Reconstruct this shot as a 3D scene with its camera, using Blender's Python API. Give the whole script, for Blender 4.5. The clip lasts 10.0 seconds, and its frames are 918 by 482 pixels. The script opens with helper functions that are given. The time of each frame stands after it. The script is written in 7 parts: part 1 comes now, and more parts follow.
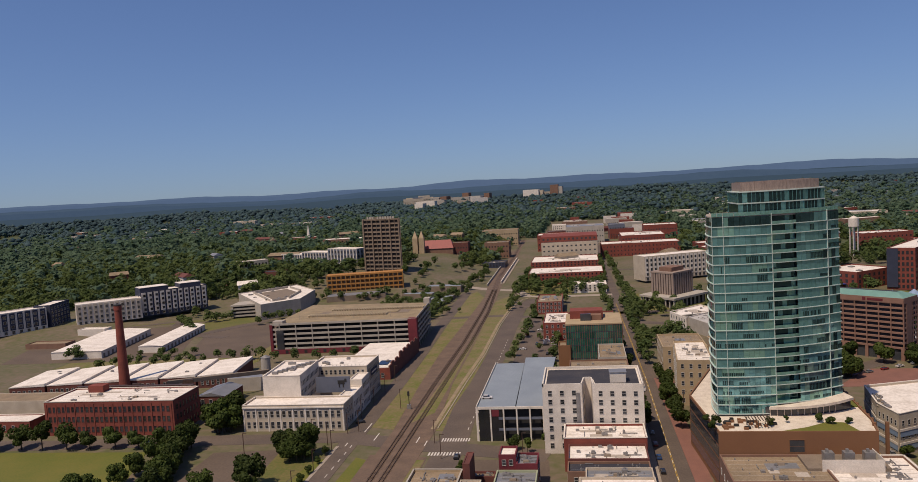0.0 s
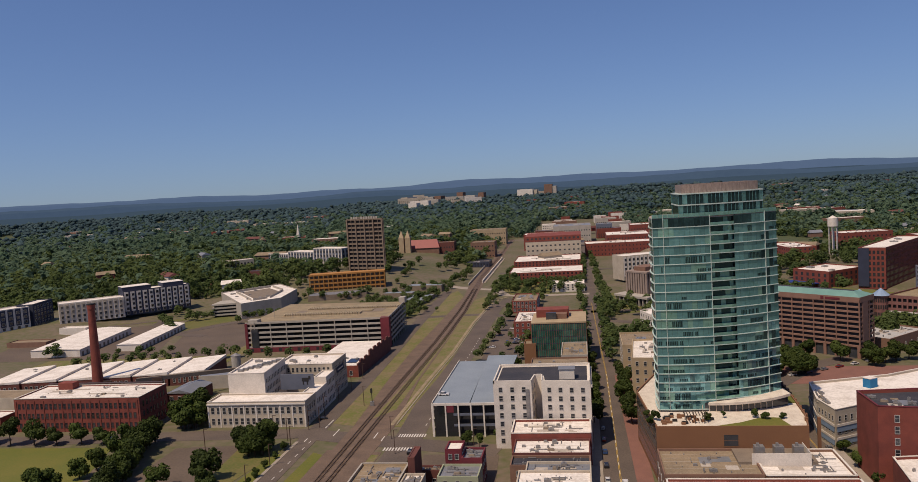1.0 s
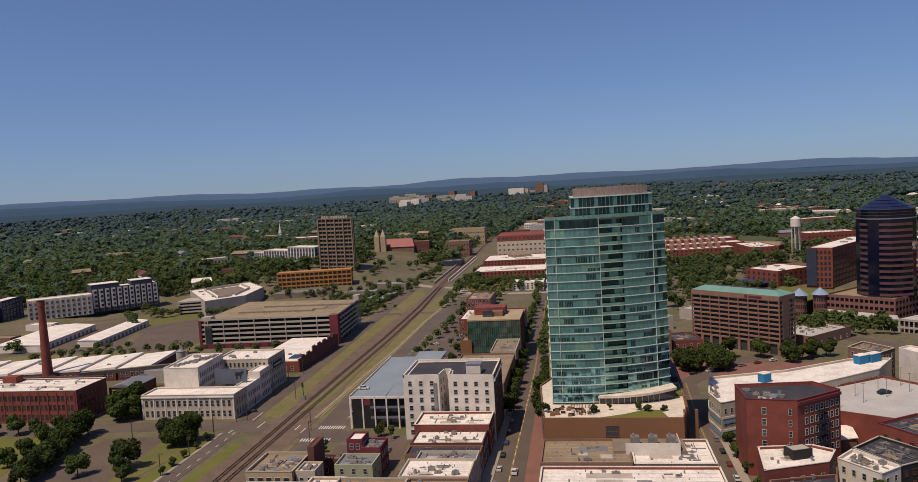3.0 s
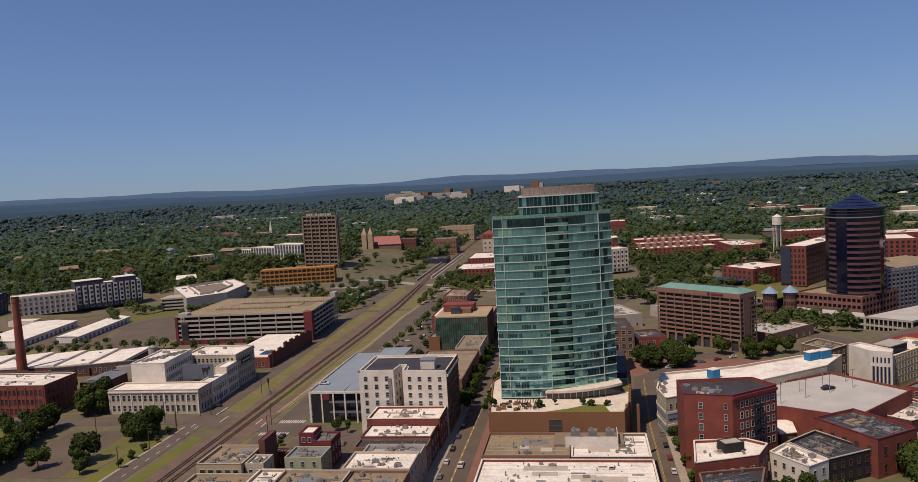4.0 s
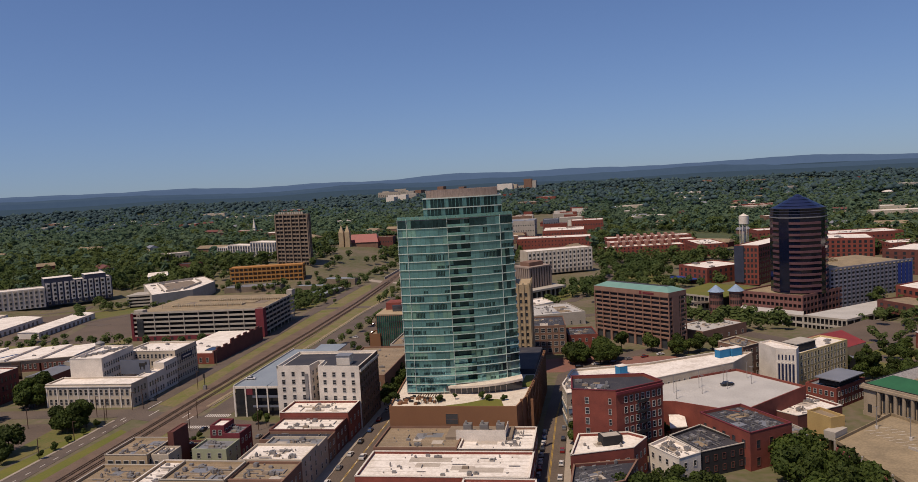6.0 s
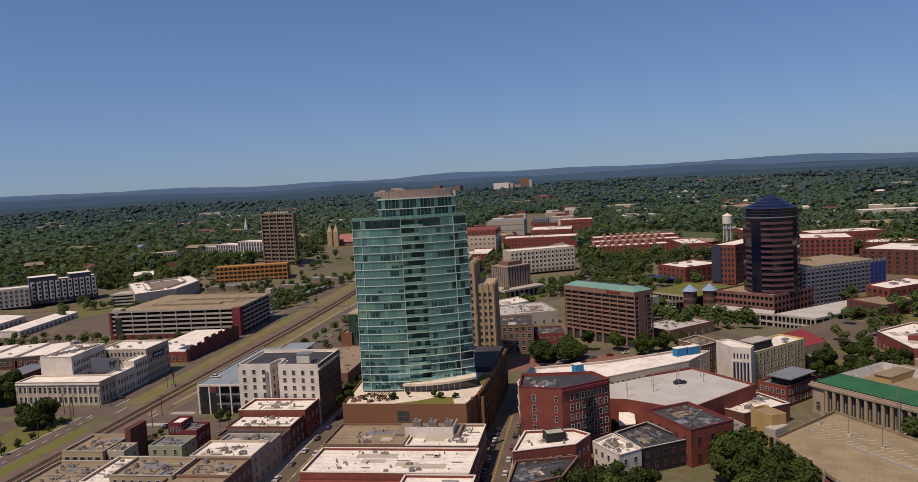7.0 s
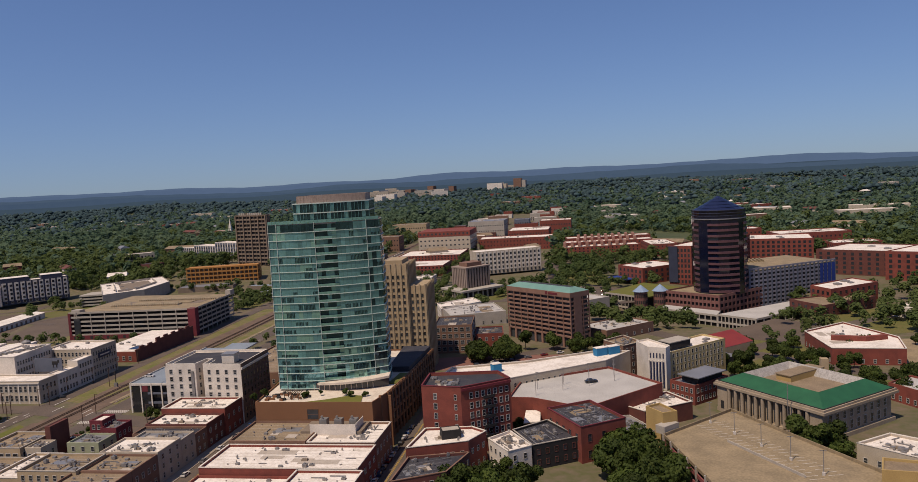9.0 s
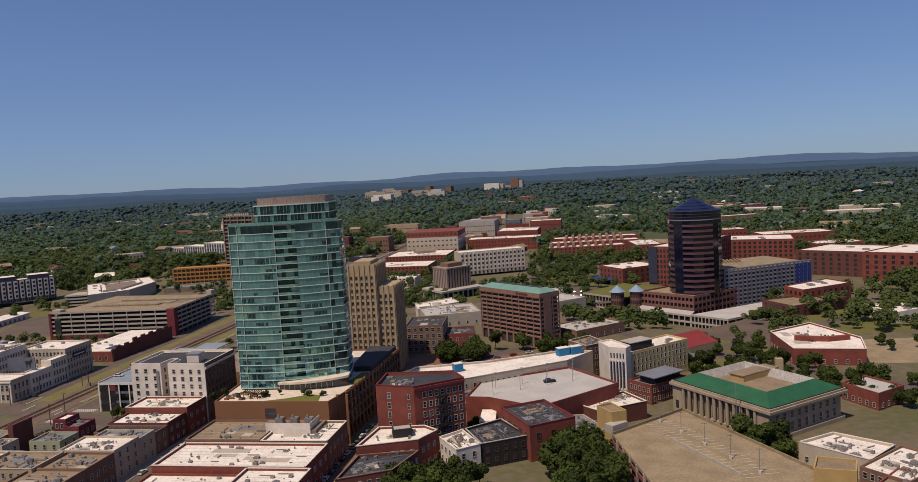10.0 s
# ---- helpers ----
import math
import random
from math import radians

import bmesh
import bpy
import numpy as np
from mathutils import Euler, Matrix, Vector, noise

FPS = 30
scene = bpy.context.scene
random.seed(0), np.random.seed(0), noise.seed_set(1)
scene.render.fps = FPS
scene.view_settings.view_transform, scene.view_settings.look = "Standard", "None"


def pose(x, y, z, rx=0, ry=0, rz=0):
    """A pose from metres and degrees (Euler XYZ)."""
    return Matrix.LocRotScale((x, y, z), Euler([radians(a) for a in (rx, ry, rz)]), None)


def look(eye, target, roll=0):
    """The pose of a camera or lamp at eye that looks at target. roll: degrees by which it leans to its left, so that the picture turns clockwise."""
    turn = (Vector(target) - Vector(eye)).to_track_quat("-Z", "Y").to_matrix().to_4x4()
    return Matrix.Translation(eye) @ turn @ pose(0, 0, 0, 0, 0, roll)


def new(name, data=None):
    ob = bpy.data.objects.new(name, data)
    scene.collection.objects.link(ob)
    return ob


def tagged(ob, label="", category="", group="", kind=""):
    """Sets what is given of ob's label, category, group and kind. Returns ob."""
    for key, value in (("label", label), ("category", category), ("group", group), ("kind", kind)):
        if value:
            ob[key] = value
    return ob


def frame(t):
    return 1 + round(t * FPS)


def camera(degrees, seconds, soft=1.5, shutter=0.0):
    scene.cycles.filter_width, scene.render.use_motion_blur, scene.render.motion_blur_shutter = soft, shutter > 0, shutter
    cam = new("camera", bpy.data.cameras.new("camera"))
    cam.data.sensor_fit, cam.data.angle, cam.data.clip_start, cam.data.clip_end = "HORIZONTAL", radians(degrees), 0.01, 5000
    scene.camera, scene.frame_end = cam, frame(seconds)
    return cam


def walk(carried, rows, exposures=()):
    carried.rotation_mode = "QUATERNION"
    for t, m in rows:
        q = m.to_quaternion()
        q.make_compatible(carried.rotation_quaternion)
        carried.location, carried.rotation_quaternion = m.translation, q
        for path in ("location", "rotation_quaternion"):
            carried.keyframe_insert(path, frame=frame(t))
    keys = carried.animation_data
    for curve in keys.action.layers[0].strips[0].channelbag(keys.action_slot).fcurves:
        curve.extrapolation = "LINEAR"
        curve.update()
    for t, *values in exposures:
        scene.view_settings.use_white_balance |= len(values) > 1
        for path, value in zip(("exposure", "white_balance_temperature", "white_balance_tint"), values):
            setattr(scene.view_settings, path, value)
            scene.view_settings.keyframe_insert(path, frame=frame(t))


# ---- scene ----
cam = camera(61.8, 10.0, soft=0.4)
PATH = [
    (0, (6.936, -1.828, 106.581), (6.616, 0.141, 106.433), -3.5),
    (0.5, (16.68, -4.295, 106.573), (16.362, -2.327, 106.425), -3.5),
    (1, (26.316, -6.672, 106.544), (25.998, -4.704, 106.394), -3.5),
    (1.5, (35.921, -8.915, 106.5), (35.601, -6.946, 106.349), -3.4),
    (2, (45.628, -11.04, 106.453), (45.309, -9.072, 106.301), -3.4),
    (2.5, (55.428, -13.049, 106.399), (55.107, -11.081, 106.247), -3.4),
    (4, (85.77, -18.375, 106.109), (85.446, -16.408, 105.948), -3.3),
    (4.5, (95.889, -19.625, 106.063), (95.562, -17.658, 105.901), -3.2),
    (5, (105.971, -20.698, 106.03), (105.643, -18.732, 105.866), -3.2),
    (5.5, (115.917, -21.63, 106.009), (115.586, -19.664, 105.843), -3.2),
    (7, (145.672, -24.144, 105.858), (145.335, -22.18, 105.688), -3.2),
    (7.5, (155.443, -24.869, 105.842), (155.103, -22.906, 105.671), -3.2),
    (8, (165.262, -25.529, 105.84), (164.921, -23.566, 105.669), -3.2),
    (8.5, (175.016, -26.149, 105.844), (174.672, -24.186, 105.673), -3.2),
    (9, (184.729, -26.75, 105.847), (184.383, -24.788, 105.677), -3.3),
    (9.5, (194.311, -27.341, 105.856), (193.962, -25.379, 105.685), -3.3),
    (10, (203.873, -27.89, 105.861), (203.522, -25.929, 105.691), -3.3),
]
walk(cam, [(t, look(eye, target, roll)) for t, eye, target, roll in PATH])

# ---------------------------------------------------------------- light
SUN_EL, SUN_AZ = 62.0, 234.0          # degrees; azimuth of the sun, counter-clockwise from +x
world = bpy.data.worlds.new("sky")
scene.world = world
world.use_nodes = True
wn = world.node_tree.nodes
sky = wn.new("ShaderNodeTexSky")
sky.sky_type, sky.sun_disc = "NISHITA", False
sky.sun_elevation, sky.sun_rotation = radians(SUN_EL), radians(90 - SUN_AZ)
sky.air_density, sky.dust_density, sky.ozone_density = 1.0, 1.2, 4.5
sky.altitude = 120
coord, lift, tint = wn.new("ShaderNodeTexCoord"), wn.new("ShaderNodeMapping"), wn.new("ShaderNodeMix")
lift.inputs["Location"].default_value = (0, 0, 0.05)
tint.data_type, tint.blend_type = "RGBA", "MULTIPLY"
tint.inputs["Factor"].default_value = 1.0
tint.inputs["B"].default_value = (0.92, 0.955, 1.17, 1)
wn["Background"].inputs["Strength"].default_value = 0.088
wl = world.node_tree.links
wl.new(coord.outputs["Generated"], lift.inputs["Vector"])
wl.new(lift.outputs[0], sky.inputs["Vector"])
wl.new(sky.outputs[0], tint.inputs["A"])
wl.new(tint.outputs["Result"], wn["Background"].inputs["Color"])
sun = new("sun", bpy.data.lights.new("sun", "SUN"))
sun.data.energy, sun.data.angle, sun.data.color = 4.8, radians(0.55), (1.0, 0.86, 0.68)
ce = math.cos(radians(SUN_EL))
sun.matrix_world = look((ce * math.cos(radians(SUN_AZ)) * 300, ce * math.sin(radians(SUN_AZ)) * 300, 300 * math.sin(radians(SUN_EL))), (0, 0, 0))
scene.view_settings.exposure = -0.15


# ---------------------------------------------------------------- materials
def material(name, a, b=None, rough=0.85, scale=0.5, fine=6.0, metal=0.0, bump=0.15, spec=0.4, rand=0.0, island=0.0, stretch=None, mid=0.5, albedo=0.72, glow_through=0.0):
    """Two colours mixed by a broad and a fine noise at real-world size, with a little relief."""
    b = b or tuple(c * 0.78 for c in a)
    a, b = [(c[0] * albedo * 1.04, c[1] * albedo * 0.95, c[2] * albedo * 0.90) for c in (a, b)]     # scaled down and warmed to tune the overall tone
    m = bpy.data.materials.new(name)
    m.use_nodes = True
    nt = m.node_tree
    n, l = nt.nodes, nt.links
    p = n["Principled BSDF"]
    p.inputs["Roughness"].default_value, p.inputs["Metallic"].default_value = rough, metal
    p.inputs["Specular IOR Level"].default_value = spec
    geo = n.new("ShaderNodeNewGeometry")
    place = geo.outputs["Position"]
    if stretch:
        mp = n.new("ShaderNodeMapping")
        mp.inputs["Scale"].default_value = stretch
        l.new(place, mp.inputs["Vector"])
        place = mp.outputs[0]
    n1, n2 = n.new("ShaderNodeTexNoise"), n.new("ShaderNodeTexNoise")
    n1.inputs["Scale"].default_value, n2.inputs["Scale"].default_value = scale, fine
    n1.inputs["Detail"].default_value, n2.inputs["Detail"].default_value = 5.0, 3.0
    l.new(place, n1.inputs["Vector"])
    l.new(place, n2.inputs["Vector"])
    add = n.new("ShaderNodeMath")
    add.operation = "MULTIPLY_ADD"
    l.new(n2.outputs[0], add.inputs[0])
    add.inputs[1].default_value = 0.5
    half = n.new("ShaderNodeMath")
    half.operation = "MULTIPLY"
    half.inputs[1].default_value = 0.5
    l.new(n1.outputs[0], half.inputs[0])
    l.new(half.outputs[0], add.inputs[2])
    rng = n.new("ShaderNodeMapRange")
    rng.inputs["From Min"].default_value, rng.inputs["From Max"].default_value = mid - 0.13, mid + 0.13
    l.new(add.outputs[0], rng.inputs["Value"])
    mix = n.new("ShaderNodeMix")
    mix.data_type = "RGBA"
    mix.inputs["A"].default_value, mix.inputs["B"].default_value = (*a, 1), (*b, 1)
    l.new(rng.outputs[0], mix.inputs["Factor"])
    colour = mix.outputs["Result"]
    if rand or island:
        src = n.new("ShaderNodeObjectInfo").outputs["Random"] if rand else geo.outputs["Random Per Island"]
        vr = n.new("ShaderNodeMapRange")
        k = rand or island
        vr.inputs["To Min"].default_value, vr.inputs["To Max"].default_value = 1 - k, 1 + k
        l.new(src, vr.inputs["Value"])
        hsv = n.new("ShaderNodeHueSaturation")
        l.new(vr.outputs[0], hsv.inputs["Value"])
        l.new(colour, hsv.inputs["Color"])
        colour = hsv.outputs[0]
    l.new(colour, p.inputs["Base Color"])
    if glow_through:                       # thin leaves let some light through
        tr, sh = n.new("ShaderNodeBsdfTranslucent"), n.new("ShaderNodeMixShader")
        sh.inputs[0].default_value = glow_through
        l.new(colour, tr.inputs["Color"])
        l.new(p.outputs[0], sh.inputs[1])
        l.new(tr.outputs[0], sh.inputs[2])
        l.new(sh.outputs[0], n["Material Output"].inputs["Surface"])
    if bump:
        bm_ = n.new("ShaderNodeBump")
        bm_.inputs["Strength"].default_value, bm_.inputs["Distance"].default_value = bump, 0.05
        l.new(n2.outputs[0], bm_.inputs["Height"])
        l.new(bm_.outputs[0], p.inputs["Normal"])
    return m


M = dict(
    brick=material("red_brick", (0.29, 0.074, 0.052), (0.165, 0.045, 0.034), scale=0.25, fine=9),
    brick2=material("dark_brick", (0.18, 0.062, 0.05), (0.11, 0.04, 0.033), scale=0.3, fine=9),
    brickw=material("brown_brick", (0.27, 0.16, 0.11), (0.19, 0.11, 0.08), scale=0.25, fine=9),
    rose=material("rose_granite", (0.25, 0.12, 0.105), (0.18, 0.085, 0.075), scale=0.25, rough=0.6),
    maroon=material("maroon_panel", (0.20, 0.03, 0.045), (0.13, 0.02, 0.03), scale=0.3),
    white=material("white_painted_masonry", (0.74, 0.71, 0.65), (0.55, 0.52, 0.47), scale=0.2, fine=3, albedo=0.84),
    cream=material("cream_stone", (0.60, 0.54, 0.44), (0.45, 0.40, 0.32), scale=0.2, fine=4),
    tan=material("tan_limestone", (0.50, 0.40, 0.26), (0.38, 0.30, 0.19), scale=0.2, fine=4),
    yellow=material("yellow_stucco", (0.52, 0.38, 0.15), (0.42, 0.30, 0.12), scale=0.25, fine=4),
    brown=material("brown_stucco", (0.25, 0.125, 0.06), (0.215, 0.105, 0.052), scale=0.15, fine=5),
    concrete=material("concrete", (0.50, 0.47, 0.42), (0.38, 0.36, 0.32), scale=0.25, fine=3),
    darkcon=material("weathered_concrete", (0.27, 0.22, 0.17), (0.19, 0.155, 0.12), scale=0.3, fine=3),
    tandeck=material("tan_deck_concrete", (0.38, 0.305, 0.19), (0.235, 0.19, 0.12), scale=0.14, fine=1.2, bump=0.05),
    greydeck=material("grey_deck_concrete", (0.56, 0.56, 0.55), (0.43, 0.43, 0.42), scale=0.1, fine=1.5, bump=0.05),
    membrane=material("white_roof_membrane", (0.92, 0.89, 0.84), (0.60, 0.55, 0.49), scale=0.16, fine=1.0, bump=0.05, mid=0.56),
    tanroof=material("gravel_roof", (0.34, 0.265, 0.175), (0.21, 0.165, 0.11), scale=0.15, fine=2),
    blackroof=material("black_tar_roof", (0.035, 0.036, 0.05), (0.085, 0.08, 0.085), scale=0.15, fine=2, mid=0.58),
    greyroof=material("grey_metal_roof", (0.36, 0.38, 0.42), (0.26, 0.28, 0.31), scale=0.1, fine=3, metal=0.35, rough=0.45),
    steelroof=material("blue_grey_steel_deck", (0.30, 0.36, 0.42), (0.23, 0.28, 0.34), scale=0.08, fine=2, rough=0.6),
    redroof=material("red_metal_roof", (0.30, 0.045, 0.035), (0.23, 0.035, 0.03), scale=0.2, rough=0.5),
    greenroof=material("green_copper_roof", (0.03, 0.15, 0.065), (0.02, 0.10, 0.045), scale=0.2, rough=0.5),
    verdigris=material("verdigris_roof", (0.20, 0.38, 0.34), (0.15, 0.30, 0.27), scale=0.2, rough=0.55),
    grass=material("mown_grass", (0.10, 0.125, 0.02), (0.18, 0.15, 0.05), scale=0.05, fine=0.8, bump=0.3),
    lawn=material("green_lawn", (0.11, 0.135, 0.014), (0.17, 0.16, 0.025), scale=0.06, fine=1.2, bump=0.3),
    dry=material("dry_verge_grass", (0.125, 0.15, 0.018), (0.235, 0.175, 0.10), scale=0.10, fine=0.6, bump=0.3),
    asphalt=material("worn_asphalt", (0.155, 0.122, 0.098), (0.095, 0.076, 0.064), scale=0.06, fine=1.5, bump=0.1),
    lotasph=material("brown_lot_asphalt", (0.155, 0.118, 0.088), (0.108, 0.082, 0.062), scale=0.05, fine=1.0, bump=0.1),
    ballast=material("rail_ballast", (0.20, 0.14, 0.10), (0.12, 0.085, 0.062), scale=0.15, fine=2.5, bump=0.4),
    dirt=material("bare_city_ground", (0.185, 0.145, 0.105), (0.098, 0.108, 0.036), scale=0.022, fine=0.25, bump=0.1),
    paving=material("concrete_paving", (0.42, 0.37, 0.31), (0.31, 0.27, 0.23), scale=0.12, fine=2),
    brickpave=material("brick_paving", (0.27, 0.13, 0.10), (0.2, 0.10, 0.08), scale=0.15, fine=3),
    paint=material("road_paint", (0.75, 0.73, 0.68), (0.55, 0.53, 0.5), scale=0.8, fine=4),
    steel=material("rusty_steel_rail", (0.20, 0.13, 0.10), (0.12, 0.08, 0.06), scale=0.8, metal=0.6, rough=0.5),
    timber=material("raw_timber_framing", (0.50, 0.25, 0.07), (0.38, 0.18, 0.05), scale=0.4, fine=3),
    navy=material("navy_cladding", (0.045, 0.055, 0.10), (0.03, 0.037, 0.07), scale=0.2),
    blue=material("bright_blue_panel", (0.03, 0.24, 0.50), (0.02, 0.19, 0.42), scale=0.3),
    bluep=material("deep_blue_panel", (0.02, 0.05, 0.30), (0.015, 0.04, 0.22), scale=0.3),
    casing=material("light_window_framing", (0.62, 0.62, 0.60), (0.50, 0.50, 0.48), scale=1.0, rough=0.5),
    # near-black for trim, and for shade painted inside garages and openings
    dark=material("black_trim_and_shade", (0.03, 0.028, 0.03), (0.02, 0.019, 0.02), scale=0.5),
    metal=material("galvanised_metal", (0.42, 0.42, 0.42), (0.30, 0.30, 0.30), scale=0.6, metal=0.5, rough=0.5),
    bark=material("bark", (0.10, 0.07, 0.045), (0.06, 0.042, 0.03), scale=1.0, fine=6),
    leaf=material("leaves", (0.036, 0.064, 0.010), (0.085, 0.118, 0.020), scale=0.35, fine=1.6, rough=0.75, bump=0, rand=0.30, spec=0.25, albedo=0.72, glow_through=0.3),
    woods=material("woodland_leaves", (0.013, 0.030, 0.008), (0.034, 0.060, 0.016), scale=0.06, fine=0.45, rough=0.8, bump=0, island=0.42, spec=0.2, albedo=0.95),
    leafwoods=material("woodland_leaf_clumps", (0.064, 0.104, 0.034), (0.122, 0.160, 0.050), scale=0.01, fine=0.12, rough=0.8, bump=0, island=0.12, spec=0.2, albedo=0.95, glow_through=0.5),
    # middle and far leaves tinted blue: distance haze painted into their colour
    midwoods=material("hazed_woodland_leaves", (0.072, 0.130, 0.086), (0.130, 0.190, 0.114), scale=0.012, fine=0.08, rough=0.8, bump=0, island=0.14, spec=0.2, albedo=0.95, glow_through=0.5),
    farwoods=material("hazed_distant_woods", (0.056, 0.104, 0.122), (0.088, 0.138, 0.152), scale=0.012, fine=0.06, rough=0.9, bump=0, spec=0.1, island=0.3, albedo=1.0, glow_through=0.5),
    glass=material("dark_window_glass", (0.030, 0.036, 0.045), (0.05, 0.055, 0.065), rough=0.12, scale=0.3, bump=0, spec=0.6, rand=0.5),
    greenglass=material("green_tinted_glass", (0.04, 0.15, 0.12), (0.02, 0.08, 0.07), rough=0.10, scale=0.4, bump=0, spec=0.8, rand=0.45),
    blueglass=material("dark_blue_glass", (0.006, 0.009, 0.030), (0.010, 0.015, 0.045), rough=0.08, scale=0.2, bump=0, spec=0.6, rand=0.25),
    palegreen=material("pale_green_siding", (0.42, 0.46, 0.32), (0.34, 0.38, 0.26), scale=0.3),
    timberdark=material("shaded_timber", (0.22, 0.10, 0.03), (0.15, 0.07, 0.02), scale=0.3),
    coneblue=material("pale_blue_metal", (0.30, 0.42, 0.60), (0.24, 0.34, 0.50), scale=0.3, rough=0.4),
    bluegrey=material("blue_grey_precast", (0.30, 0.30, 0.36), (0.22, 0.22, 0.28), scale=0.2),
    tarp=material("silver_tarpaulin", (0.50, 0.49, 0.47), (0.30, 0.29, 0.28), scale=0.5, fine=2, rough=0.5, bump=0.6),
    maroonroof=material("faded_red_monitor", (0.36, 0.20, 0.16), (0.26, 0.14, 0.11), scale=0.3),
    patch=material("roof_felt_patch", (0.55, 0.50, 0.44), (0.40, 0.36, 0.31), scale=0.3, fine=2, bump=0.05),
    rubber=material("tyre_rubber", (0.02, 0.02, 0.02), rough=0.9),
)


# ---------------------------------------------------------------- mesh helpers
class Build:
    """Collects boxes and prisms into one mesh."""
    def __init__(self):
        self.v, self.f, self.m = [], [], []

    def solid(self, low, high, mi=0):
        """A closed body between two rings of equally many points."""
        k, s = len(low), len(self.v)
        self.v += [tuple(p) for p in low] + [tuple(p) for p in high]
        self.f.append(tuple(range(s + k - 1, s - 1, -1)))
        self.f.append(tuple(range(s + k, s + 2 * k)))
        for i in range(k):
            j = (i + 1) % k
            self.f.append((s + i, s + j, s + k + j, s + k + i))
        self.m += [mi] * (k + 2)
        return self

    def box(self, x0, y0, z0, x1, y1, z1, mi=0):
        r = ((x0, y0), (x1, y0), (x1, y1), (x0, y1))
        return self.solid([(x, y, z0) for x, y in r], [(x, y, z1) for x, y in r], mi)

    def prism(self, poly, z0, z1, mi=0):
        return self.solid([(x, y, z0) for x, y in poly], [(x, y, z1) for x, y in poly], mi)

    def edge(self, p, q, s0, s1, d0, d1, z0, z1, mi=0):
        """A box along the edge p-q: s along it, d outwards (to the right of p-q), z up."""
        ux, uy = q[0] - p[0], q[1] - p[1]
        ln = math.hypot(ux, uy)
        ux, uy = ux / ln, uy / ln
        nx, ny = uy, -ux
        r = [(p[0] + ux * s + nx * d, p[1] + uy * s + ny * d) for s, d in ((s0, d1), (s1, d1), (s1, d0), (s0, d0))]
        return self.prism(r, z0, z1, mi)

    def face(self, pts, mi=0):
        s = len(self.v)
        self.v += [tuple(p) for p in pts]
        self.f.append(tuple(range(s, s + len(pts))))
        self.m.append(mi)
        return self

    def mesh(self, name, mats, origin=(0, 0, 0)):
        me = bpy.data.meshes.new(name)
        ox, oy, oz = origin
        me.from_pydata([(x - ox, y - oy, z - oz) for x, y, z in self.v], [], self.f)
        for mt in mats if isinstance(mats, (list, tuple)) else [mats]:
            me.materials.append(mt)
        if any(self.m):
            me.polygons.foreach_set("material_index", self.m)
        me.update()
        return me


ORIGIN = {}


def part(name, build, mats, parent, label=""):
    """One mesh object under a thing or a part; build holds world coordinates."""
    o = ORIGIN.get(parent.name) or tuple(parent.matrix_world.translation)
    ob = new(name, build.mesh(name, mats, o))
    ob.parent = parent
    ORIGIN[ob.name] = o
    if label:
        ob["label"] = label
    return ob


def thing(name, at, label, category, group="", kind=""):
    e = new(name)
    e.empty_display_size = 2.0
    e.location = at
    e.matrix_world = Matrix.Translation(at)
    return tagged(e, label, category, group, kind)


def placed(name, me, parent, at, angle, label=""):
    """A part that shares a mesh: at in the world, turned about z."""
    ob = new(name, me)
    ob.parent = parent
    ob.matrix_local = Matrix.Translation(Vector(at) - Vector(ORIGIN.get(parent.name) or parent.matrix_world.translation)) @ Matrix.Rotation(angle, 4, "Z")
    if label:
        ob["label"] = label
    return ob


def structure(name, build, mats, label, category="ground"):
    ob = new(name, build.mesh(name, mats))
    return tagged(ob, label, category, kind="structure")


def rect(x, y, ang, w, d):
    """Ring from the front-left corner: w along ang (degrees), d to the left of it."""
    c, s = math.cos(radians(ang)), math.sin(radians(ang))
    return [(x, y), (x + c * w, y + s * w), (x + c * w - s * d, y + s * w + c * d), (x - s * d, y + c * d)]


def inset(poly, d):
    """The ring moved inwards by d (counter-clockwise, convex or nearly so)."""
    out, k = [], len(poly)
    for i in range(k):
        a, b, c = Vector(poly[i - 1]), Vector(poly[i]), Vector(poly[(i + 1) % k])
        u, v = (b - a).normalized(), (c - b).normalized()
        n1, n2 = Vector((-u.y, u.x)), Vector((-v.y, v.x))
        t = (n1 + n2)
        t = t / max(0.25, t.dot(n1)) if t.length > 1e-6 else n1
        out.append((b.x + t.x * d, b.y + t.y * d))
    return out


WINDOWS = {}


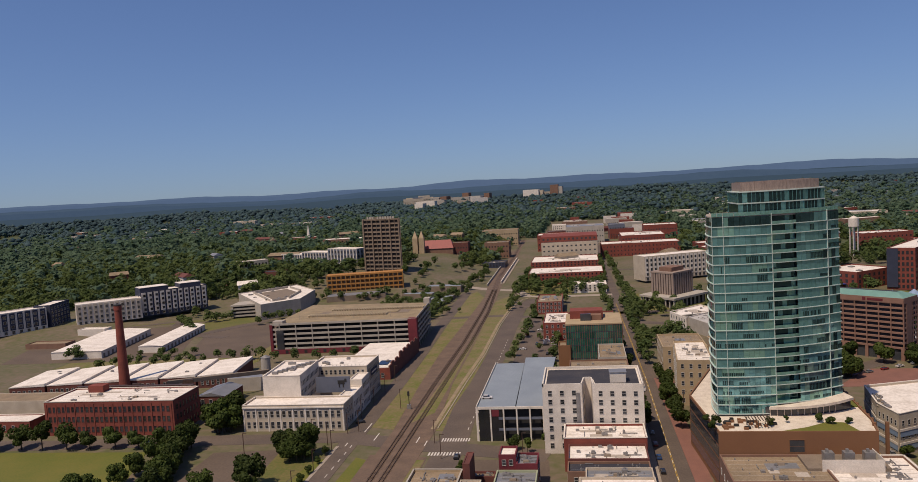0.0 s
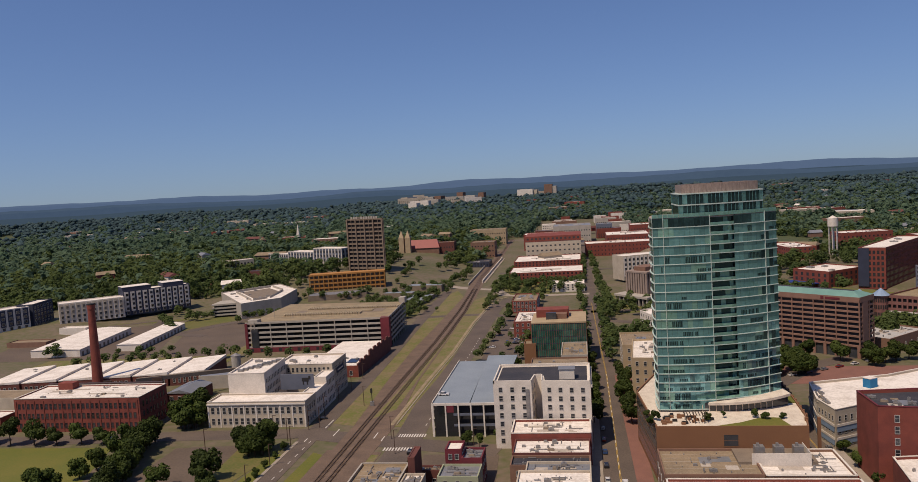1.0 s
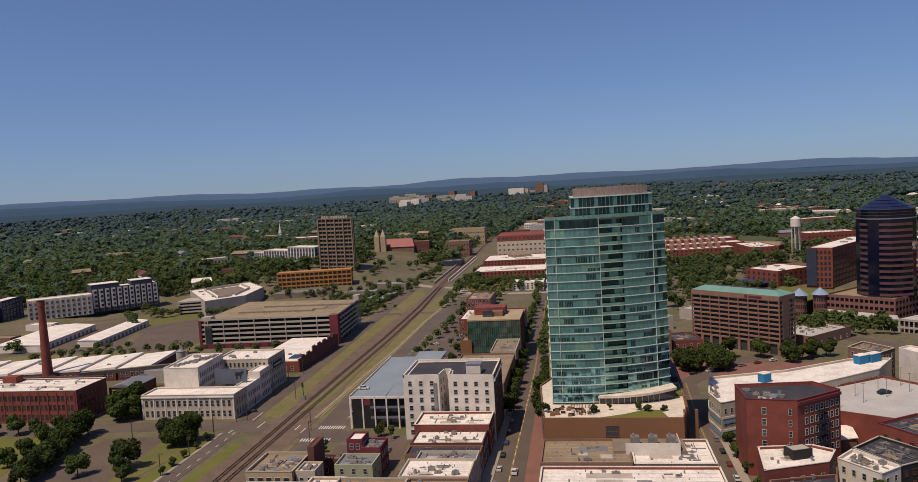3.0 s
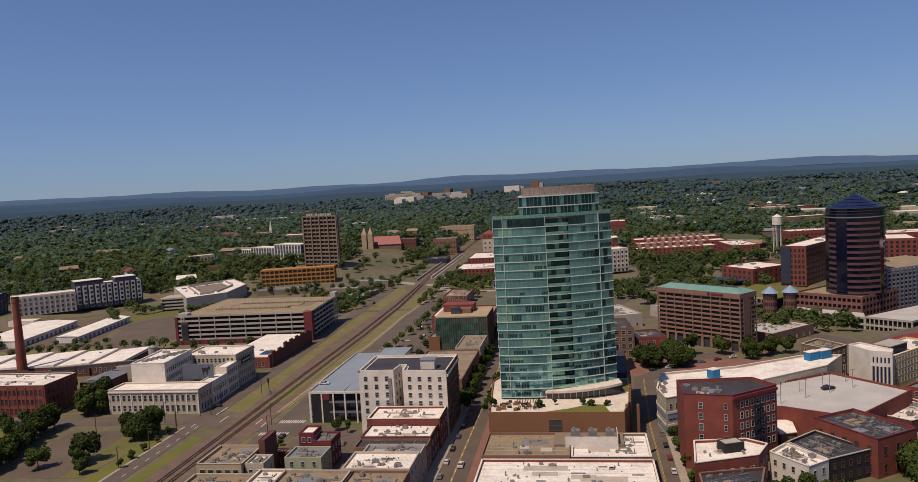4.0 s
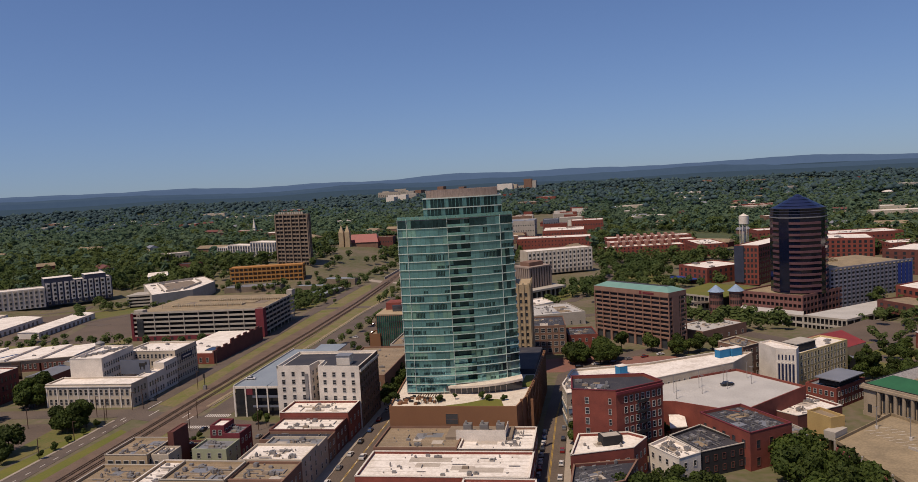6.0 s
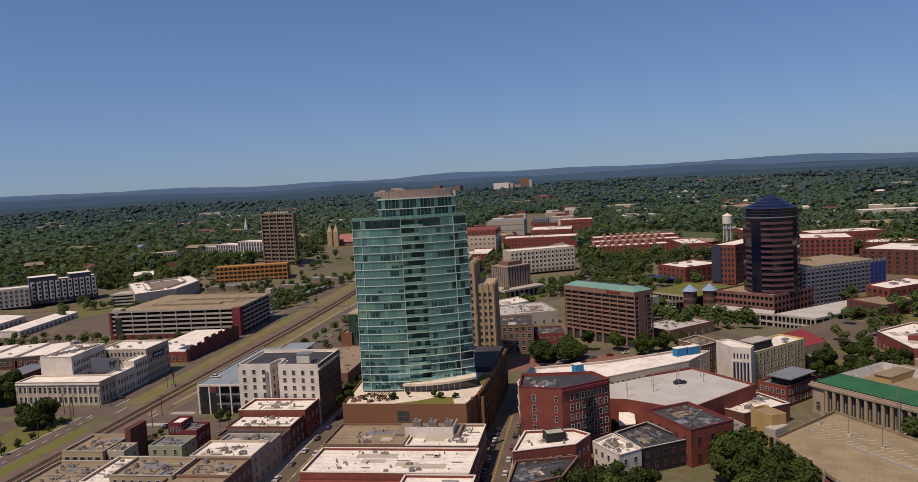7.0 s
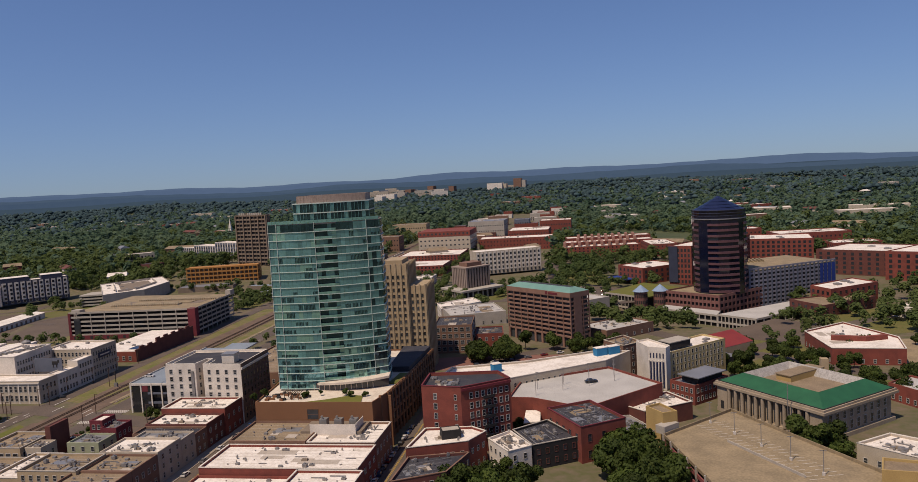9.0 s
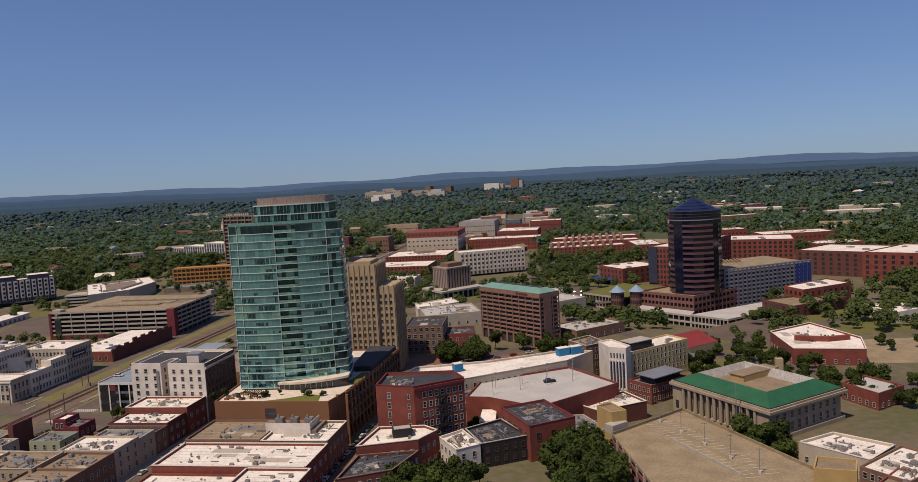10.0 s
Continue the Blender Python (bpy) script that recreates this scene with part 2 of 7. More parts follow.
def window_mesh(w, h, glass="glass", frm="casing", bars=1, depth=0.12):
    key = (w, h, glass, frm, bars)
    if key not in WINDOWS:
        # one body: casing, reveal, pane (in two sashes where there is a bar) and returns to the wall
        b = Build()
        t = min(0.13, w * 0.10)
        zs = [0, h] if not bars else [0, h * 0.47, h * 0.47 + 0.1, h]
        xo, xi = w / 2 + t, w / 2
        b.v = [(-xo, -depth, -t), (xo, -depth, -t), (xo, -depth, h + t), (-xo, -depth, h + t)]
        b.v += [(-xo, 0.02, -t), (xo, 0.02, -t), (xo, 0.02, h + t), (-xo, 0.02, h + t)]
        b.v += [(-xi, -depth, 0), (xi, -depth, 0), (xi, -depth, h), (-xi, -depth, h)]
        for z in zs:
            b.v += [(-xi, -0.015, z), (xi, -0.015, z)]
        n = len(zs)
        last = 12 + 2 * (n - 1)
        b.f = [(0, 1, 9, 8), (1, 2, 10, 9), (2, 3, 11, 10), (3, 0, 8, 11), (4, 5, 1, 0), (5, 6, 2, 1), (6, 7, 3, 2), (7, 4, 0, 3)]
        b.f += [(8, 9, 13, 12), (10, 11, last, last + 1)]
        b.m = [0] * 10
        for k in range(n - 1):
            a = 12 + 2 * k
            b.f.append((a, a + 1, a + 3, a + 2))
            b.m.append(0 if k == 1 else 1)
        b.f += [tuple([9, 10] + [13 + 2 * k for k in range(n - 1, -1, -1)]), tuple([11, 8] + [12 + 2 * k for k in range(n)])]
        b.m += [0, 0]
        WINDOWS[key] = b.mesh("window", [M[frm], M[glass]])
    return WINDOWS[key]


def edge_of(poly, i):
    p, q = Vector(poly[i]), Vector(poly[(i + 1) % len(poly)])
    return p, q, (q - p).length, math.atan2(q.y - p.y, q.x - p.x)


def windows(par, poly, i, z, rows, cols, w, h, dz, m0=1.5, m1=None, glass="glass", frm="casing", bars=1, skip=()):
    """Rows and columns of windows on edge i of the ring."""
    p, q, ln, ang = edge_of(poly, i)
    m1 = m0 if m1 is None else m1
    if p.y > 640:
        far = Build()
        for r in range(rows):
            for c in range(cols):
                s = m0 + (ln - m0 - m1) * (c + 0.5) / cols
                far.edge(p, q, s - w / 2, s + w / 2, -0.05, 0.06, z + r * dz, z + r * dz + h)
        tagged(part("glazing", far, M[glass], par), kind="stuff")
        return
    me = window_mesh(w, h, glass, frm, bars)
    for r in range(rows):
        for c in range(cols):
            if (r, c) in skip:
                continue
            s = m0 + (ln - m0 - m1) * (c + 0.5) / cols
            a = p + (q - p) / ln * s
            placed("window", me, par, (a.x, a.y, z + r * dz), ang)


def bands(par, poly, i, zs, h, d0, d1, mt, name="spandrel", s0=0.0, s1=0.0, label=""):
    p, q, ln, _ = edge_of(poly, i)
    for z in zs:
        part(name, Build().edge(p, q, s0, ln - s1, d0, d1, z, z + h), mt, par, label)


def piers(par, poly, i, n, w, d0, d1, z0, z1, mt, name="pier", s0=0.0, s1=0.0, ends=True):
    p, q, ln, _ = edge_of(poly, i)
    for c in range(n + 1):
        if not ends and c in (0, n):
            continue
        s = s0 + (ln - s0 - s1 - w) * c / n
        part(name, Build().edge(p, q, s, s + w, d0, d1, z0, z1), mt, par)


def shell(par, poly, z0, z1, wall, roof, parapet=0.9, thick=0.45, coping=None, label=""):
    """Walls with a real parapet, and a roof slab let in behind it."""
    b, k = Build(), len(poly)
    inn = inset(poly, thick)
    b.v = [(*p, z0) for p in poly] + [(*p, z1) for p in poly] + [(*p, z1) for p in inn] + [(*p, z0) for p in inn]
    for i in range(k):
        j = (i + 1) % k
        b.f += [(i, j, k + j, k + i), (k + i, k + j, 2 * k + j, 2 * k + i), (2 * k + i, 2 * k + j, 3 * k + j, 3 * k + i)]
    b.m = [0] * len(b.f)
    part("wall", b, wall, par, label)
    top = part("roof", Build().prism(inset(poly, thick + 0.003), z1 - parapet - 0.4, z1 - parapet), roof, par)
    if coping:
        c = Build()
        for i in range(k):
            p, q, ln, _ = edge_of(poly, i)
            c.edge(p, q, 0, ln, -thick, 0.12, z1, z1 + 0.22)
        part("coping", c, coping, par)
    return top


def units(par, poly, z, n, seed=1, size=(1.5, 3.5), mt=None, name="roof_unit"):
    """Air handlers on a roof: a box on a curb with a fan cowl."""
    rs = random.Random(seed)
    a, b_, d = Vector(poly[0]), Vector(poly[1]) - Vector(poly[0]), Vector(poly[-1]) - Vector(poly[0])
    ang = math.atan2(b_.y, b_.x)
    for _ in range(n):
        c = a + b_ * rs.uniform(0.15, 0.85) + d * rs.uniform(0.15, 0.85)
        w, e, h = rs.uniform(*size), rs.uniform(*size) * 0.7, rs.uniform(0.5, 1.3)
        g = Build().box(-w / 2 + .1, -e / 2 + .1, 0, w / 2 - .1, e / 2 - .1, 0.25).box(-w / 2, -e / 2, 0.25, w / 2, e / 2, h)
        g.prism([(math.cos(k * 1.0472) * e * 0.3, math.sin(k * 1.0472) * e * 0.3) for k in range(6)], h, h + 0.3)
        placed(name, g.mesh(name, mt or M["metal"]), par, (c.x, c.y, z), ang)


def patches(par, poly, z, n, seed, roof):
    """Felt repairs, a walkway and a skylight lying on a roof."""
    rs = random.Random(seed + 900)
    a, b_, d = Vector(poly[0]), Vector(poly[1]) - Vector(poly[0]), Vector(poly[-1]) - Vector(poly[0])
    ang = math.atan2(b_.y, b_.x)
    lb, ld = b_.length, d.length
    for k in range(n):
        c = a + b_ * rs.uniform(0.2, 0.8) + d * rs.uniform(0.2, 0.8)
        w, e = rs.uniform(0.1, 0.3) * lb, rs.uniform(0.08, 0.25) * ld
        g = Build().box(-w / 2, -e / 2, 0, w / 2, e / 2, 0.03 + 0.004 * k)
        mt = M["patch"] if roof == "membrane" else M[rs.choice(("patch", "tanroof", "greyroof"))]
        placed("roof_patch", g.mesh("roof_patch", mt), par, (c.x, c.y, z), ang)
    c = a + b_ * rs.uniform(0.3, 0.7) + d * rs.uniform(0.3, 0.7)
    g = Build().solid([(-1.2, -.8, 0), (1.2, -.8, 0), (1.2, .8, 0), (-1.2, .8, 0)], [(-1.0, -.6, .7), (1.0, -.6, .7), (1.0, .6, .7), (-1.0, .6, .7)])
    placed("hatch", g.mesh("hatch", M["darkcon"]), par, (c.x, c.y, z), ang)


def clutter(par, poly, z, n, seed, roof):
    """Pipes, vents and cable trays on a roof, with the laps of its sheets, as one loose mesh."""
    rs = random.Random(seed + 300)
    a, b_, d = Vector(poly[0]), Vector(poly[1]) - Vector(poly[0]), Vector(poly[-1]) - Vector(poly[0])
    u, v, lb, ld = b_.normalized(), d.normalized(), b_.length, d.length
    g = Build()

    def bit(s, t, w, e, z0, z1, mi):
        c = a + u * s + v * t
        g.prism([tuple(c + u * i + v * j) for i, j in ((0, 0), (w, 0), (w, e), (0, e))], z0, z1, mi)
    for k in range(1, int(ld / 3.2)):
        bit(1.2, k * 3.2 + rs.uniform(-.3, .3), lb - 2.4, 0.14, z, z + 0.02, 0)
    for _ in range(n):
        s, t = rs.uniform(0.1, 0.88) * lb, rs.uniform(0.1, 0.88) * ld
        kind = rs.random()
        if kind < 0.45:
            bit(s, t, 0.35, 0.35, z, z + rs.uniform(0.25, 0.6), 1)
        elif kind < 0.7:
            bit(s, t, min(rs.uniform(2, 6), lb * 0.95 - s), 0.22, z + 0.15, z + 0.4, 1)
        elif kind < 0.85:
            bit(s, t, 0.22, min(rs.uniform(2, 5), ld * 0.95 - t), z + 0.15, z + 0.4, 1)
        else:
            bit(s, t, 1.3, 1.1, z, z + 0.7, 1)
    tagged(part("roof_clutter", g, [M["patch"] if roof != "blackroof" else M["greyroof"], M["metal"]], par), kind="stuff")


def block(name, label, poly, z0, z1, wall, roof, parapet=0.9, coping=None, category="building", n_units=0, seed=1):
    k = len(poly)
    at = (sum(p[0] for p in poly) / k, sum(p[1] for p in poly) / k, z0)
    th = thing(name, at, label, category)
    top = shell(th, poly, z0, z1, M[wall], M[roof], parapet, coping=M[coping] if coping else None)
    if n_units:
        units(top, poly, z1 - parapet, (n_units + 1) // 2, seed, (1.2, 2.8))
        units(top, poly, z1 - parapet, n_units + 1, seed + 500, (0.4, 1.1), name="roof_vent")
        patches(top, poly, z1 - parapet, 4, seed, roof)
        if len(poly) == 4 and poly[0][1] < 520:
            clutter(top, poly, z1 - parapet, 14 + 2 * n_units, seed, roof)
    return th


# ---------------------------------------------------------------- terrain
def smooth(t):
    t = np.clip(t, 0.0, 1.0)
    return t * t * (3 - 2 * t)


def height(x, y):
    """The lie of the land: level downtown, a rise at the far left, low hills all round beyond the woods; hills and
    hollow are shaped to fit the camera's view.
    """
    x, y = np.asarray(x, float), np.asarray(y, float)
    r = np.hypot(x - 100, y)
    az = np.arctan2(x, y)
    rise = 15 * smooth((y - 640) / 220) * smooth((-x - 110) / 90)
    far = (76 - 14 * az) * smooth((r - 1300) / 3300)
    roll = smooth((r - 1200) / 1800) * (5 * np.sin(x / 310 + 1) * np.cos(y / 420) + 3.5 * np.sin(x / 140 + y / 230))
    rise = rise + 5.0 * smooth((-x - 388) / 30) * smooth((y - 520) / 60) * (1 - smooth((y - 640) / 60))
    # sunk to take the tower group that is scaled to fit the view
    hollow = 9.1 * (1 - smooth((np.hypot(x - 262, y - 565) - 62) / 24))
    return rise * (1 - smooth((r - 1500) / 900)) + far + roll - hollow


def sheet(name, rs, n_az, a0, a1, mt, label, lift=0.0, category="ground"):
    """A fan of land about the town, finer near the middle."""
    v, f = [], []
    az = np.linspace(a0, a1, n_az)
    for r in rs:
        xs, ys = 100 + r * np.sin(az), r * np.cos(az)
        zs = height(xs, ys) + lift
        v += list(zip(xs.tolist(), ys.tolist(), zs.tolist()))
    for i in range(len(rs) - 1):
        for j in range(n_az - 1):
            a = i * n_az + j
            f.append((a, a + 1, a + n_az + 1, a + n_az))
    me = bpy.data.meshes.new(name)
    me.from_pydata(v, [], [tuple(reversed(q)) for q in f])
    me.materials.append(mt)
    me.update()
    ob = new(name, me)
    return tagged(ob, label, category, kind="structure")


sheet("ground", [0.5] + [20 * k for k in range(1, 40)] + [800 + 40 * k for k in range(0, 40)] + [2400 + 120 * k for k in range(1, 6)], 241, -math.pi, math.pi, M["dirt"], "bare brown city ground and verges between the buildings")


# distant ridges, too far off to show single trees
def ridge(name, r0, lift, seed, mt, label):
    v, f, n = [], [], 400
    rs = random.Random(seed)
    ph = [rs.uniform(0, 6.28) for _ in range(6)]
    for k in range(n):
        a = -1.6 + 3.2 * k / (n - 1)
        top = lift + 5 * math.sin(a * 9 + ph[0]) + 4 * math.sin(a * 17 + ph[1]) + 2 * math.sin(a * 41 + ph[2]) + 0.9 * math.sin(a * 130 + ph[3]) + 0.7 * math.sin(a * 260 + ph[4])
        for r, h in ((r0, -70), (r0 + 40, -10), (r0 + 130, top * 0.0 - 0.0)):
            x, y = 100 + r * math.sin(a), r * math.cos(a)
            z = float(height(100 + r0 * math.sin(a), r0 * math.cos(a))) + h + top
            v.append((x, y, z))
    for k in range(n - 1):
        for j in range(2):
            a = k * 3 + j
            f.append((a, a + 1, a + 4, a + 3))
    me = bpy.data.meshes.new(name)
    me.from_pydata(v, [], [tuple(reversed(q)) for q in f])
    me.materials.append(mt)
    me.update()
    return tagged(new(name, me), label, "backdrop", kind="structure")


# haze is painted on: bluish base colour plus a faint glow
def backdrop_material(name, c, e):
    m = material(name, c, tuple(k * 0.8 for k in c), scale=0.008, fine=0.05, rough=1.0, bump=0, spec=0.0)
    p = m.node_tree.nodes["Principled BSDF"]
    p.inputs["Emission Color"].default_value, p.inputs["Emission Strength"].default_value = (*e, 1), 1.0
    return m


M["ridge1"] = backdrop_material("hazed_far_ridge", (0.03, 0.045, 0.05), (0.023, 0.043, 0.076))
M["ridgemid"] = backdrop_material("hazed_middle_ridge", (0.03, 0.045, 0.05), (0.039, 0.066, 0.122))
M["ridge2"] = backdrop_material("hazed_farthest_ridge", (0.03, 0.045, 0.06), (0.072, 0.110, 0.195))
sheet("backdrop_plain", [2990, 3400, 3800, 4200, 4690], 241, -math.pi, math.pi, M["ridge1"], "distant wooded plain tinted dark blue-green for haze", 0.0, "backdrop")
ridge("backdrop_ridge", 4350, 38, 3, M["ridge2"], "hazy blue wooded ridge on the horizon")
ridge("backdrop_ridge_mid", 3650, 26, 8, M["ridgemid"], "wooded ridge before the horizon tinted blue-green for haze")
ridge("backdrop_ridge_near", 3050, 20, 5, M["ridge1"], "distant wooded ridge tinted dark blue-green for haze")


# ---------------------------------------------------------------- roads, rails and lots
def strip(name, pts, w0, w1, z, mt, label, category="road", thick=0.25):
    """A road along a line of points, w0 to its left and w1 to its right."""
    b = Build()
    left, right = [], []
    for i, p in enumerate(pts):
        a, c = Vector(pts[max(0, i - 1)]), Vector(pts[min(len(pts) - 1, i + 1)])
        u = (c - a).normalized()
        nrm = Vector((-u.y, u.x))
        left.append((p[0] + nrm.x * w0, p[1] + nrm.y * w0))
        right.append((p[0] - nrm.x * w1, p[1] - nrm.y * w1))
    for i in range(len(pts) - 1):
        b.prism([right[i], right[i + 1], left[i + 1], left[i]], z - thick, z)
    return structure(name, b, mt, label, category)


def lot(name, poly, z, mt, label, category="pavement", thick=0.3):
    return structure(name, Build().prism(poly, z - thick, z), mt, label, category)


lot("ground_rail_verge", [(-92, 325), (-80, 321), (-84, 399), (-86.5, 470), (-86, 567), (-86.5, 700), (-99, 742), (-102.5, 718), (-98, 570), (-94, 471), (-92.5, 400)], 0.05, M["dry"], "yellow-green grass verge along the railway", "ground")
lot("ground_rail_verge_east", [(-60.5, 319), (-57.5, 319), (-56, 386), (-56, 466), (-58, 562), (-57, 641), (-62, 705), (-73, 676), (-70, 565), (-67, 467), (-66, 398)], 0.05, M["dry"], "dry grass verge beside the siding", "ground")
lot("ground_ballast", [(-79.9, 200), (-64, 200), (-60.6, 319), (-66.1, 398), (-67.1, 467), (-70.1, 565), (-73.1, 676), (-77, 760), (-82, 850), (-95, 850), (-91, 760), (-86.4, 700), (-85.9, 567), (-86.4, 470), (-83.9, 399), (-79.9, 321)], 0.12, M["ballast"], "brown stone ballast under the tracks", "ground")
strip("ground_ballast_far", [(-88, 850), (-89, 926), (-91, 1050), (-97, 1255), (-100, 1400)], 6.5, 6.0, 0.12, M["ballast"], "brown stone ballast under the tracks", "ground")
strip("ground_siding_path", [(-62.5, 321), (-61, 397), (-58.6, 466), (-59, 563), (-56.5, 632), (-51, 676), (-43, 688)], 0.9, 0.9, 0.14, M["tandeck"], "pale gravel path beside the siding", "pavement")
strip("ground_siding_kerb", [(-60.2, 322), (-58.8, 397), (-56.6, 466), (-57, 563), (-54.4, 632), (-49.5, 672), (-42, 684)], 0.25, 0.25, 0.3, M["paving"], "pale concrete kerb beside the road", "pavement")
lot("ground_rail_worn", [(-74, 330), (-66, 345), (-68, 440), (-69.5, 520), (-72, 520), (-71.5, 440)], 0.135, M["dry"], "thin weeds between the tracks", "ground")
strip("road_west", [(-94.5, 200), (-95.5, 330), (-96.5, 400), (-99, 470), (-103, 565), (-108, 735), (-126, 840), (-159, 953), (-197, 1036)], 4.4, 4.4, 0.10, M["asphalt"], "grey worn asphalt road beside the railway")
strip("road_east", [(-50.5, 190), (-50.5, 313), (-52, 352), (-50, 397), (-49, 466), (-49.5, 550), (-48.5, 630), (-40, 672), (-20, 690)], 6.5, 6.0, 0.10, M["asphalt"], "grey worn asphalt road east of the railway")
strip("road_cross", [(-420, 303), (-240, 303), (-150, 309), (-100, 311), (-50, 297), (-10, 288)], 6.5, 6.5, 0.09, M["asphalt"], "asphalt street crossing the railway")
strip("road_main", [(35.5, 150), (35.5, 400), (31, 640), (28, 900), (22, 1500)], 5.8, 5.8, 0.10, M["asphalt"], "shaded asphalt main street")
strip("road_corner", [(109, 150), (109, 300), (112, 372), (140, 410), (215, 470)], 5.0, 5.0, 0.10, M["asphalt"], "asphalt side street with parked cars")
strip("road_north", [(-170, 590), (-60, 600), (30, 560), (110, 530), (230, 590)], 4.5, 4.5, 0.07, M["asphalt"], "asphalt cross street")
strip("road_plaza", [(34, 392), (110, 388), (170, 395)], 5, 5, 0.08, M["brickpave"], "brick-paved plaza street")
strip("road_right", [(215, 470), (262, 410), (330, 345), (430, 300)], 6, 6, 0.09, M["asphalt"], "asphalt road past the civic buildings")
strip("road_right_two", [(262, 410), (330, 470), (420, 540)], 5, 5, 0.08, M["asphalt"], "asphalt road towards the brick blocks")
lot("pavement_main_west", [(25, 190), (29.6, 190), (29.6, 420), (25, 420)], 0.25, M["paving"], "pale concrete pavement along the main street")
lot("pavement_main_east", [(41.4, 190), (47, 190), (46, 400), (39.5, 400)], 0.25, M["brickpave"], "red brick pavement along the main street")
lot("pavement_corner", [(114.1, 190), (117, 190), (117, 300), (114.1, 300)], 0.25, M["paving"], "pale concrete pavement beside the parked cars")
lot("ground_park", [(-330, 240), (-165, 240), (-182, 294), (-330, 294)], 0.06, M["lawn"], "mown green park lawn")
lot("ground_corner_green", [(-110, 200), (-99.5, 200), (-99.5, 285), (-104, 285)], 0.07, M["lawn"], "narrow green lawn beside the road")
lot("pavement_small_lot", [(-150, 240), (-118, 240), (-122, 296), (-151, 293)], 0.08, M["lotasph"], "brown asphalt car park behind a hedge")
lot("pavement_brick_lot", [(-36, 236), (-7, 236), (-10, 284), (-40, 284)], 0.08, M["lotasph"], "asphalt car park with painted bays")
lot("pavement_field_lot", [(-262, 470), (-215, 470), (-215, 600), (-305, 600)], 0.06, M["lotasph"], "wide empty brown asphalt lot")
lot("pavement_ware_lot", [(-400, 470), (-268, 470), (-320, 615), (-430, 560)], 0.05, M["lotasph"], "brown asphalt yard round the warehouses")
lot("pavement_mid_lot", [(-38, 400), (-12, 400), (-12, 590), (-36, 590)], 0.07, M["asphalt"], "grey asphalt car park between trees")
lot("pavement_far_lot", [(330, 380), (372, 380), (382, 436), (340, 432)], 0.12, M["tandeck"], "pale tan asphalt lot beside the white-roofed building")
lot("pavement_near_lot", [(-7, 236), (24, 236), (24, 256), (-7, 256)], 0.06, M["lotasph"], "asphalt yard behind the shops")

lot("ground_rail_yard", [(-82, 200), (-58, 200), (-58, 287), (-82, 290)], 0.06, M["ballast"], "bare brown stony ground beside the tracks")
lot("ground_rail_lawn", [(-89, 200), (-82, 200), (-82, 284), (-87, 287)], 0.07, M["lawn"], "green grass strip between road and tracks")
lot("ground_siding_verge", [(-63, 200), (-59, 200), (-58.5, 284), (-62, 284)], 0.08, M["dry"], "thin dry grass along the siding")
lot("ground_shrub_strip", [(-45.2, 236), (-41, 236), (-40.8, 277), (-44.4, 281)], 0.09, M["grass"], "planted strip with low shrubs beside the road")
lot("ground_shed_verge", [(-345, 446), (-205, 452), (-205, 474), (-345, 470)], 0.075, M["dry"], "olive grass strip behind the mill sheds")
lot("ground_lot_verge", [(-216, 470), (-205, 470), (-206, 600), (-216, 600)], 0.08, M["dry"], "olive grass strip beside the garage")
lot("ground_flats_verge", [(-440, 585), (-310, 625), (-312, 634), (-445, 595)], 0.08, M["grass"], "grass strip in front of the flats")
lot("ground_corner_verge", [(-118, 240), (-111, 240), (-101, 292), (-122, 296)], 0.085, M["grass"], "uneven grass verge with shrubs beside the road")
lot("pavement_west", [(-99.6, 200), (-98.2, 200), (-98.2, 300), (-99.6, 300)], 0.2, M["paving"], "narrow pale concrete pavement")
lot("ground_church_lawn", [(-200, 860), (-172, 790), (-130, 862), (-165, 945), (-210, 1020), (-235, 1000)], 1.2, M["grass"], "rough green lawn below the church", thick=3)
lot("ground_road_verge", [(300, 340), (345, 296), (362, 312), (316, 352)], 0.05, M["grass"], "grass verge with trees along the road")
lot("ground_civic_lawn", [(262, 345), (292, 365), (268, 392), (248, 372)], 0.07, M["grass"], "patchy lawn beside the civic buildings")
lot("ground_far_lawn", [(330, 440), (430, 470), (420, 560), (330, 500)], 0.06, M["grass"], "rough grass and trees beside the brick blocks")
lot("ground_station_lawn", [(-165, 590), (-112, 590), (-118, 760), (-170, 760)], 0.07, M["grass"], "grassed car-park islands by the station")
lot("pavement_station_lot", [(-150, 600), (-128, 600), (-134, 740), (-156, 740)], 0.09, M["asphalt"], "grey station car park")
lot("pavement_plaza", [(88, 378), (190, 378), (200, 408), (120, 412), (88, 404)], 0.06, M["brickpave"], "brick-paved plaza between the offices")
strip("road_flats", [(-268, 545), (-300, 556), (-340, 600), (-352, 640), (-356, 690), (-398, 795), (-420, 860)], 4.5, 4.5, 0.12, M["asphalt"], "asphalt street curving past the flats")
strip("road_mill_back", [(-420, 572), (-380, 604), (-345, 628)], 4, 4, 0.13, M["asphalt"], "asphalt drive in front of the flats")
strip("road_lowline", [(-300, 556), (-262, 612), (-205, 606), (-170, 600), (-112, 596)], 4.5, 4.5, 0.10, M["asphalt"], "asphalt street behind the garage")
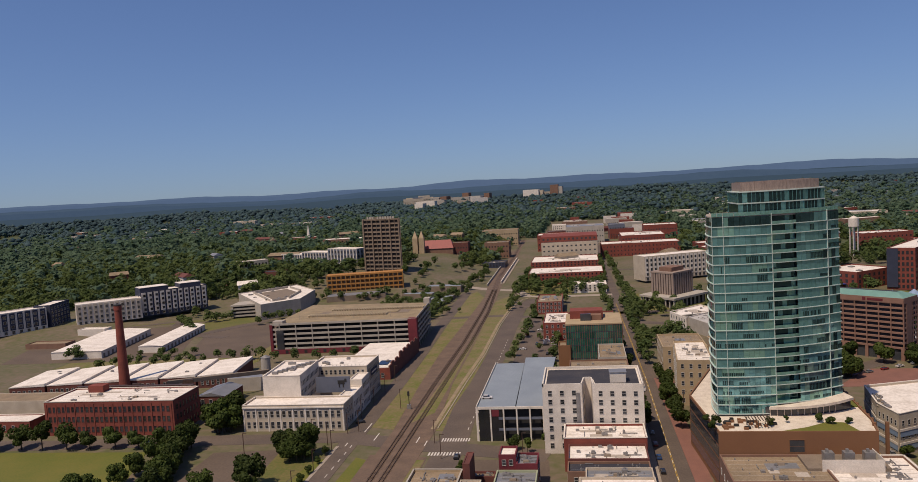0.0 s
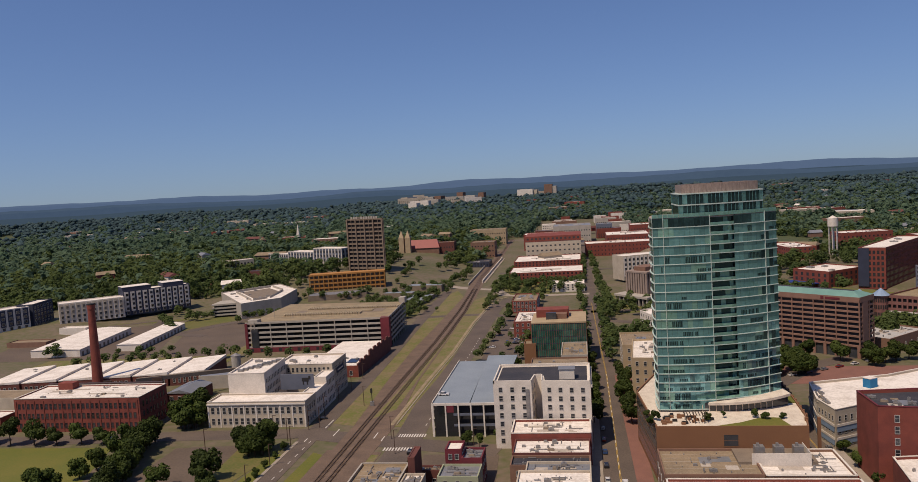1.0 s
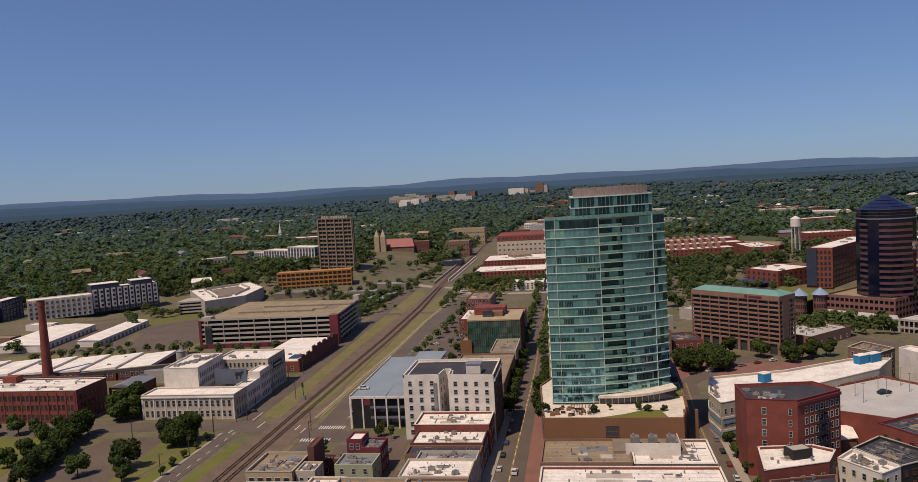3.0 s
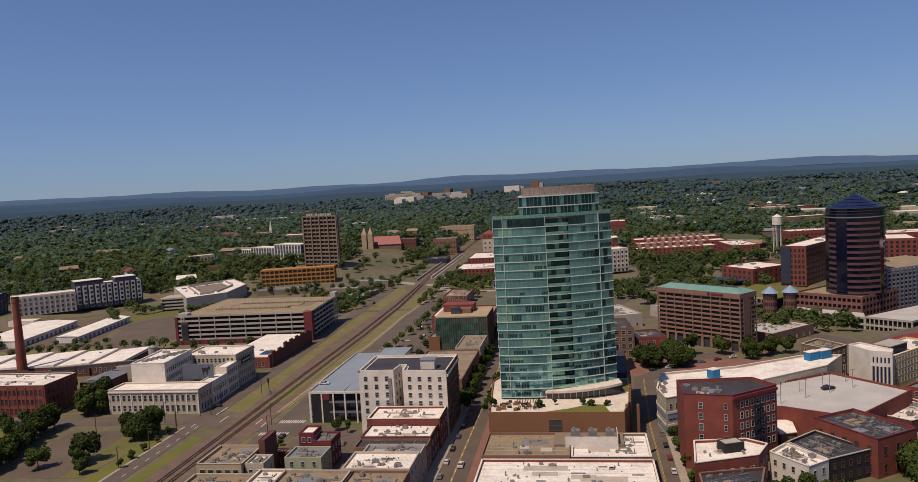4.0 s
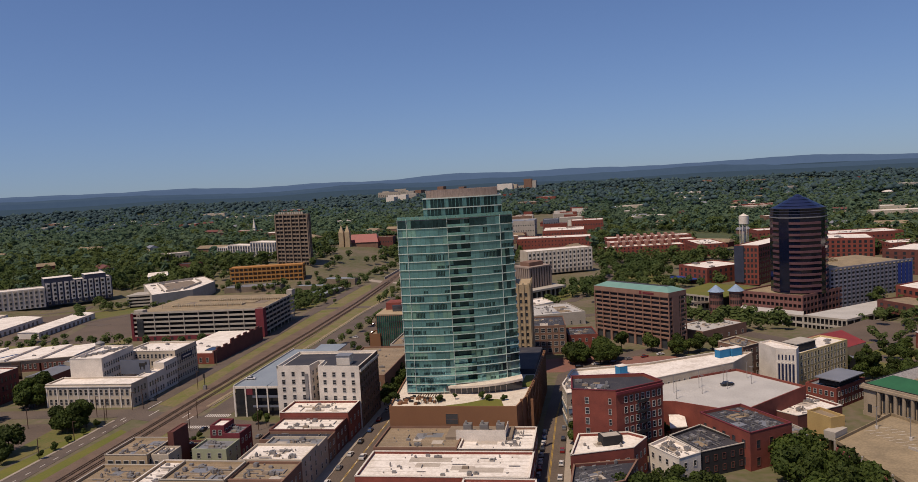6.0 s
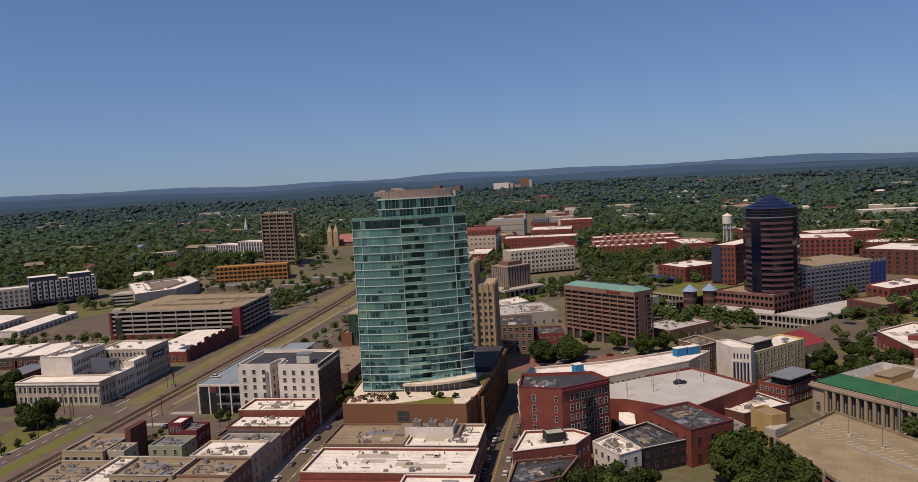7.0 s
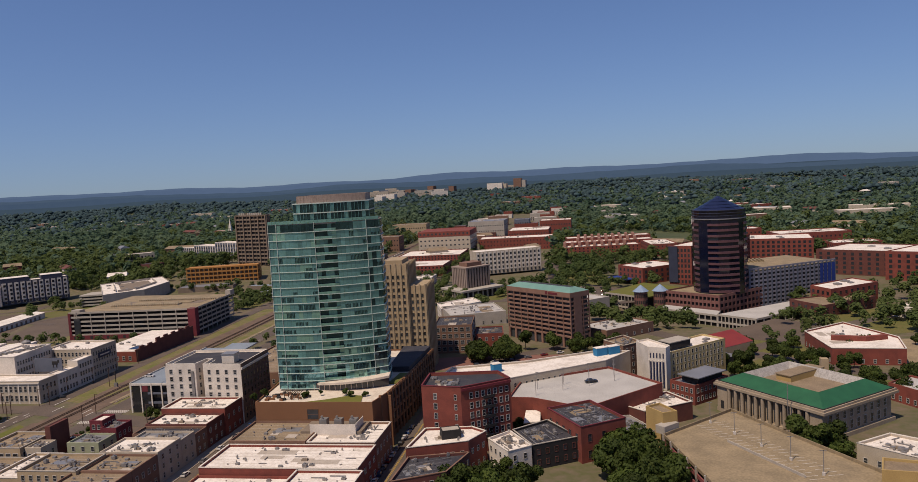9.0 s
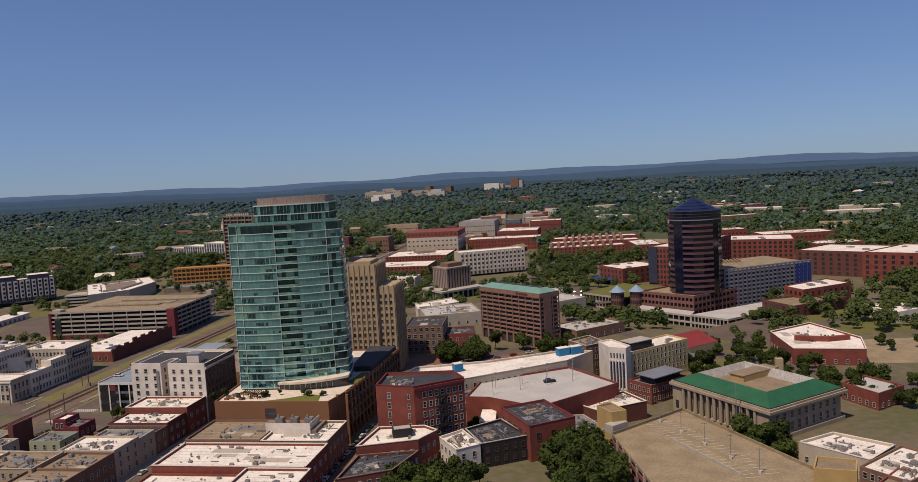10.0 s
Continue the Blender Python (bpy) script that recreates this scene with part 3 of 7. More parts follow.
strip("road_civic", [(30, 596), (110, 600), (143, 690), (143, 822), (120, 870)], 5, 5, 0.10, M["asphalt"], "asphalt street past the civic building")
strip("road_far_cross", [(-70, 868), (30, 872), (130, 866), (260, 845), (420, 800)], 4.5, 4.5, 0.11, M["asphalt"], "asphalt cross street between the warehouses")
strip("road_school", [(143, 700), (200, 650), (240, 640)], 4, 4, 0.12, M["asphalt"], "asphalt street beside the brick school")
lot("ground_civic_green", [(42, 575), (105, 608), (132, 690), (42, 690)], 0.08, M["grass"], "green lawn round the civic building", "ground")
lot("ground_warehouse_green", [(-52, 700), (-6, 700), (-6, 772), (-54, 772)], 0.06, M["grass"], "rough grass between sheds and railway", "ground")
lot("ground_station_green", [(-176, 575), (-113, 602), (-119, 760), (-178, 765)], 0.055, M["grass"], "grassed slopes by the station", "ground")
lot("ground_garage_green", [(-330, 600), (-300, 570), (-268, 618), (-300, 640)], 0.07, M["grass"], "grass bank below the terraced garage", "ground")
lot("ground_school_green", [(150, 700), (200, 660), (206, 690), (190, 760), (152, 800)], 0.06, M["grass"], "lawn with trees beside the brick school", "ground")
lot("pavement_square_lot", [(150, 600), (200, 590), (214, 640), (152, 668)], 0.07, M["asphalt"], "grey asphalt car park beside the low lodge")
lot("ground_hall_green", [(262, 402), (296, 378), (297, 424), (272, 440)], 0.06, M["grass"], "patchy grass beside the white-roofed hall", "ground")
lot("pavement_hall_lot", [(240, 440), (262, 446), (300, 425), (330, 470), (300, 500)], 0.05, M["lotasph"], "brown asphalt car park below the tower")
lot("pavement_ware_south", [(-48, 828), (24, 826), (24, 866), (-50, 866)], 0.07, M["asphalt"], "grey asphalt yard between the brick warehouses")
strip("road_bridge", [(-150, 812), (-130, 790), (-90, 753), (-60, 737), (-46, 697), (-20, 690), (30, 690)], 5, 5, 0.11, M["paving"], "pale street passing the railway bridge")
br = thing("rail_bridge", (-74, 800, 0), "pale concrete railway bridge parapets beside the tracks", "bridge", kind="structure")
part("parapet", Build().edge((-93, 775), (-96, 950), 0, 175, -0.4, 0.4, 0.1, 2.2), M["concrete"], br)
part("parapet", Build().edge((-80, 790), (-82.5, 1030), 0, 240, -0.4, 0.4, 0.1, 3.0), M["white"], br)
part("walkway", Build().edge((-79, 790), (-81.5, 1030), 0, 240, 0, 2.2, 0.1, 0.6), M["paving"], br)
part("abutment", Build().box(-65, 770, 0, -40, 772, 3.5), M["paving"], br)
sg = thing("rail_signal", (-79.6, 351.5, 0.1), "dark railway signal mast with a ladder and cabinet", "signal")
part("mast", Build().box(-79.75, 351.35, 0.1, -79.45, 351.65, 9.0), M["dark"], sg)
part("signal_head", Build().box(-80.1, 351.0, 6.6, -79.1, 351.3, 8.8), M["dark"], sg)
part("cabinet", Build().box(-80.6, 351.0, 0.1, -78.8, 352.2, 2.2), M["metal"], sg)

# two tracks: rails on sleepers
for k, x0 in enumerate((-75.8, -70.6)):
    tr = thing("railway_track", (x0, 200, 0.12), "rusty steel railway track on timber sleepers in brown ballast", "railway", "railway tracks", "structure")
    line = [(x0 + 1.5 - k, 200), (x0, 400), (x0, 500), (x0 - 2.5, 620), (x0 - 8 - k * 2, 750), (x0 - 13 - k * 3, 850), (x0 - 15 - k * 3, 1050), (x0 - 21 - k * 3, 1255), (x0 - 24 - k * 3, 1400)]
    for off in (-0.72, 0.72):
        b = Build()
        for a, c in zip(line, line[1:]):
            b.edge((a[0] + off, a[1]), (c[0] + off, c[1]), 0, math.dist(a, c), -0.09, 0.09, 0.22, 0.42)
        part("rail", b, M["steel"], tr)
    b = Build()
    for a, c in zip(line[:4], line[1:5]):
        n = int(math.dist(a, c) / 1.2)
        for i in range(n):
            b.edge(a, c, i * 1.2, i * 1.2 + 0.28, -1.3, 1.3, 0.1, 0.24)
    tagged(part("sleepers", b, M["bark"], tr), kind="stuff")

# painted road marks
marks = thing("zebra_crossing", (-50, 306, 0.1), "white painted zebra crossing on grey asphalt", "crosswalk", kind="structure")
for k in range(11):
    part("stripe", Build().box(-55.6 + k * 1.12, 305, 0.1, -55.0 + k * 1.12, 309, 0.114), M["paint"], marks)
marks = thing("zebra_crossing", (-48, 290, 0.1), "white painted zebra crossing on grey asphalt", "crosswalk", kind="structure")
for k in range(11):
    part("stripe", Build().box(-58.2 + k * 1.22, 288.6, 0.1, -57.5 + k * 1.22, 292.2, 0.114), M["paint"], marks)
M["yellowpaint"] = material("yellow_road_paint", (0.55, 0.36, 0.05), (0.42, 0.28, 0.05), scale=0.8, fine=4)
for nm, pts in (("lane_line_corner", [(109, 160), (109, 300), (112, 372)]), ("lane_line_main", [(35.4, 160), (35.4, 400), (31, 640)])):
    b = Build()
    for p, q in zip(pts, pts[1:]):
        for off in (-0.28, 0.12):
            b.edge(p, q, 0, math.dist(p, q), off, off + 0.16, 0.1, 0.118)
    structure(nm, b, M["yellowpaint"], "double yellow centre line on the asphalt", "road marking")
lines = thing("lane_marking", (-46, 300, 0.1), "white painted lane dashes on the road", "road marking", kind="structure")
for k in range(24):
    part("dash", Build().box(-46.6, 320 + k * 8, 0.1, -46.3, 323 + k * 8, 0.113), M["paint"], lines)
for x0, y0, y1 in ((-85.4, 307, 316), (-66.2, 303.5, 311), (-92.6, 318, 330), (-96, 300, 304), (-62, 300, 306)):
    part("stop_line", Build().box(x0, y0, 0.1, x0 + 0.45, y1, 0.128), M["paint"], lines)
for k in range(12):
    part("dash", Build().box(-93.2, 210 + k * 8, 0.1, -92.9, 213 + k * 8, 0.114), M["paint"], lines)
for k in range(26):
    part("dash", Build().box(35.3, 200 + k * 8, 0.1, 35.5, 203 + k * 8, 0.113), M["paint"], lines)


# ---------------------------------------------------------------- the glass tower and its podium
def arc(p, q, bulge, n):
    """Points of a shallow arc from p to q that bulges to the right."""
    p, q = Vector(p), Vector(q)
    u = (q - p).normalized()
    nr = Vector((u.y, -u.x))
    return [tuple(p.lerp(q, t) + nr * bulge * 4 * t * (1 - t)) for t in [k / n for k in range(n + 1)]]


def glass_tower():
    z0, z1, floors = 20.0, 89.5, 21
    dz = (z1 - z0) / floors
    fl, fr = (51.0, 274.5), (95.8, 285.4)
    front = arc(fl, fr, 4.2, 26)
    side_r = arc(fr, (91.8, 303.5), 0.8, 8)[1:]
    back = arc((91.8, 303.5), (53.0, 296.5), 3.0, 14)[1:]
    side_l = arc((53.0, 296.5), fl, 1.2, 8)[1:-1]
    ring = front + side_r + back + side_l
    th = thing("glass_tower", (75, 290, z0), "tall curved teal glass tower with white floor edges on a podium", "skyscraper")
    part("core", Build().prism(inset(ring, 1.2), z0 - 0.5, z1 - 0.4), M["dark"], th)
    k = len(ring)
    rest = Build()
    rs = random.Random(5)
    for f in range(floors):
        z = z0 + f * dz
        b = Build().prism(inset(ring, -0.34), z - 0.13, z + 0.12)
        part("floor_edge", b, M["towerslab"], th)
        dark_run, pale_run = 0, 0
        top_floor = f == floors - 1
        for i in range(k):
            p, q, ln, ang = edge_of(ring, i)
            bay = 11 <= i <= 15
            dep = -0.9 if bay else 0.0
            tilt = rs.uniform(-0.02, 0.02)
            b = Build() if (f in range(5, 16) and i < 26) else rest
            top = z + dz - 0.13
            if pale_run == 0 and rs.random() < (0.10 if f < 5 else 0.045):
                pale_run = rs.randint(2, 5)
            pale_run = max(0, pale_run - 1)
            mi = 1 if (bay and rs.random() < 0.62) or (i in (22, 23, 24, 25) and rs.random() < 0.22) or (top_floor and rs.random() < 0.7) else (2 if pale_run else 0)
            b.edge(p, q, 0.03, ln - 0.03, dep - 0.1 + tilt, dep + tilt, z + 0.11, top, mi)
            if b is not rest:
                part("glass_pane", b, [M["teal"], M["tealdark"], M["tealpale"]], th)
            # opening lights and bare windows come in short runs of uneven height
            if dark_run == 0 and not bay and rs.random() < (0.16 if f < 12 else 0.09):
                dark_run, low, tall = rs.randint(1, 4), rs.choice((0.35, 0.5, 0.5)), rs.choice((0.45, 0.6, 0.78))
            if dark_run:
                dark_run -= 1
                for h in range(3):
                    if rs.random() < 0.86:
                        rest.edge(p, q, ln * (0.05 + 0.32 * h), ln * (0.29 + 0.32 * h), dep + 0.03, dep + 0.06, z + low, z + dz * tall, 1)
    tagged(part("glass_panes", rest, [M["teal"], M["tealdark"], M["tealpale"]], th), kind="stuff")
    # balcony rails in the recessed bay
    for f in range(1, floors):
        z = z0 + f * dz
        b = Build()
        for i in range(11, 16):
            p, q, ln, _ = edge_of(ring, i)
            b.edge(p, q, 0, ln, 0.18, 0.24, z + 0.16, z + 1.15)
        part("balcony_rail", b, M["tealpale"], th)
    for i in (0, 2, 11, 23):
        p, q, ln, _ = edge_of(ring, i)
        part("mullion", Build().edge(p, q, -0.08, 0.08, -0.2, 0.35, z0, z1 + 0.6), M["towerslab"], th)
    part("roof", Build().prism(inset(ring, 0.2), z1 - 0.4, z1 + 0.2), M["paving"], th)
    for i in range(26):
        p, q, ln, _ = edge_of(ring, i)
        part("parapet_pane", Build().edge(p, q, 0.04, ln - 0.04, -0.1, 0.1, z1 + 0.2, z1 + 1.5), M["tealpale"], th)
    # set-back penthouse and plant storey
    pent = arc((61.0, 279.0), (91.5, 286.5), 2.6, 22) + arc((89.5, 301.5), (60.5, 294.5), 1.5, 8)
    zp = z1 + 0.2
    part("penthouse_core", Build().prism(inset(pent, 0.8), zp, zp + 8), M["dark"], th)
    for f in range(2):
        b = Build()
        for i in range(len(pent)):
            p, q, ln, _ = edge_of(pent, i)
            b.edge(p, q, 0.08, ln - 0.08, -0.1, 0, zp + f * 4 + 0.3, zp + f * 4 + 3.8, 0 if (i * 7 + f * 3) % 5 == 0 else 1)
            b.edge(p, q, -0.09, 0.09, 0, 0.2, zp + f * 4, zp + f * 4 + 4.1, 2)
        part("penthouse_glazing", b, [M["teal"], M["tealdark"], M["teal"]], th)
        part("floor_edge", Build().prism(inset(pent, -0.3), zp + f * 4 + 3.8, zp + f * 4 + 4.2), M["towerslab"], th)
    crown = inset(pent, 1.2)
    for i in range(len(crown)):
        p, q, ln, _ = edge_of(crown, i)
        part("louvre_panel", Build().edge(p, q, 0.03, ln - 0.03, -0.15, 0, zp + 8.2, zp + 11.2), M["louvre"], th)
    part("plant_roof", Build().prism(inset(crown, 0.5), zp + 8.2, zp + 9.6), M["louvre"], th)
    return th


def tower_glass(name, a, b, rough=0.06):
    m = material(name, a, b, rough=rough, scale=0.12, fine=0.7, metal=0.72, bump=0.0, island=0.25, albedo=0.9)
    return m


M["teal"] = tower_glass("teal_coated_glass", (0.23, 0.51, 0.56), (0.15, 0.37, 0.42))
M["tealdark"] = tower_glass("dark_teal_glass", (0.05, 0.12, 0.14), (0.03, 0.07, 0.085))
M["tealpale"] = tower_glass("pale_teal_glass", (0.32, 0.62, 0.56), (0.22, 0.47, 0.44), 0.15)
M["towerslab"] = material("pale_slab_edge", (0.62, 0.74, 0.70), (0.46, 0.57, 0.54), scale=0.5, rough=0.5)
M["louvre"] = material("brown_metal_louvre", (0.42, 0.34, 0.30), (0.24, 0.19, 0.165), scale=0.9, rough=0.6, stretch=(2, 2, 0.4))
glass_tower()


def podium():
    poly = [(48.0, 255.8), (97.0, 255.0), (99.5, 268.0), (101.5, 300.0), (102.5, 345.0), (60.0, 345.0), (44.5, 300.0)]
    th = thing("tower_podium", (74, 290, 0), "brown stucco podium with a planted roof terrace under the glass tower", "podium")
    shell(th, poly, 0, 19.9, M["brown"], M["terrace"], parapet=0.7)
    # long dark glass face on the side street
    for f in range(4):
        for e in (2, 3):
            p, q, ln, _ = edge_of(poly, e)
            part("window_band", Build().edge(p, q, 1, ln - 1, 0.0, 0.1, 2.2 + f * 4.4, 5.2 + f * 4.4), M["glass"], th)
        for e in (2, 3):
            bands(th, poly, e, [5.3 + f * 4.4], 1.0, 0.0, 0.35, M["brown"], "ledge")
    for e, n in ((2, 7), (3, 10)):
        piers(th, poly, e, n, 1.1, -0.1, 0.6, 0, 19.9, M["brown"])
    part("dark_roof_wing", Build().prism([(91, 303), (100.6, 303), (101.6, 344), (88, 344)], 19.2, 21.6), M["blackroof"], th)
    # curved glass wall on the main street
    for f in range(4):
        p, q, ln, _ = edge_of(poly, 6)
        part("window_band", Build().edge(p, q, 1.5, ln - 1, 0.0, 0.12, 2.2 + f * 4.4, 5.6 + f * 4.4), M["glass"], th)
    windows(th, poly, 0, 13.0, 1, 1, 4.6, 4.0, 4.0, 21.5, 22.0, frm="brown")
    # framed corner loggia
    for x in (98.2, 102.2):
        part("corner_column", Build().box(x - .5, 262, 0, x + .5, 263, 20.4), M["brown"], th)
    can = arc((68, 273.6), (97.6, 279.6), 3.6, 14) + [(96.5, 286), (72, 280)]
    part("lobby_canopy", Build().solid([(x, y, 21.6 + (x - 68) * 0.045) for x, y in can], [(x, y, 22.5 + (x - 68) * 0.045) for x, y in can]), M["terrace"], th)
    lob = arc((66, 274.6), (97.0, 281.0), 2.6, 14) + [(96, 286), (72, 281)]
    part("terrace_lobby", Build().prism(lob, 19.2, 22.3), M["glass"], th)
    for k in range(12):
        p, q, ln, _ = edge_of(lob, k)
        part("lobby_mullion", Build().edge(p, q, 0, 0.25, 0, 0.2, 19.2, 21.6), M["terrace"], th)
    lawn = Build().prism([(67, 256.8), (92, 256.6), (90, 265.5), (85, 266.5), (77, 261.0)], 19.2, 19.45)
    part("terrace_lawn", lawn, M["lawn"], th)
    part("side_terrace_lawn", Build().prism([(96, 283), (100, 283), (100.5, 300), (97, 300)], 19.2, 19.6), M["lawn"], th)
    rs = random.Random(8)
    for k in range(26):
        x, y = rs.uniform(50, 68), rs.uniform(258, 270)
        part("planter", Build().box(x, y, 19.2, x + rs.uniform(1, 2.4), y + rs.uniform(0.6, 1.2), 20.0), M["brown"] if k % 3 else M["dark"], th)
    for x in (58.5, 61.5, 64.5):
        for y in (260.5, 264.5):
            part("pergola_post", Build().box(x, y, 19.2, x + .2, y + .2, 22.0), M["bark"], th)
    for k in range(8):
        part("pergola_beam", Build().box(58 + k, 260, 22.0, 58.25 + k, 265.2, 22.2), M["bark"], th)
    return th


M["terrace"] = material("pale_terrace_paving", (0.78, 0.72, 0.62), (0.55, 0.48, 0.40), scale=0.3, fine=2, mid=0.55)
podium()


# ---------------------------------------------------------------- west of the railway
def brick_mill():
    poly = rect(-247, 316.5, 0, 65.5, 24)
    th = block("brick_mill", "long three-storey red brick mill with a white roof", poly, 0, 16.2, "brick", "membrane", 0.5, coping="white", n_units=3, seed=3)
    windows(th, poly, 0, 1.8, 3, 26, 1.25, 2.5, 4.7, 1.5, frm="brick2")
    windows(th, poly, 1, 1.8, 3, 7, 1.25, 2.5, 4.7, 1.5, frm="brick2")
    for k in range(14):
        p, q, ln, _ = edge_of(poly, 0)
        s = 0.8 + (ln - 2.2) * k / 13
        part("brick_pilaster", Build().edge(p, q, s, s + 0.55, 0, 0.22, 0, 15.2), M["brick"], th)
    part("stair_box", Build().box(-236, 334, 15.6, -228, 339, 19), M["brick"], th)


brick_mill()

low = block("mill_annex", "low red brick mill annex with a white roof", rect(-330, 322, 0, 70, 12), 0, 5.4, "brick", "membrane", 0.4, coping="white")
windows(low, rect(-330, 322, 0, 70, 12), 0, 1.2, 1, 14, 1.3, 2.2, 4, 2)
low2 = block("mill_annex", "low grey rendered mill building with a flat roof", rect(-330, 345, 0, 62, 16), 0, 9.0, "cream", "tanroof", 0.4)

chim = thing("smokestack", (-252, 388, 0), "tall tapered red brick factory smokestack with a dark crown", "chimney")
ring = [(math.cos(k * math.tau / 20), math.sin(k * math.tau / 20)) for k in range(20)]
b = Build()
lv = [(0, 3.2), (12, 2.8), (26, 2.4), (40, 2.05), (47.5, 1.9), (48, 2.15), (50.4, 2.15)]
for (za, ra), (zb, rb) in zip(lv, lv[1:]):
    b.solid([(-252 + x * ra, 388 + y * ra, za) for x, y in ring], [(-252 + x * rb, 388 + y * rb, zb) for x, y in ring])
part("shaft", b, M["brick"], chim)
part("cap", Build().prism([(-252 + x * 2.2, 388 + y * 2.2) for x, y in ring], 50.4, 51.0), M["dark"], chim)

# white-roofed weaving sheds, bay by bay, with low gables
for k in range(6):
    x0 = -318 + k * 21.0
    y0 = 379 + k * 3.6
    th = thing("mill_shed", (x0 + 10, y0 + 20, 0), "low red brick mill shed with a white sloping roof", "shed", "mill sheds")
    poly = rect(x0, y0, 8, 20.6, 40)
    part("wall", Build().prism(inset(poly, 0.15), 0, 6.8), M["brick2"], th)
    a, b_, c, d = poly
    rf = Build().solid([(*a, 6.8), (*b_, 6.8), (*c, 6.8), (*d, 6.8)], [(*a, 7.1), (*b_, 8.4), (*c, 8.4), (*d, 7.1)])
    part("roof", rf, M["membrane"], th)
    windows(th, poly, 0, 2.0, 1, 6, 1.3, 2.8, 4, 1.2)
    if k % 2 == 0:
        units(th, poly, 7.6, 2, k + 20, (1.2, 2.4))

# conveyor gantry and pipes behind the mill
th = thing("pipe_gantry", (-240, 350, 0), "rusty brown pipe gantry and ducts behind the mill", "gantry")
rs = random.Random(4)
for k in range(9):
    x = -250 + k * 7.5
    part("gantry_post", Build().box(x, 348, 0, x + .5, 348.5, 15), M["steel"], th)
part("walkway", Build().box(-252, 347, 14.6, -188, 349, 15.3), M["steel"], th)
part("conveyor", Build().solid([(-205, 352, 14), (-168, 392, 9), (-168, 394, 9), (-205, 354, 14)], [(-205, 352, 16), (-168, 392, 11), (-168, 394, 11), (-205, 354, 16)]), M["darkcon"], th)
for k in range(26):
    x, y = rs.uniform(-250, -192), rs.uniform(344, 356)
    part("pipe", Build().box(x, y, 6, x + rs.uniform(1, 7), y + 0.7, 6 + rs.uniform(1, 10)), M["steel"], th)

th = thing("grey_shed", (-184, 368, 0), "dark brick shed with a shallow grey metal roof", "shed")
poly = rect(-192, 356.5, 0, 15.5, 22)
part("wall", Build().prism(inset(poly, 0.3), 0, 6.5), M["brick2"], th)
part("roof", Build().solid([(-192, 356.5, 6.5), (-176.5, 356.5, 6.5), (-176.5, 378.5, 6.5), (-192, 378.5, 6.5)], [(-184.5, 356.5, 8.3), (-184, 356.5, 8.3), (-184, 378.5, 8.3), (-184.5, 378.5, 8.3)]), M["greyroof"], th)
windows(th, poly, 0, 1.5, 1, 3, 1.6, 3.4, 4, 1)
th = thing("silo", (-171, 396.7, 0), "pale grey metal silo with a shallow cone lid", "silo")
part("drum", Build().prism([(-171 + x * 2.6, 396.7 + y * 2.6) for x, y in ring], 0, 17), M["concrete"], th)
part("lid", Build().solid([(-171 + x * 2.8, 396.7 + y * 2.8, 17) for x, y in ring], [(-171 + x * .3, 396.7 + y * .3, 18.3) for x, y in ring]), M["metal"], th)
th = block("plant_house", "small grey plant house with a metal roof", rect(-190, 388, 8, 22, 14), 0, 7.5, "concrete", "greyroof", 0.2)

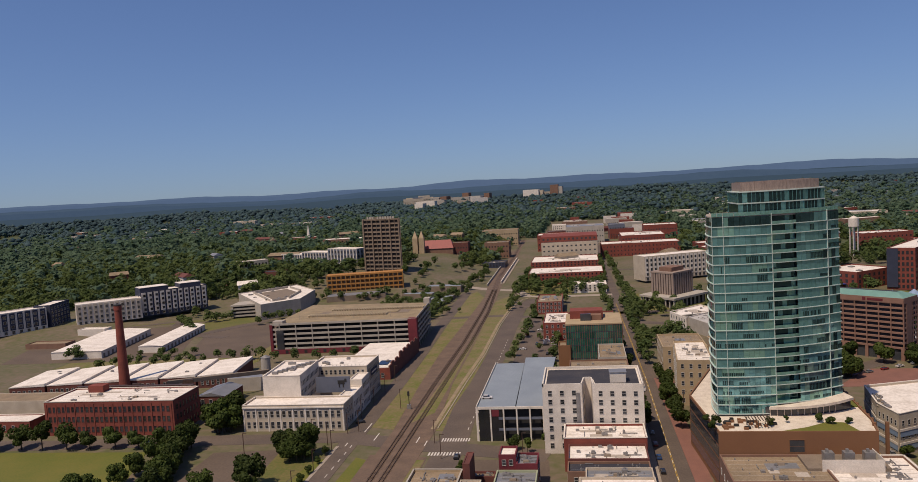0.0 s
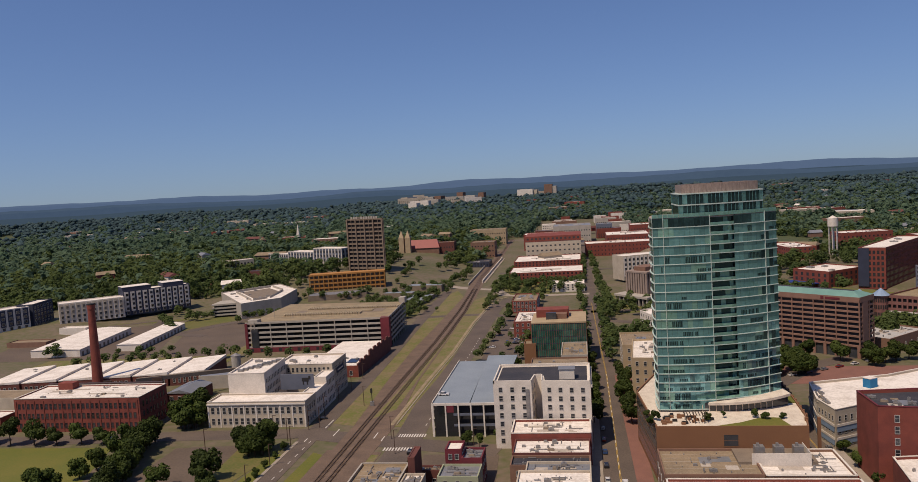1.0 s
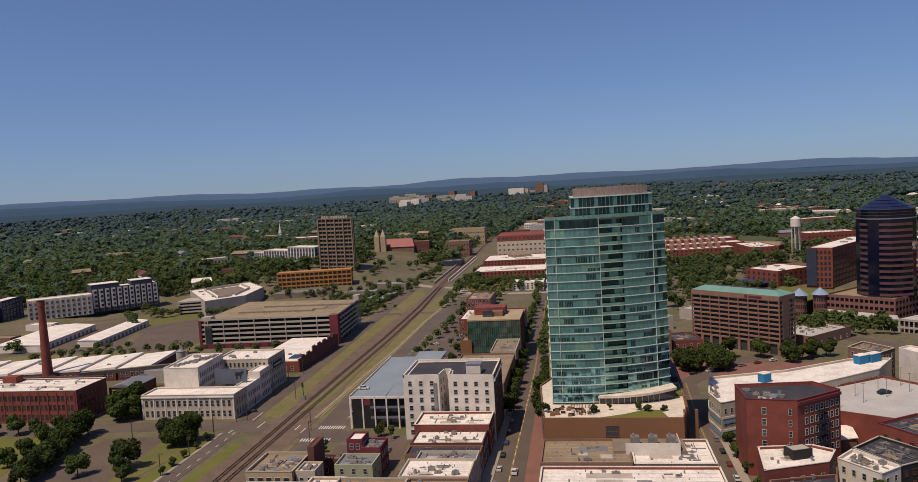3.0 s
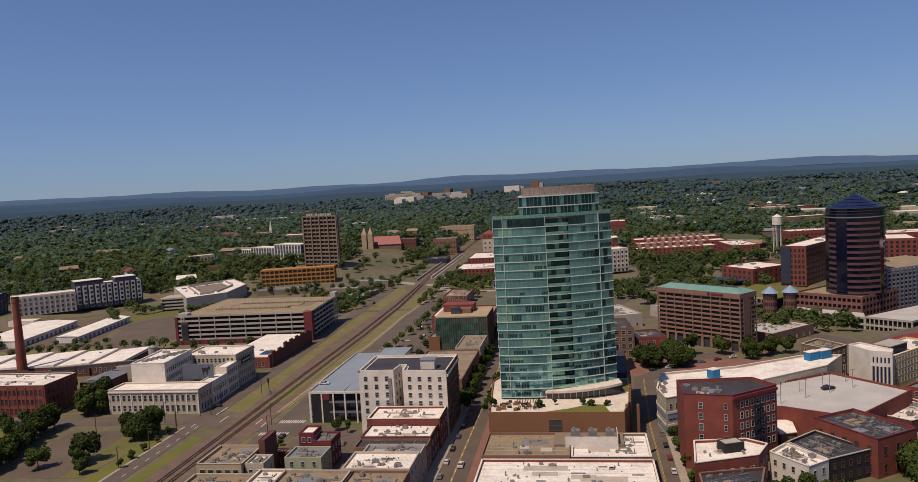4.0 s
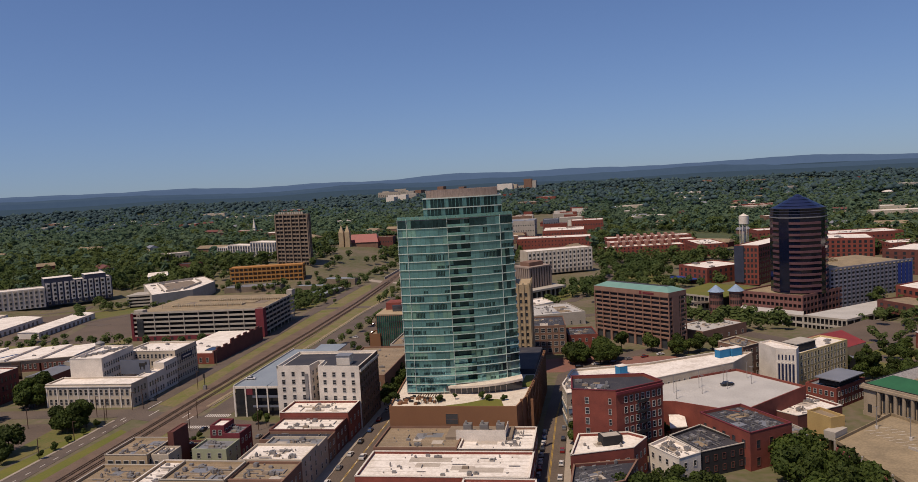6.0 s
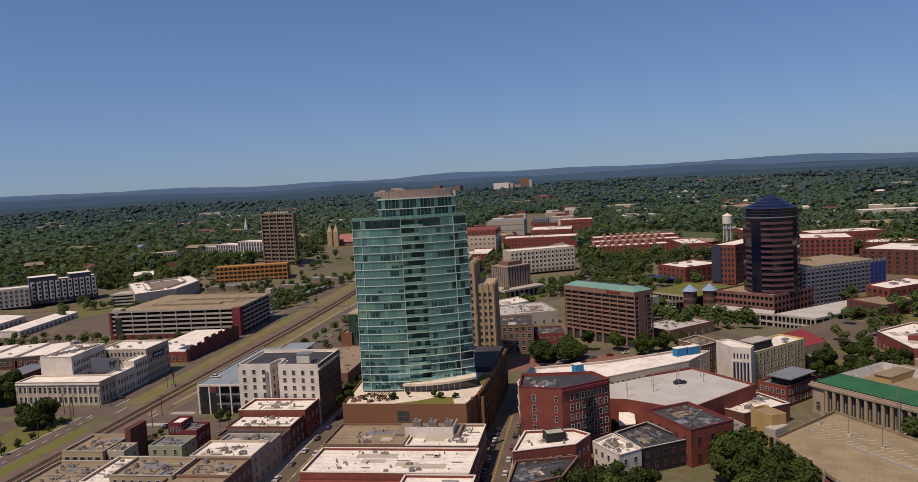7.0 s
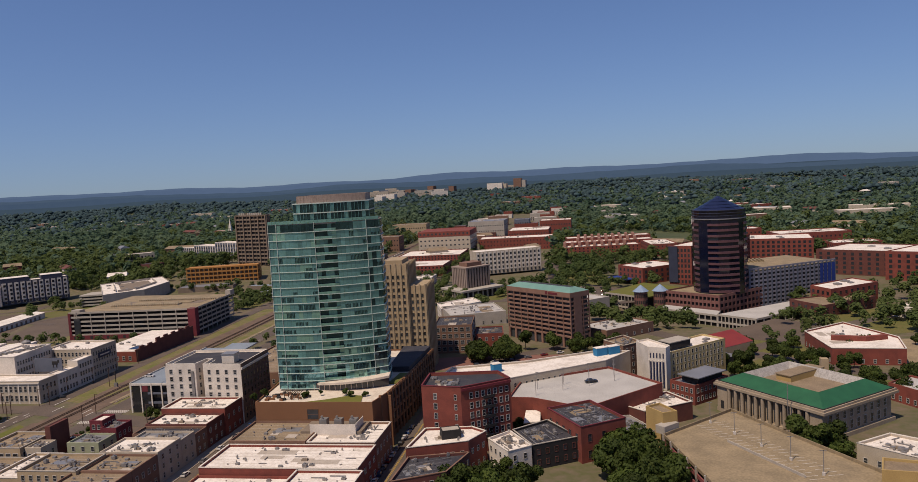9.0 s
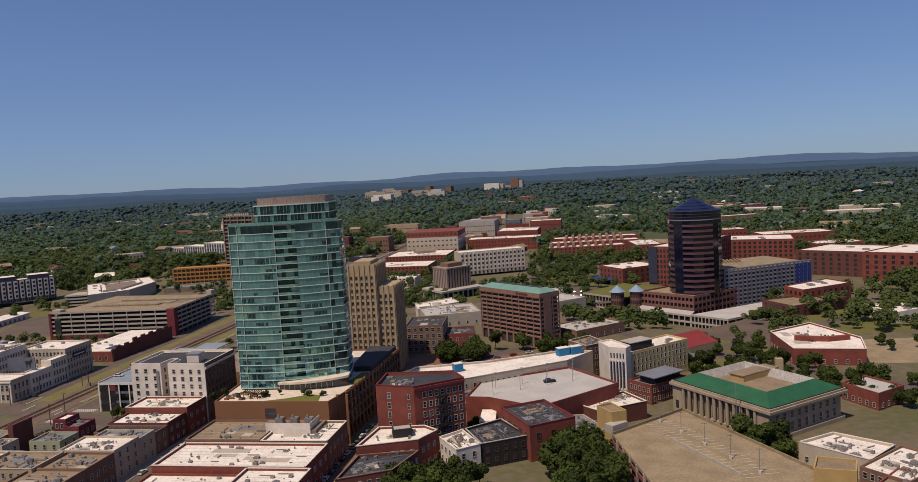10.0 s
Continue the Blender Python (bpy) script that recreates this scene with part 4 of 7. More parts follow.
# white masonry office block: low front, long wing, taller rear blocks
def white_offices():
    th = thing("white_office_block", (-125, 345, 0), "white-painted masonry office block with flat roofs and rows of tall windows", "building")
    front = rect(-150, 320.5, 0, 48, 14)
    shell(th, front, 0, 12, M["cream"], M["membrane"], 0.6, coping=M["white"])
    windows(th, front, 0, 1.4, 2, 16, 1.5, 2.9, 5.0, 1.2)
    windows(th, front, 1, 1.4, 2, 4, 1.4, 2.9, 5.0, 1.2)
    for k in range(9):
        p, q, ln, _ = edge_of(front, 0)
        s = 0.2 + (ln - 1.0) * k / 8
        part("pilaster", Build().edge(p, q, s, s + 0.6, 0, 0.2, 0, 11), M["white"], th)
    part("cornice", Build().edge(front[0], front[1], 0, 48, 0, 0.5, 10.6, 11.2), M["white"], th)
    wing = [(-109, 334.503), (-102, 334.503), (-102.5, 352), (-109, 352)]
    shell(th, wing, 0, 12.0, M["white"], M["membrane"], 0.6)
    windows(th, wing, 1, 1.4, 2, 6, 1.2, 2.4, 4.8, 1)
    wing2 = [(-109, 352.003), (-102.5, 352.003), (-103, 366), (-109, 366)]
    shell(th, wing2, 0, 15.0, M["white"], M["membrane"], 0.6)
    windows(th, wing2, 1, 1.4, 3, 5, 1.2, 2.4, 4.4, 1)
    tall = [(-134.5, 366.003), (-103.8, 366.003), (-104, 390), (-134.5, 390)]
    shell(th, tall, 0, 18.2, M["cream"], M["membrane"], 0.7, coping=M["white"])
    windows(th, tall, 0, 6.2, 3, 12, 1.2, 2.2, 4.0, 1)
    windows(th, tall, 1, 1.8, 4, 9, 1.2, 2.2, 4.0, 1)
    units(th, tall, 17.5, 4, 9)
    left = [(-145.5, 334.503), (-127, 334.503), (-129, 366), (-147, 366)]
    shell(th, left, 0, 21.8, M["white"], M["membrane"], 0.6, coping=M["white"])
    windows(th, left, 1, 8, 3, 13, 1.1, 2.2, 4.2, 1.2)
    units(th, left, 21.2, 5, 10, (1.5, 4))
    for k in range(9):
        part("roof_duct", Build().box(-143 + k * 1.4, 340 + k * 2.6, 21.2, -140.5 + k * 1.4, 341.6 + k * 2.6, 22.4), M["metal"], th)
    for k in range(14):
        part("rail_post", Build().box(-132 + k * 2.0, 367.2, 17.5, -131.85 + k * 2.0, 367.35, 18.9), M["metal"], th)
    part("loading_ramp", Build().box(-158, 340, 0, -146.5, 352, 8), M["darkcon"], th)
    # blue-grey screen wall with a dark plain shape on it
    part("screen_wall", Build().box(-123, 344, 11, -106, 344.5, 18.6), M["screen"], th, "blue-grey screen wall on the low roof")
    bull = Build().box(-112, 343.85, 15, -108.6, 344, 16.8).box(-111.6, 343.85, 13.4, -111, 344, 15).box(-109.6, 343.85, 13.4, -109, 344, 15).box(-108.6, 343.85, 16, -107.6, 344, 17.6)
    part("dark_emblem", bull, M["dark"], th, "plain dark painted shape on the screen wall")
    part("side_sign", Build().box(-103.75, 372, 11.5, -103.6, 384, 14.5), M["navy"], th, "dark panel with pale rim on the side wall")
    part("side_sign_bar", Build().box(-103.6, 373.5, 12.6, -103.55, 382.5, 13.3), M["white"], th)


M["screen"] = material("blue_grey_screen", (0.16, 0.18, 0.24), (0.12, 0.14, 0.19), scale=0.3)
white_offices()

# stepped red brick hall with a white roof beside the track
def stepped_hall():
    th = thing("stepped_brick_hall", (-118, 440, 0), "red brick hall with a stepped gable parapet and white roof", "building")
    poly = [(-134, 408), (-103.3, 408), (-101.5, 476), (-134, 476)]
    part("wall", Build().prism(poly, 0, 6.6), M["brick"], th)
    part("roof", Build().prism(inset(poly, 0.5), 6.6, 6.9), M["membrane"], th)
    p, q, ln, _ = edge_of(poly, 1)
    for k in range(15):
        s = ln * k / 15
        h = 7.6 + (1.5 if k % 2 else 0.3) + (1.6 if k > 4 else 0)
        part("parapet_step", Build().edge(p, q, s, s + ln / 15, -0.6, 0.25, 0, h), M["brick2"], th)
    windows(th, poly, 0, 1.2, 1, 6, 1.6, 2.6, 4, 2)
    units(th, poly, 6.9, 5, 31, (1.5, 3))
    part("skylight", Build().box(-112, 414, 6.9, -106, 424, 7.3), M["blueglass"], th)


stepped_hall()

def parking_deck():
    poly = [(-203, 480), (-104, 485), (-108.7, 556), (-203, 563)]
    th = thing("parking_garage", (-155, 520, 0), "large six-level concrete parking garage with maroon corners and tan deck", "garage")
    # solid near-black block in place of the shaded parking levels
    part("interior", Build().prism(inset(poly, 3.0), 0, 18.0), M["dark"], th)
    for k in range(6):
        part("deck_slab", Build().prism(inset(poly, 0.4), 3.0 + k * 3.3, 3.3 + k * 3.3), M["tandeck"] if k == 5 else M["darkcon"], th)
        for e in (0, 1):
            bands(th, poly, e, [3.0 + k * 3.3], 1.35, -0.3, 0.05, M["concrete"], "spandrel")
    piers(th, poly, 0, 8, 0.6, 0.05, 0.3, 0, 20.9, M["concrete"], "column", 6, 3)
    piers(th, poly, 1, 8, 0.6, 0.05, 0.3, 0, 20.9, M["concrete"], "column", 3, 2)
    p, q, ln, _ = edge_of(poly, 0)
    part("brick_corner", Build().edge(p, q, ln - 5.5, ln + 0.4, -5, 0.5, 0, 20.6), M["maroon"], th)
    part("brick_corner", Build().edge(p, q, -0.4, 1.5, -4, 0.5, 0, 20.0), M["maroon"], th)
    part("stair_glazing", Build().edge(p, q, 4, 9, 0.05, 0.4, 3, 16), M["glass"], th)
    part("brick_base", Build().edge(p, q, 0, ln, 0.0, 0.45, 0, 3.2), M["maroon"], th)
    # openings are near-black plates on the base, shade put into colour
    piers(th, poly, 0, 14, 2.0, 0.45, 0.5, 0.4, 2.6, M["dark"], "ground_opening", 3, 3)
    part("stair_head", Build().box(-112, 549, 19.8, -107.5, 556, 24), M["concrete"], th)
    part("stair_head", Build().box(-202, 482, 19.8, -195, 488, 22), M["concrete"], th)
    for y0, x0, n in ((506, -186, 30), (529, -176, 36)):
        for k in range(n):
            part("ramp_rib", Build().box(x0 + k * 1.9, y0, 19.8, x0 + 1.0 + k * 1.9, y0 + 7, 21.0), M["ribtan"], th)
    part("ramp_well", Build().box(-182, 514, 19.8, -116, 528, 19.95), M["darkcon"], th)
    part("ramp_deck", Build().box(-174, 516, 19.95, -124, 526, 20.4), M["tandeck"], th)
    for x in range(-190, -112, 13):
        part("lamp_mast", Build().box(x, 500, 19.8, x + .15, 500.15, 24), M["metal"], th)


M["ribtan"] = material("pale_tan_precast", (0.55, 0.46, 0.31), (0.42, 0.35, 0.24), scale=0.3)
parking_deck()

# low second garage with a pale many-sided roof
th = thing("terraced_garage", (-275, 670, 0), "pale concrete terraced garage with a many-sided white roof", "garage")
poly = [(-269, 615), (-243.6, 643), (-249.9, 699), (-286, 745), (-326, 694)]
shell(th, poly, 0, 14, M["concrete"], M["membrane"], 0.8)
part("courtyard", Build().prism(inset(poly, 17), 13.2, 13.4), M["darkcon"], th)
for k in range(5):
    p, q, ln, _ = edge_of(inset(poly, 12), k)
    part("roof_screen", Build().edge(p, q, 2, ln - 2, -0.5, 0, 13.2, 15.2), M["concrete"], th)
units(th, poly, 13.2, 12, 40, (1.5, 4))
lowp = [(-303, 628), (-259, 640), (-259.3, 662), (-305, 650)]
for k in range(4):
    part("deck", Build().prism(lowp, 1.6 + k * 3, 3.0 + k * 3), M["concrete"], th)
# near-black block paints the shade between the low decks
part("interior", Build().prism(inset(lowp, 1.5), 0, 10.6), M["dark"], th)

# warehouses
for nm, poly, z in (("warehouse", [(-369, 481), (-330, 482), (-342, 565), (-381, 565)], 5.2), ("warehouse", [(-311, 496), (-292, 496), (-302.5, 580), (-321, 580)], 4.8)):
    c = Vector(poly[0]).lerp(Vector(poly[2]), 0.5)
    th = thing(nm, (c.x, c.y, 0), "long low white metal warehouse with a shallow gabled roof", "warehouse", "warehouses")
    part("wall", Build().prism(inset(poly, 0.3), 0, z), M["white"], th)
    m0, m1 = Vector(poly[0]).lerp(Vector(poly[1]), 0.5), Vector(poly[3]).lerp(Vector(poly[2]), 0.5)
    part("roof", Build().solid([(*p, z) for p in poly], [(m0.x - .1, m0.y, z + 1.1), (m0.x + .1, m0.y, z + 1.1), (m1.x + .1, m1.y, z + 1.1), (m1.x - .1, m1.y, z + 1.1)]), M["membrane"], th)
    p, q, ln, _ = edge_of(poly, 1)
    for k in range(12):
        part("roller_door", Build().edge(p, q, 3 + k * ln / 13, 5.6 + k * ln / 13, -0.3, -0.2, 0, 3), M["darkcon"], th)

# flats at the edge of the woods
def flats(x, y, ang, w, d, h, wall, panel, cols, rows, label, z0=0.0, upper=None):
    poly = rect(x, y, ang, w, d)
    th = thing("apartment_block", (*Vector(poly[0]).lerp(Vector(poly[2]), 0.5), z0), label, "apartment building", "apartment blocks")
    shell(th, poly, z0, z0 + h, M[wall], M["membrane"], 0.7)
    dz = (h - 1.6) / rows
    for e, n in ((0, cols), (1, max(2, int(cols * d / w)))):
        if panel:
            p, q, ln, _ = edge_of(poly, e)
            for c in range(n):
                s = ln * (c + 0.12) / n
                part("facade_panel", Build().edge(p, q, s, s + ln / n * 0.7, 0, 0.25, z0 + dz * 0.9, z0 + h - 0.9), M[panel], th)
        windows(th, [(a + 0.0, b) for a, b in [tuple(Vector(v)) for v in inset(poly, -0.26 if panel else 0)]], e, z0 + 0.9, rows, n, ln_w(poly, e, n), dz * 0.55, dz, 0.8, bars=0)
    if upper:
        for u0, u1 in upper:
            p, q, ln, _ = edge_of(poly, 0)
            part("roof_storey", Build().edge(p, q, ln * u0, ln * u1, -d + 1, -2, z0 + h - 0.7, z0 + h + 3.2), M["navy"], th)
            part("roof_storey_top", Build().edge(p, q, ln * u0, ln * u1, -d + 1, -1.9, z0 + h + 3.2, z0 + h + 3.5), M["membrane"], th)
    return th


def ln_w(poly, e, n):
    return round(min(2.2, edge_of(poly, e)[2] / n * 0.45), 1)


flats(-391, 633, 45, 60, 20, 22.5, "navy", "white", 11, 5, "navy and white four-storey flats with a flat white roof", 4.0, upper=((0.0, 0.42), (0.6, 0.92)))
flats(-429, 595, 38, 53, 18, 18.5, "white", "cream", 12, 4, "white four-storey flats with dark windows", 4.0)
flats(-450, 590, 100, 34, 14, 20, "navy", None, 6, 5, "dark navy five-storey flats", 4.0)
flats(-482, 535, 58, 60, 18, 19, "white", "navy", 10, 4, "white and navy four-storey flats", 4.0)
for k, (x0, y0, w, h) in enumerate(((-386, 954, 40, 15), (-350.5, 935, 48, 18), (-308, 912.5, 50, 22.5))):
    flats(x0, y0, -28, w, 18, h, "white", "screen", 9, 4, "long pale blue-grey apartment block among trees", 14.0)
flats(-392, 842, 40, 34, 16, 19, "cream", None, 8, 3, "small cream apartment block", 12.0)
for x, y, w, d, h, wl, rf, lb in ((-345, 790, 26, 16, 12, "brick2", "blackroof", "dark brick box building with a flat roof"), (-382, 770, 34, 18, 6, "brickw", "tanroof", "low brown brick building"),
                                  (-335, 730, 30, 40, 5, "darkcon", "steelroof", "low dark shed with a grey solar roof"), (-404, 560, 24, 10, 5, "white", "membrane", "low white lodge with a flat roof"), (-420, 520, 34, 12, 4, "brickw", "tanroof", "low brown house row")):
    block("low_building", lb, rect(x, y, 0, w, d), float(height(x, y)) - 1, float(height(x, y)) + h, wl, rf, 0.6)

# brown concrete office slab
def brown_slab():
    z0, z1 = 14.0, 72.5
    poly = [(-237, 832), (-191, 816), (-196, 837), (-242, 853)]
    th = thing("concrete_office_tower", (-212, 832, z0), "brown concrete office tower with deep window bands and roof letters", "office tower")
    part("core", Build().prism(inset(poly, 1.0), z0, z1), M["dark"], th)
    part("roof", Build().prism(poly, z1 - 0.6, z1), M["darkcon"], th)
    for e, n in ((0, 4), (1, 2), (3, 2)):
        bands(th, poly, e, [z0 + 3 + k * 4.55 for k in range(13)], 1.7, -0.6, 0.0, M["slabtan"])
        piers(th, poly, e, n, 1.4, -0.4, 0.9, z0, z1, M["slabtan"], "pier")
        piers(th, poly, e, n * 2, 0.5, -0.4, 0.25, z0, z1, M["slabtan"], "fin")
    p, q, ln, _ = edge_of(poly, 0)
    for k in range(11):
        if k != 3:
            part("sign_bar", Build().edge(p, q, 6 + k * 3.4, 8.2 + k * 3.4, -0.4, 0, z1 + 0.6, z1 + 3.4), M["concrete"], th)
    part("plant_room", Build().prism(inset(poly, 7), z1, z1 + 2.4), M["darkcon"], th)


M["slabtan"] = material("tan_precast_concrete", (0.30, 0.235, 0.18), (0.21, 0.165, 0.125), scale=0.2, fine=2)
brown_slab()

# timber-framed block under construction
th = thing("timber_frame_block", (-212, 750, 4), "raw orange timber apartment frame under construction", "construction")
poly = [(-249, 731), (-174, 747), (-178, 765), (-253, 749)]
# darker timber copy paints the shade inside the open frame
part("core", Build().prism(inset(poly, 1.2), 4, 21), M["timberdark"], th)
for e in (0, 1):
    bands(th, poly, e, [4 + k * 4.4 for k in range(5)], 1.5, -0.4, 0.1, M["timber"], "floor_joist")
    piers(th, poly, e, 16 if e == 0 else 4, 0.8, -0.4, 0.15, 4, 22.5, M["timber"], "stud")
windows(th, poly, 0, 5.8, 4, 15, 2.2, 2.2, 4.4, 1, glass="dark", frm="timber", bars=0)
part("deck", Build().prism(poly, 22.0, 22.6), M["timber"], th)
block("canopy_shed", "low dark shed with a flat grey roof", rect(-236, 690, 12, 56, 22), 0, 7.5, "darkcon", "greyroof", 0.3)

# church with two towers
th = thing("church", (-176, 990, 10), "tan stone church with two pointed towers and a red roof", "church")
part("nave", Build().box(-184, 985, 8, -142, 1005, 20), M["brickw"], th)
part("roof", Build().solid([(-185, 984, 20), (-141, 984, 20), (-141, 1006, 20), (-185, 1006, 20)], [(-183, 994.9, 31), (-146, 994.9, 31), (-146, 995.1, 31), (-183, 995.1, 31)]), M["redroof"], th)
for x in (-196, -187):
    part("bell_tower", Build().box(x, 975, 8, x + 7, 982, 36), M["tan"], th)
    part("spire", Build().solid([(x, 975, 36), (x + 7, 975, 36), (x + 7, 982, 36), (x, 982, 36)], [(x + 3.4, 978.4, 46), (x + 3.6, 978.4, 46), (x + 3.6, 978.6, 46), (x + 3.4, 978.6, 46)]), M["tan"], th)
th.location = (-204, 1036, 10)
th = thing("white_steeple", (-420, 1500, 20), "slender white church steeple among trees", "steeple")
part("tower", Build().box(-423, 1497, 10, -417, 1503, 46), M["white"], th)
part("spire", Build().solid([(-423, 1497, 46), (-417, 1497, 46), (-417, 1503, 46), (-423, 1503, 46)], [(-420.1, 1499.9, 68), (-419.9, 1499.9, 68), (-419.9, 1500.1, 68), (-420.1, 1500.1, 68)]), M["white"], th)
th.location = (-464, 1272, 4)
# low civic pavilions by the far car parks
for x, y, w, d, h in ((-165, 700, 30, 12, 6), (-150, 740, 36, 14, 7), (-140, 660, 8, 50, 4), (-128, 640, 8, 60, 4)):
    block("pavilion", "low pavilion with a blue-grey metal roof", rect(x, y, -6, w, d), -1, h, "darkcon", "steelroof", 0.3)


# ---------------------------------------------------------------- between the railway and the main street
def steel_deck_garage():
    th = thing("small_garage", (-26, 345, 0), "two-bay garage with a blue-grey steel roof deck and glazed white frame", "garage")
    poly = [(-40, 305.5), (-12.3, 305.5), (-9.5, 382), (-40, 381)]
    # shade behind the frame is a near-black solid
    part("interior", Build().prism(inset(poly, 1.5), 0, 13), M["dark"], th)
    part("deck", Build().prism([(-39.7, 305.8), (-24, 305.8), (-25.5, 381), (-39.7, 380.7)], 13.8, 14.3), M["steelroof"], th)
    part("deck", Build().solid([(-23.6, 305.8, 13.8), (-12.6, 305.8, 13.8), (-9.8, 384, 15.8), (-25.0, 384, 15.8)], [(-23.6, 305.8, 14.3), (-12.6, 305.8, 14.3), (-9.8, 384, 16.3), (-25.0, 384, 16.3)]), M["steelroof"], th)
    p, q, ln, _ = edge_of(poly, 0)
    bands(th, poly, 0, [13.4], 1.0, -0.2, 0.25, M["white"], "fascia")
    bands(th, poly, 3, [1.8 + k * 4 for k in range(4)], 1.2, -0.2, 0.1, M["white"], "spandrel")
    bands(th, poly, 0, [4.4, 9.0], 1.0, -0.2, 0.1, M["screen"], "spandrel", 9)
    piers(th, poly, 0, 5, 0.6, 0.0, 0.4, 0, 14.4, M["white"], "frame_post")
    piers(th, poly, 3, 9, 0.6, 0.0, 0.4, 0, 14.4, M["white"], "frame_post")
    for k in range(2):
        part("glazing", Build().edge(p, q, 0.8 + k * 5.2, 5.2 + k * 5.2, -0.1, 0.0, 0, 13.2), M["glass"], th)
    part("red_banner", Build().edge(p, q, 5.9, 9.2, 0.05, 0.15, 10.4, 13.2), M["maroon"], th, "red banner behind the glazing")
    part("ramp_ring", Build().prism([(-24 + x * 9, 388 + y * 7) for x, y in ring], 0, 3.2), M["concrete"], th)


steel_deck_garage()

def old_hotel():
    th = thing("white_hotel", (8, 303, 0), "eight-storey white-painted masonry hotel with a light well and dark roof", "building")
    z1 = 26.4
    b = Build()
    outline = [(-11.6, 290.6), (3.6, 290.6), (4.6, 300), (7.0, 300), (7.6, 290.0), (26.6, 288.6), (26.6, 318), (-11.6, 318)]
    part("wall", b.prism(outline, 0, z1), M["white"], th)
    inn = [(-10.2, 292.2), (3.0, 292.2), (4.0, 301.6), (8.0, 301.6), (9.0, 291.6), (25.4, 290.2), (25.4, 316.6), (-10.2, 316.6)]
    part("roof", Build().prism(inn, z1, z1 + 0.06), M["blackroof"], th)
    for i in range(len(outline)):
        p, q, ln, _ = edge_of(outline, i)
        part("parapet", Build().edge(p, q, 0, ln, -0.5, 0.0, z1 + 0.003, z1 + 1.1), M["white"], th)
    windows(th, outline, 0, 2.2, 7, 3, 1.4, 1.9, 3.45, 0.6, 0.8)
    windows(th, outline, 4, 12.4, 4, 4, 1.4, 1.9, 3.45, 0.8)
    windows(th, outline, 1, 12.4, 4, 2, 1.2, 1.9, 3.45, 1)
    windows(th, outline, 7, 2.2, 7, 6, 1.4, 1.9, 3.45, 0.8)
    # brown brick overlay, its colour darkened to hold the flank's shade
    part("brick_flank", Build().edge(outline[5], outline[6], 0, 29.4, 0.0, 0.12, 0, z1 + 1.0), M["flank"], th, "brown brick flank wall darkened for shade")
    windows(th, inset(outline, -0.13), 5, 2.2, 7, 8, 1.3, 1.9, 3.45, 0.8, frm="flank")
    part("lift_house", Build().box(14.5, 295.0, z1, 20.5, 300.0, z1 + 4.0), M["white"], th)
    part("lift_house_roof", Build().box(14.2, 294.7, z1 + 4.0, 20.8, 300.3, z1 + 4.25), M["greyroof"], th)
    p, q, ln, _ = edge_of(outline, 5)
    part("cornice", Build().edge(p, q, 0, ln, 0, 0.7, z1 - 1.6, z1 - 0.6), M["white"], th)
    part("fire_escape", Build().box(1.2, 290.2, 4, 2.6, 290.5, 24), M["metal"], th)


M["flank"] = material("shaded_brown_brick", (0.20, 0.135, 0.105), (0.13, 0.09, 0.07), scale=0.25, fine=7)
old_hotel()

def shop(name, label, poly, h, wall, roof, cols=4, rows=2, parapet=0.8, edges=(0, 1, 3), nu=2, seed=1, coping=None, ww=1.2, wh=1.9, frm="casing"):
    th = block(name, label, poly, 0, h, wall, roof, parapet, coping, n_units=nu, seed=seed)
    dz = (h - 1.4) / rows
    for e in edges:
        ln = edge_of(poly, e)[2]
        windows(th, poly, e, 1.0 + (0.5 if rows > 1 else 0), rows, max(1, int(ln / (ln_first(poly) / cols))), ww, min(wh, dz * 0.62), dz, 0.6, frm=frm)
    return th


def ln_first(poly):
    return edge_of(poly, 0)[2]


# two-storey shops in front of the white hotel, along the main street
shop("brick_shop", "red brick shop with a white roof and arched windows", rect(-3.6, 272, 0, 29.6, 16.4), 12.4, "brick", "membrane", 6, 2, coping="white", seed=50)
shop("shop_row", "dark-fronted shop with a white patched roof", rect(-2, 257, 0, 27.4, 14.9), 10.4, "brick2", "membrane", 6, 2, nu=3, seed=51)
shop("shop_row", "shop with a black roof and brick front", rect(-2, 247.5, 0, 27.4, 9.4), 9.6, "brickw", "blackroof", 6, 2, nu=1, seed=52)
shop("shop_row", "cream shop with a grey roof and green trim", rect(4, 237, 0, 21.5, 10.4), 11.0, "cream", "greyroof", 5, 2, nu=2, seed=53)
shop("shop_row", "cream stone shop with a white roof", rect(2, 221, 0, 23.5, 15.9), 12.0, "cream", "membrane", 5, 3, nu=3, seed=54)
shop("shop_row", "brown brick shop with a gravel roof", rect(6, 205, 0, 19.5, 15.8), 11.5, "brickw", "tanroof", 5, 2, nu=3, seed=55)
shop("shop_row", "brown brick shop with a gravel roof", rect(4, 185, 0, 21.5, 19.8), 11.5, "brickw", "tanroof", 5, 2, nu=3, seed=56)
shop("maroon_loft", "small maroon rendered loft block on a roof", rect(-25.5, 254, 0, 6, 9), 13.0, "maroon", "membrane", 2, 3, nu=0)
shop("maroon_loft", "low maroon rendered wing with a grey roof", rect(-19.4, 252, 0, 7.3, 11), 10.5, "maroon", "greyroof", 2, 2, nu=1)
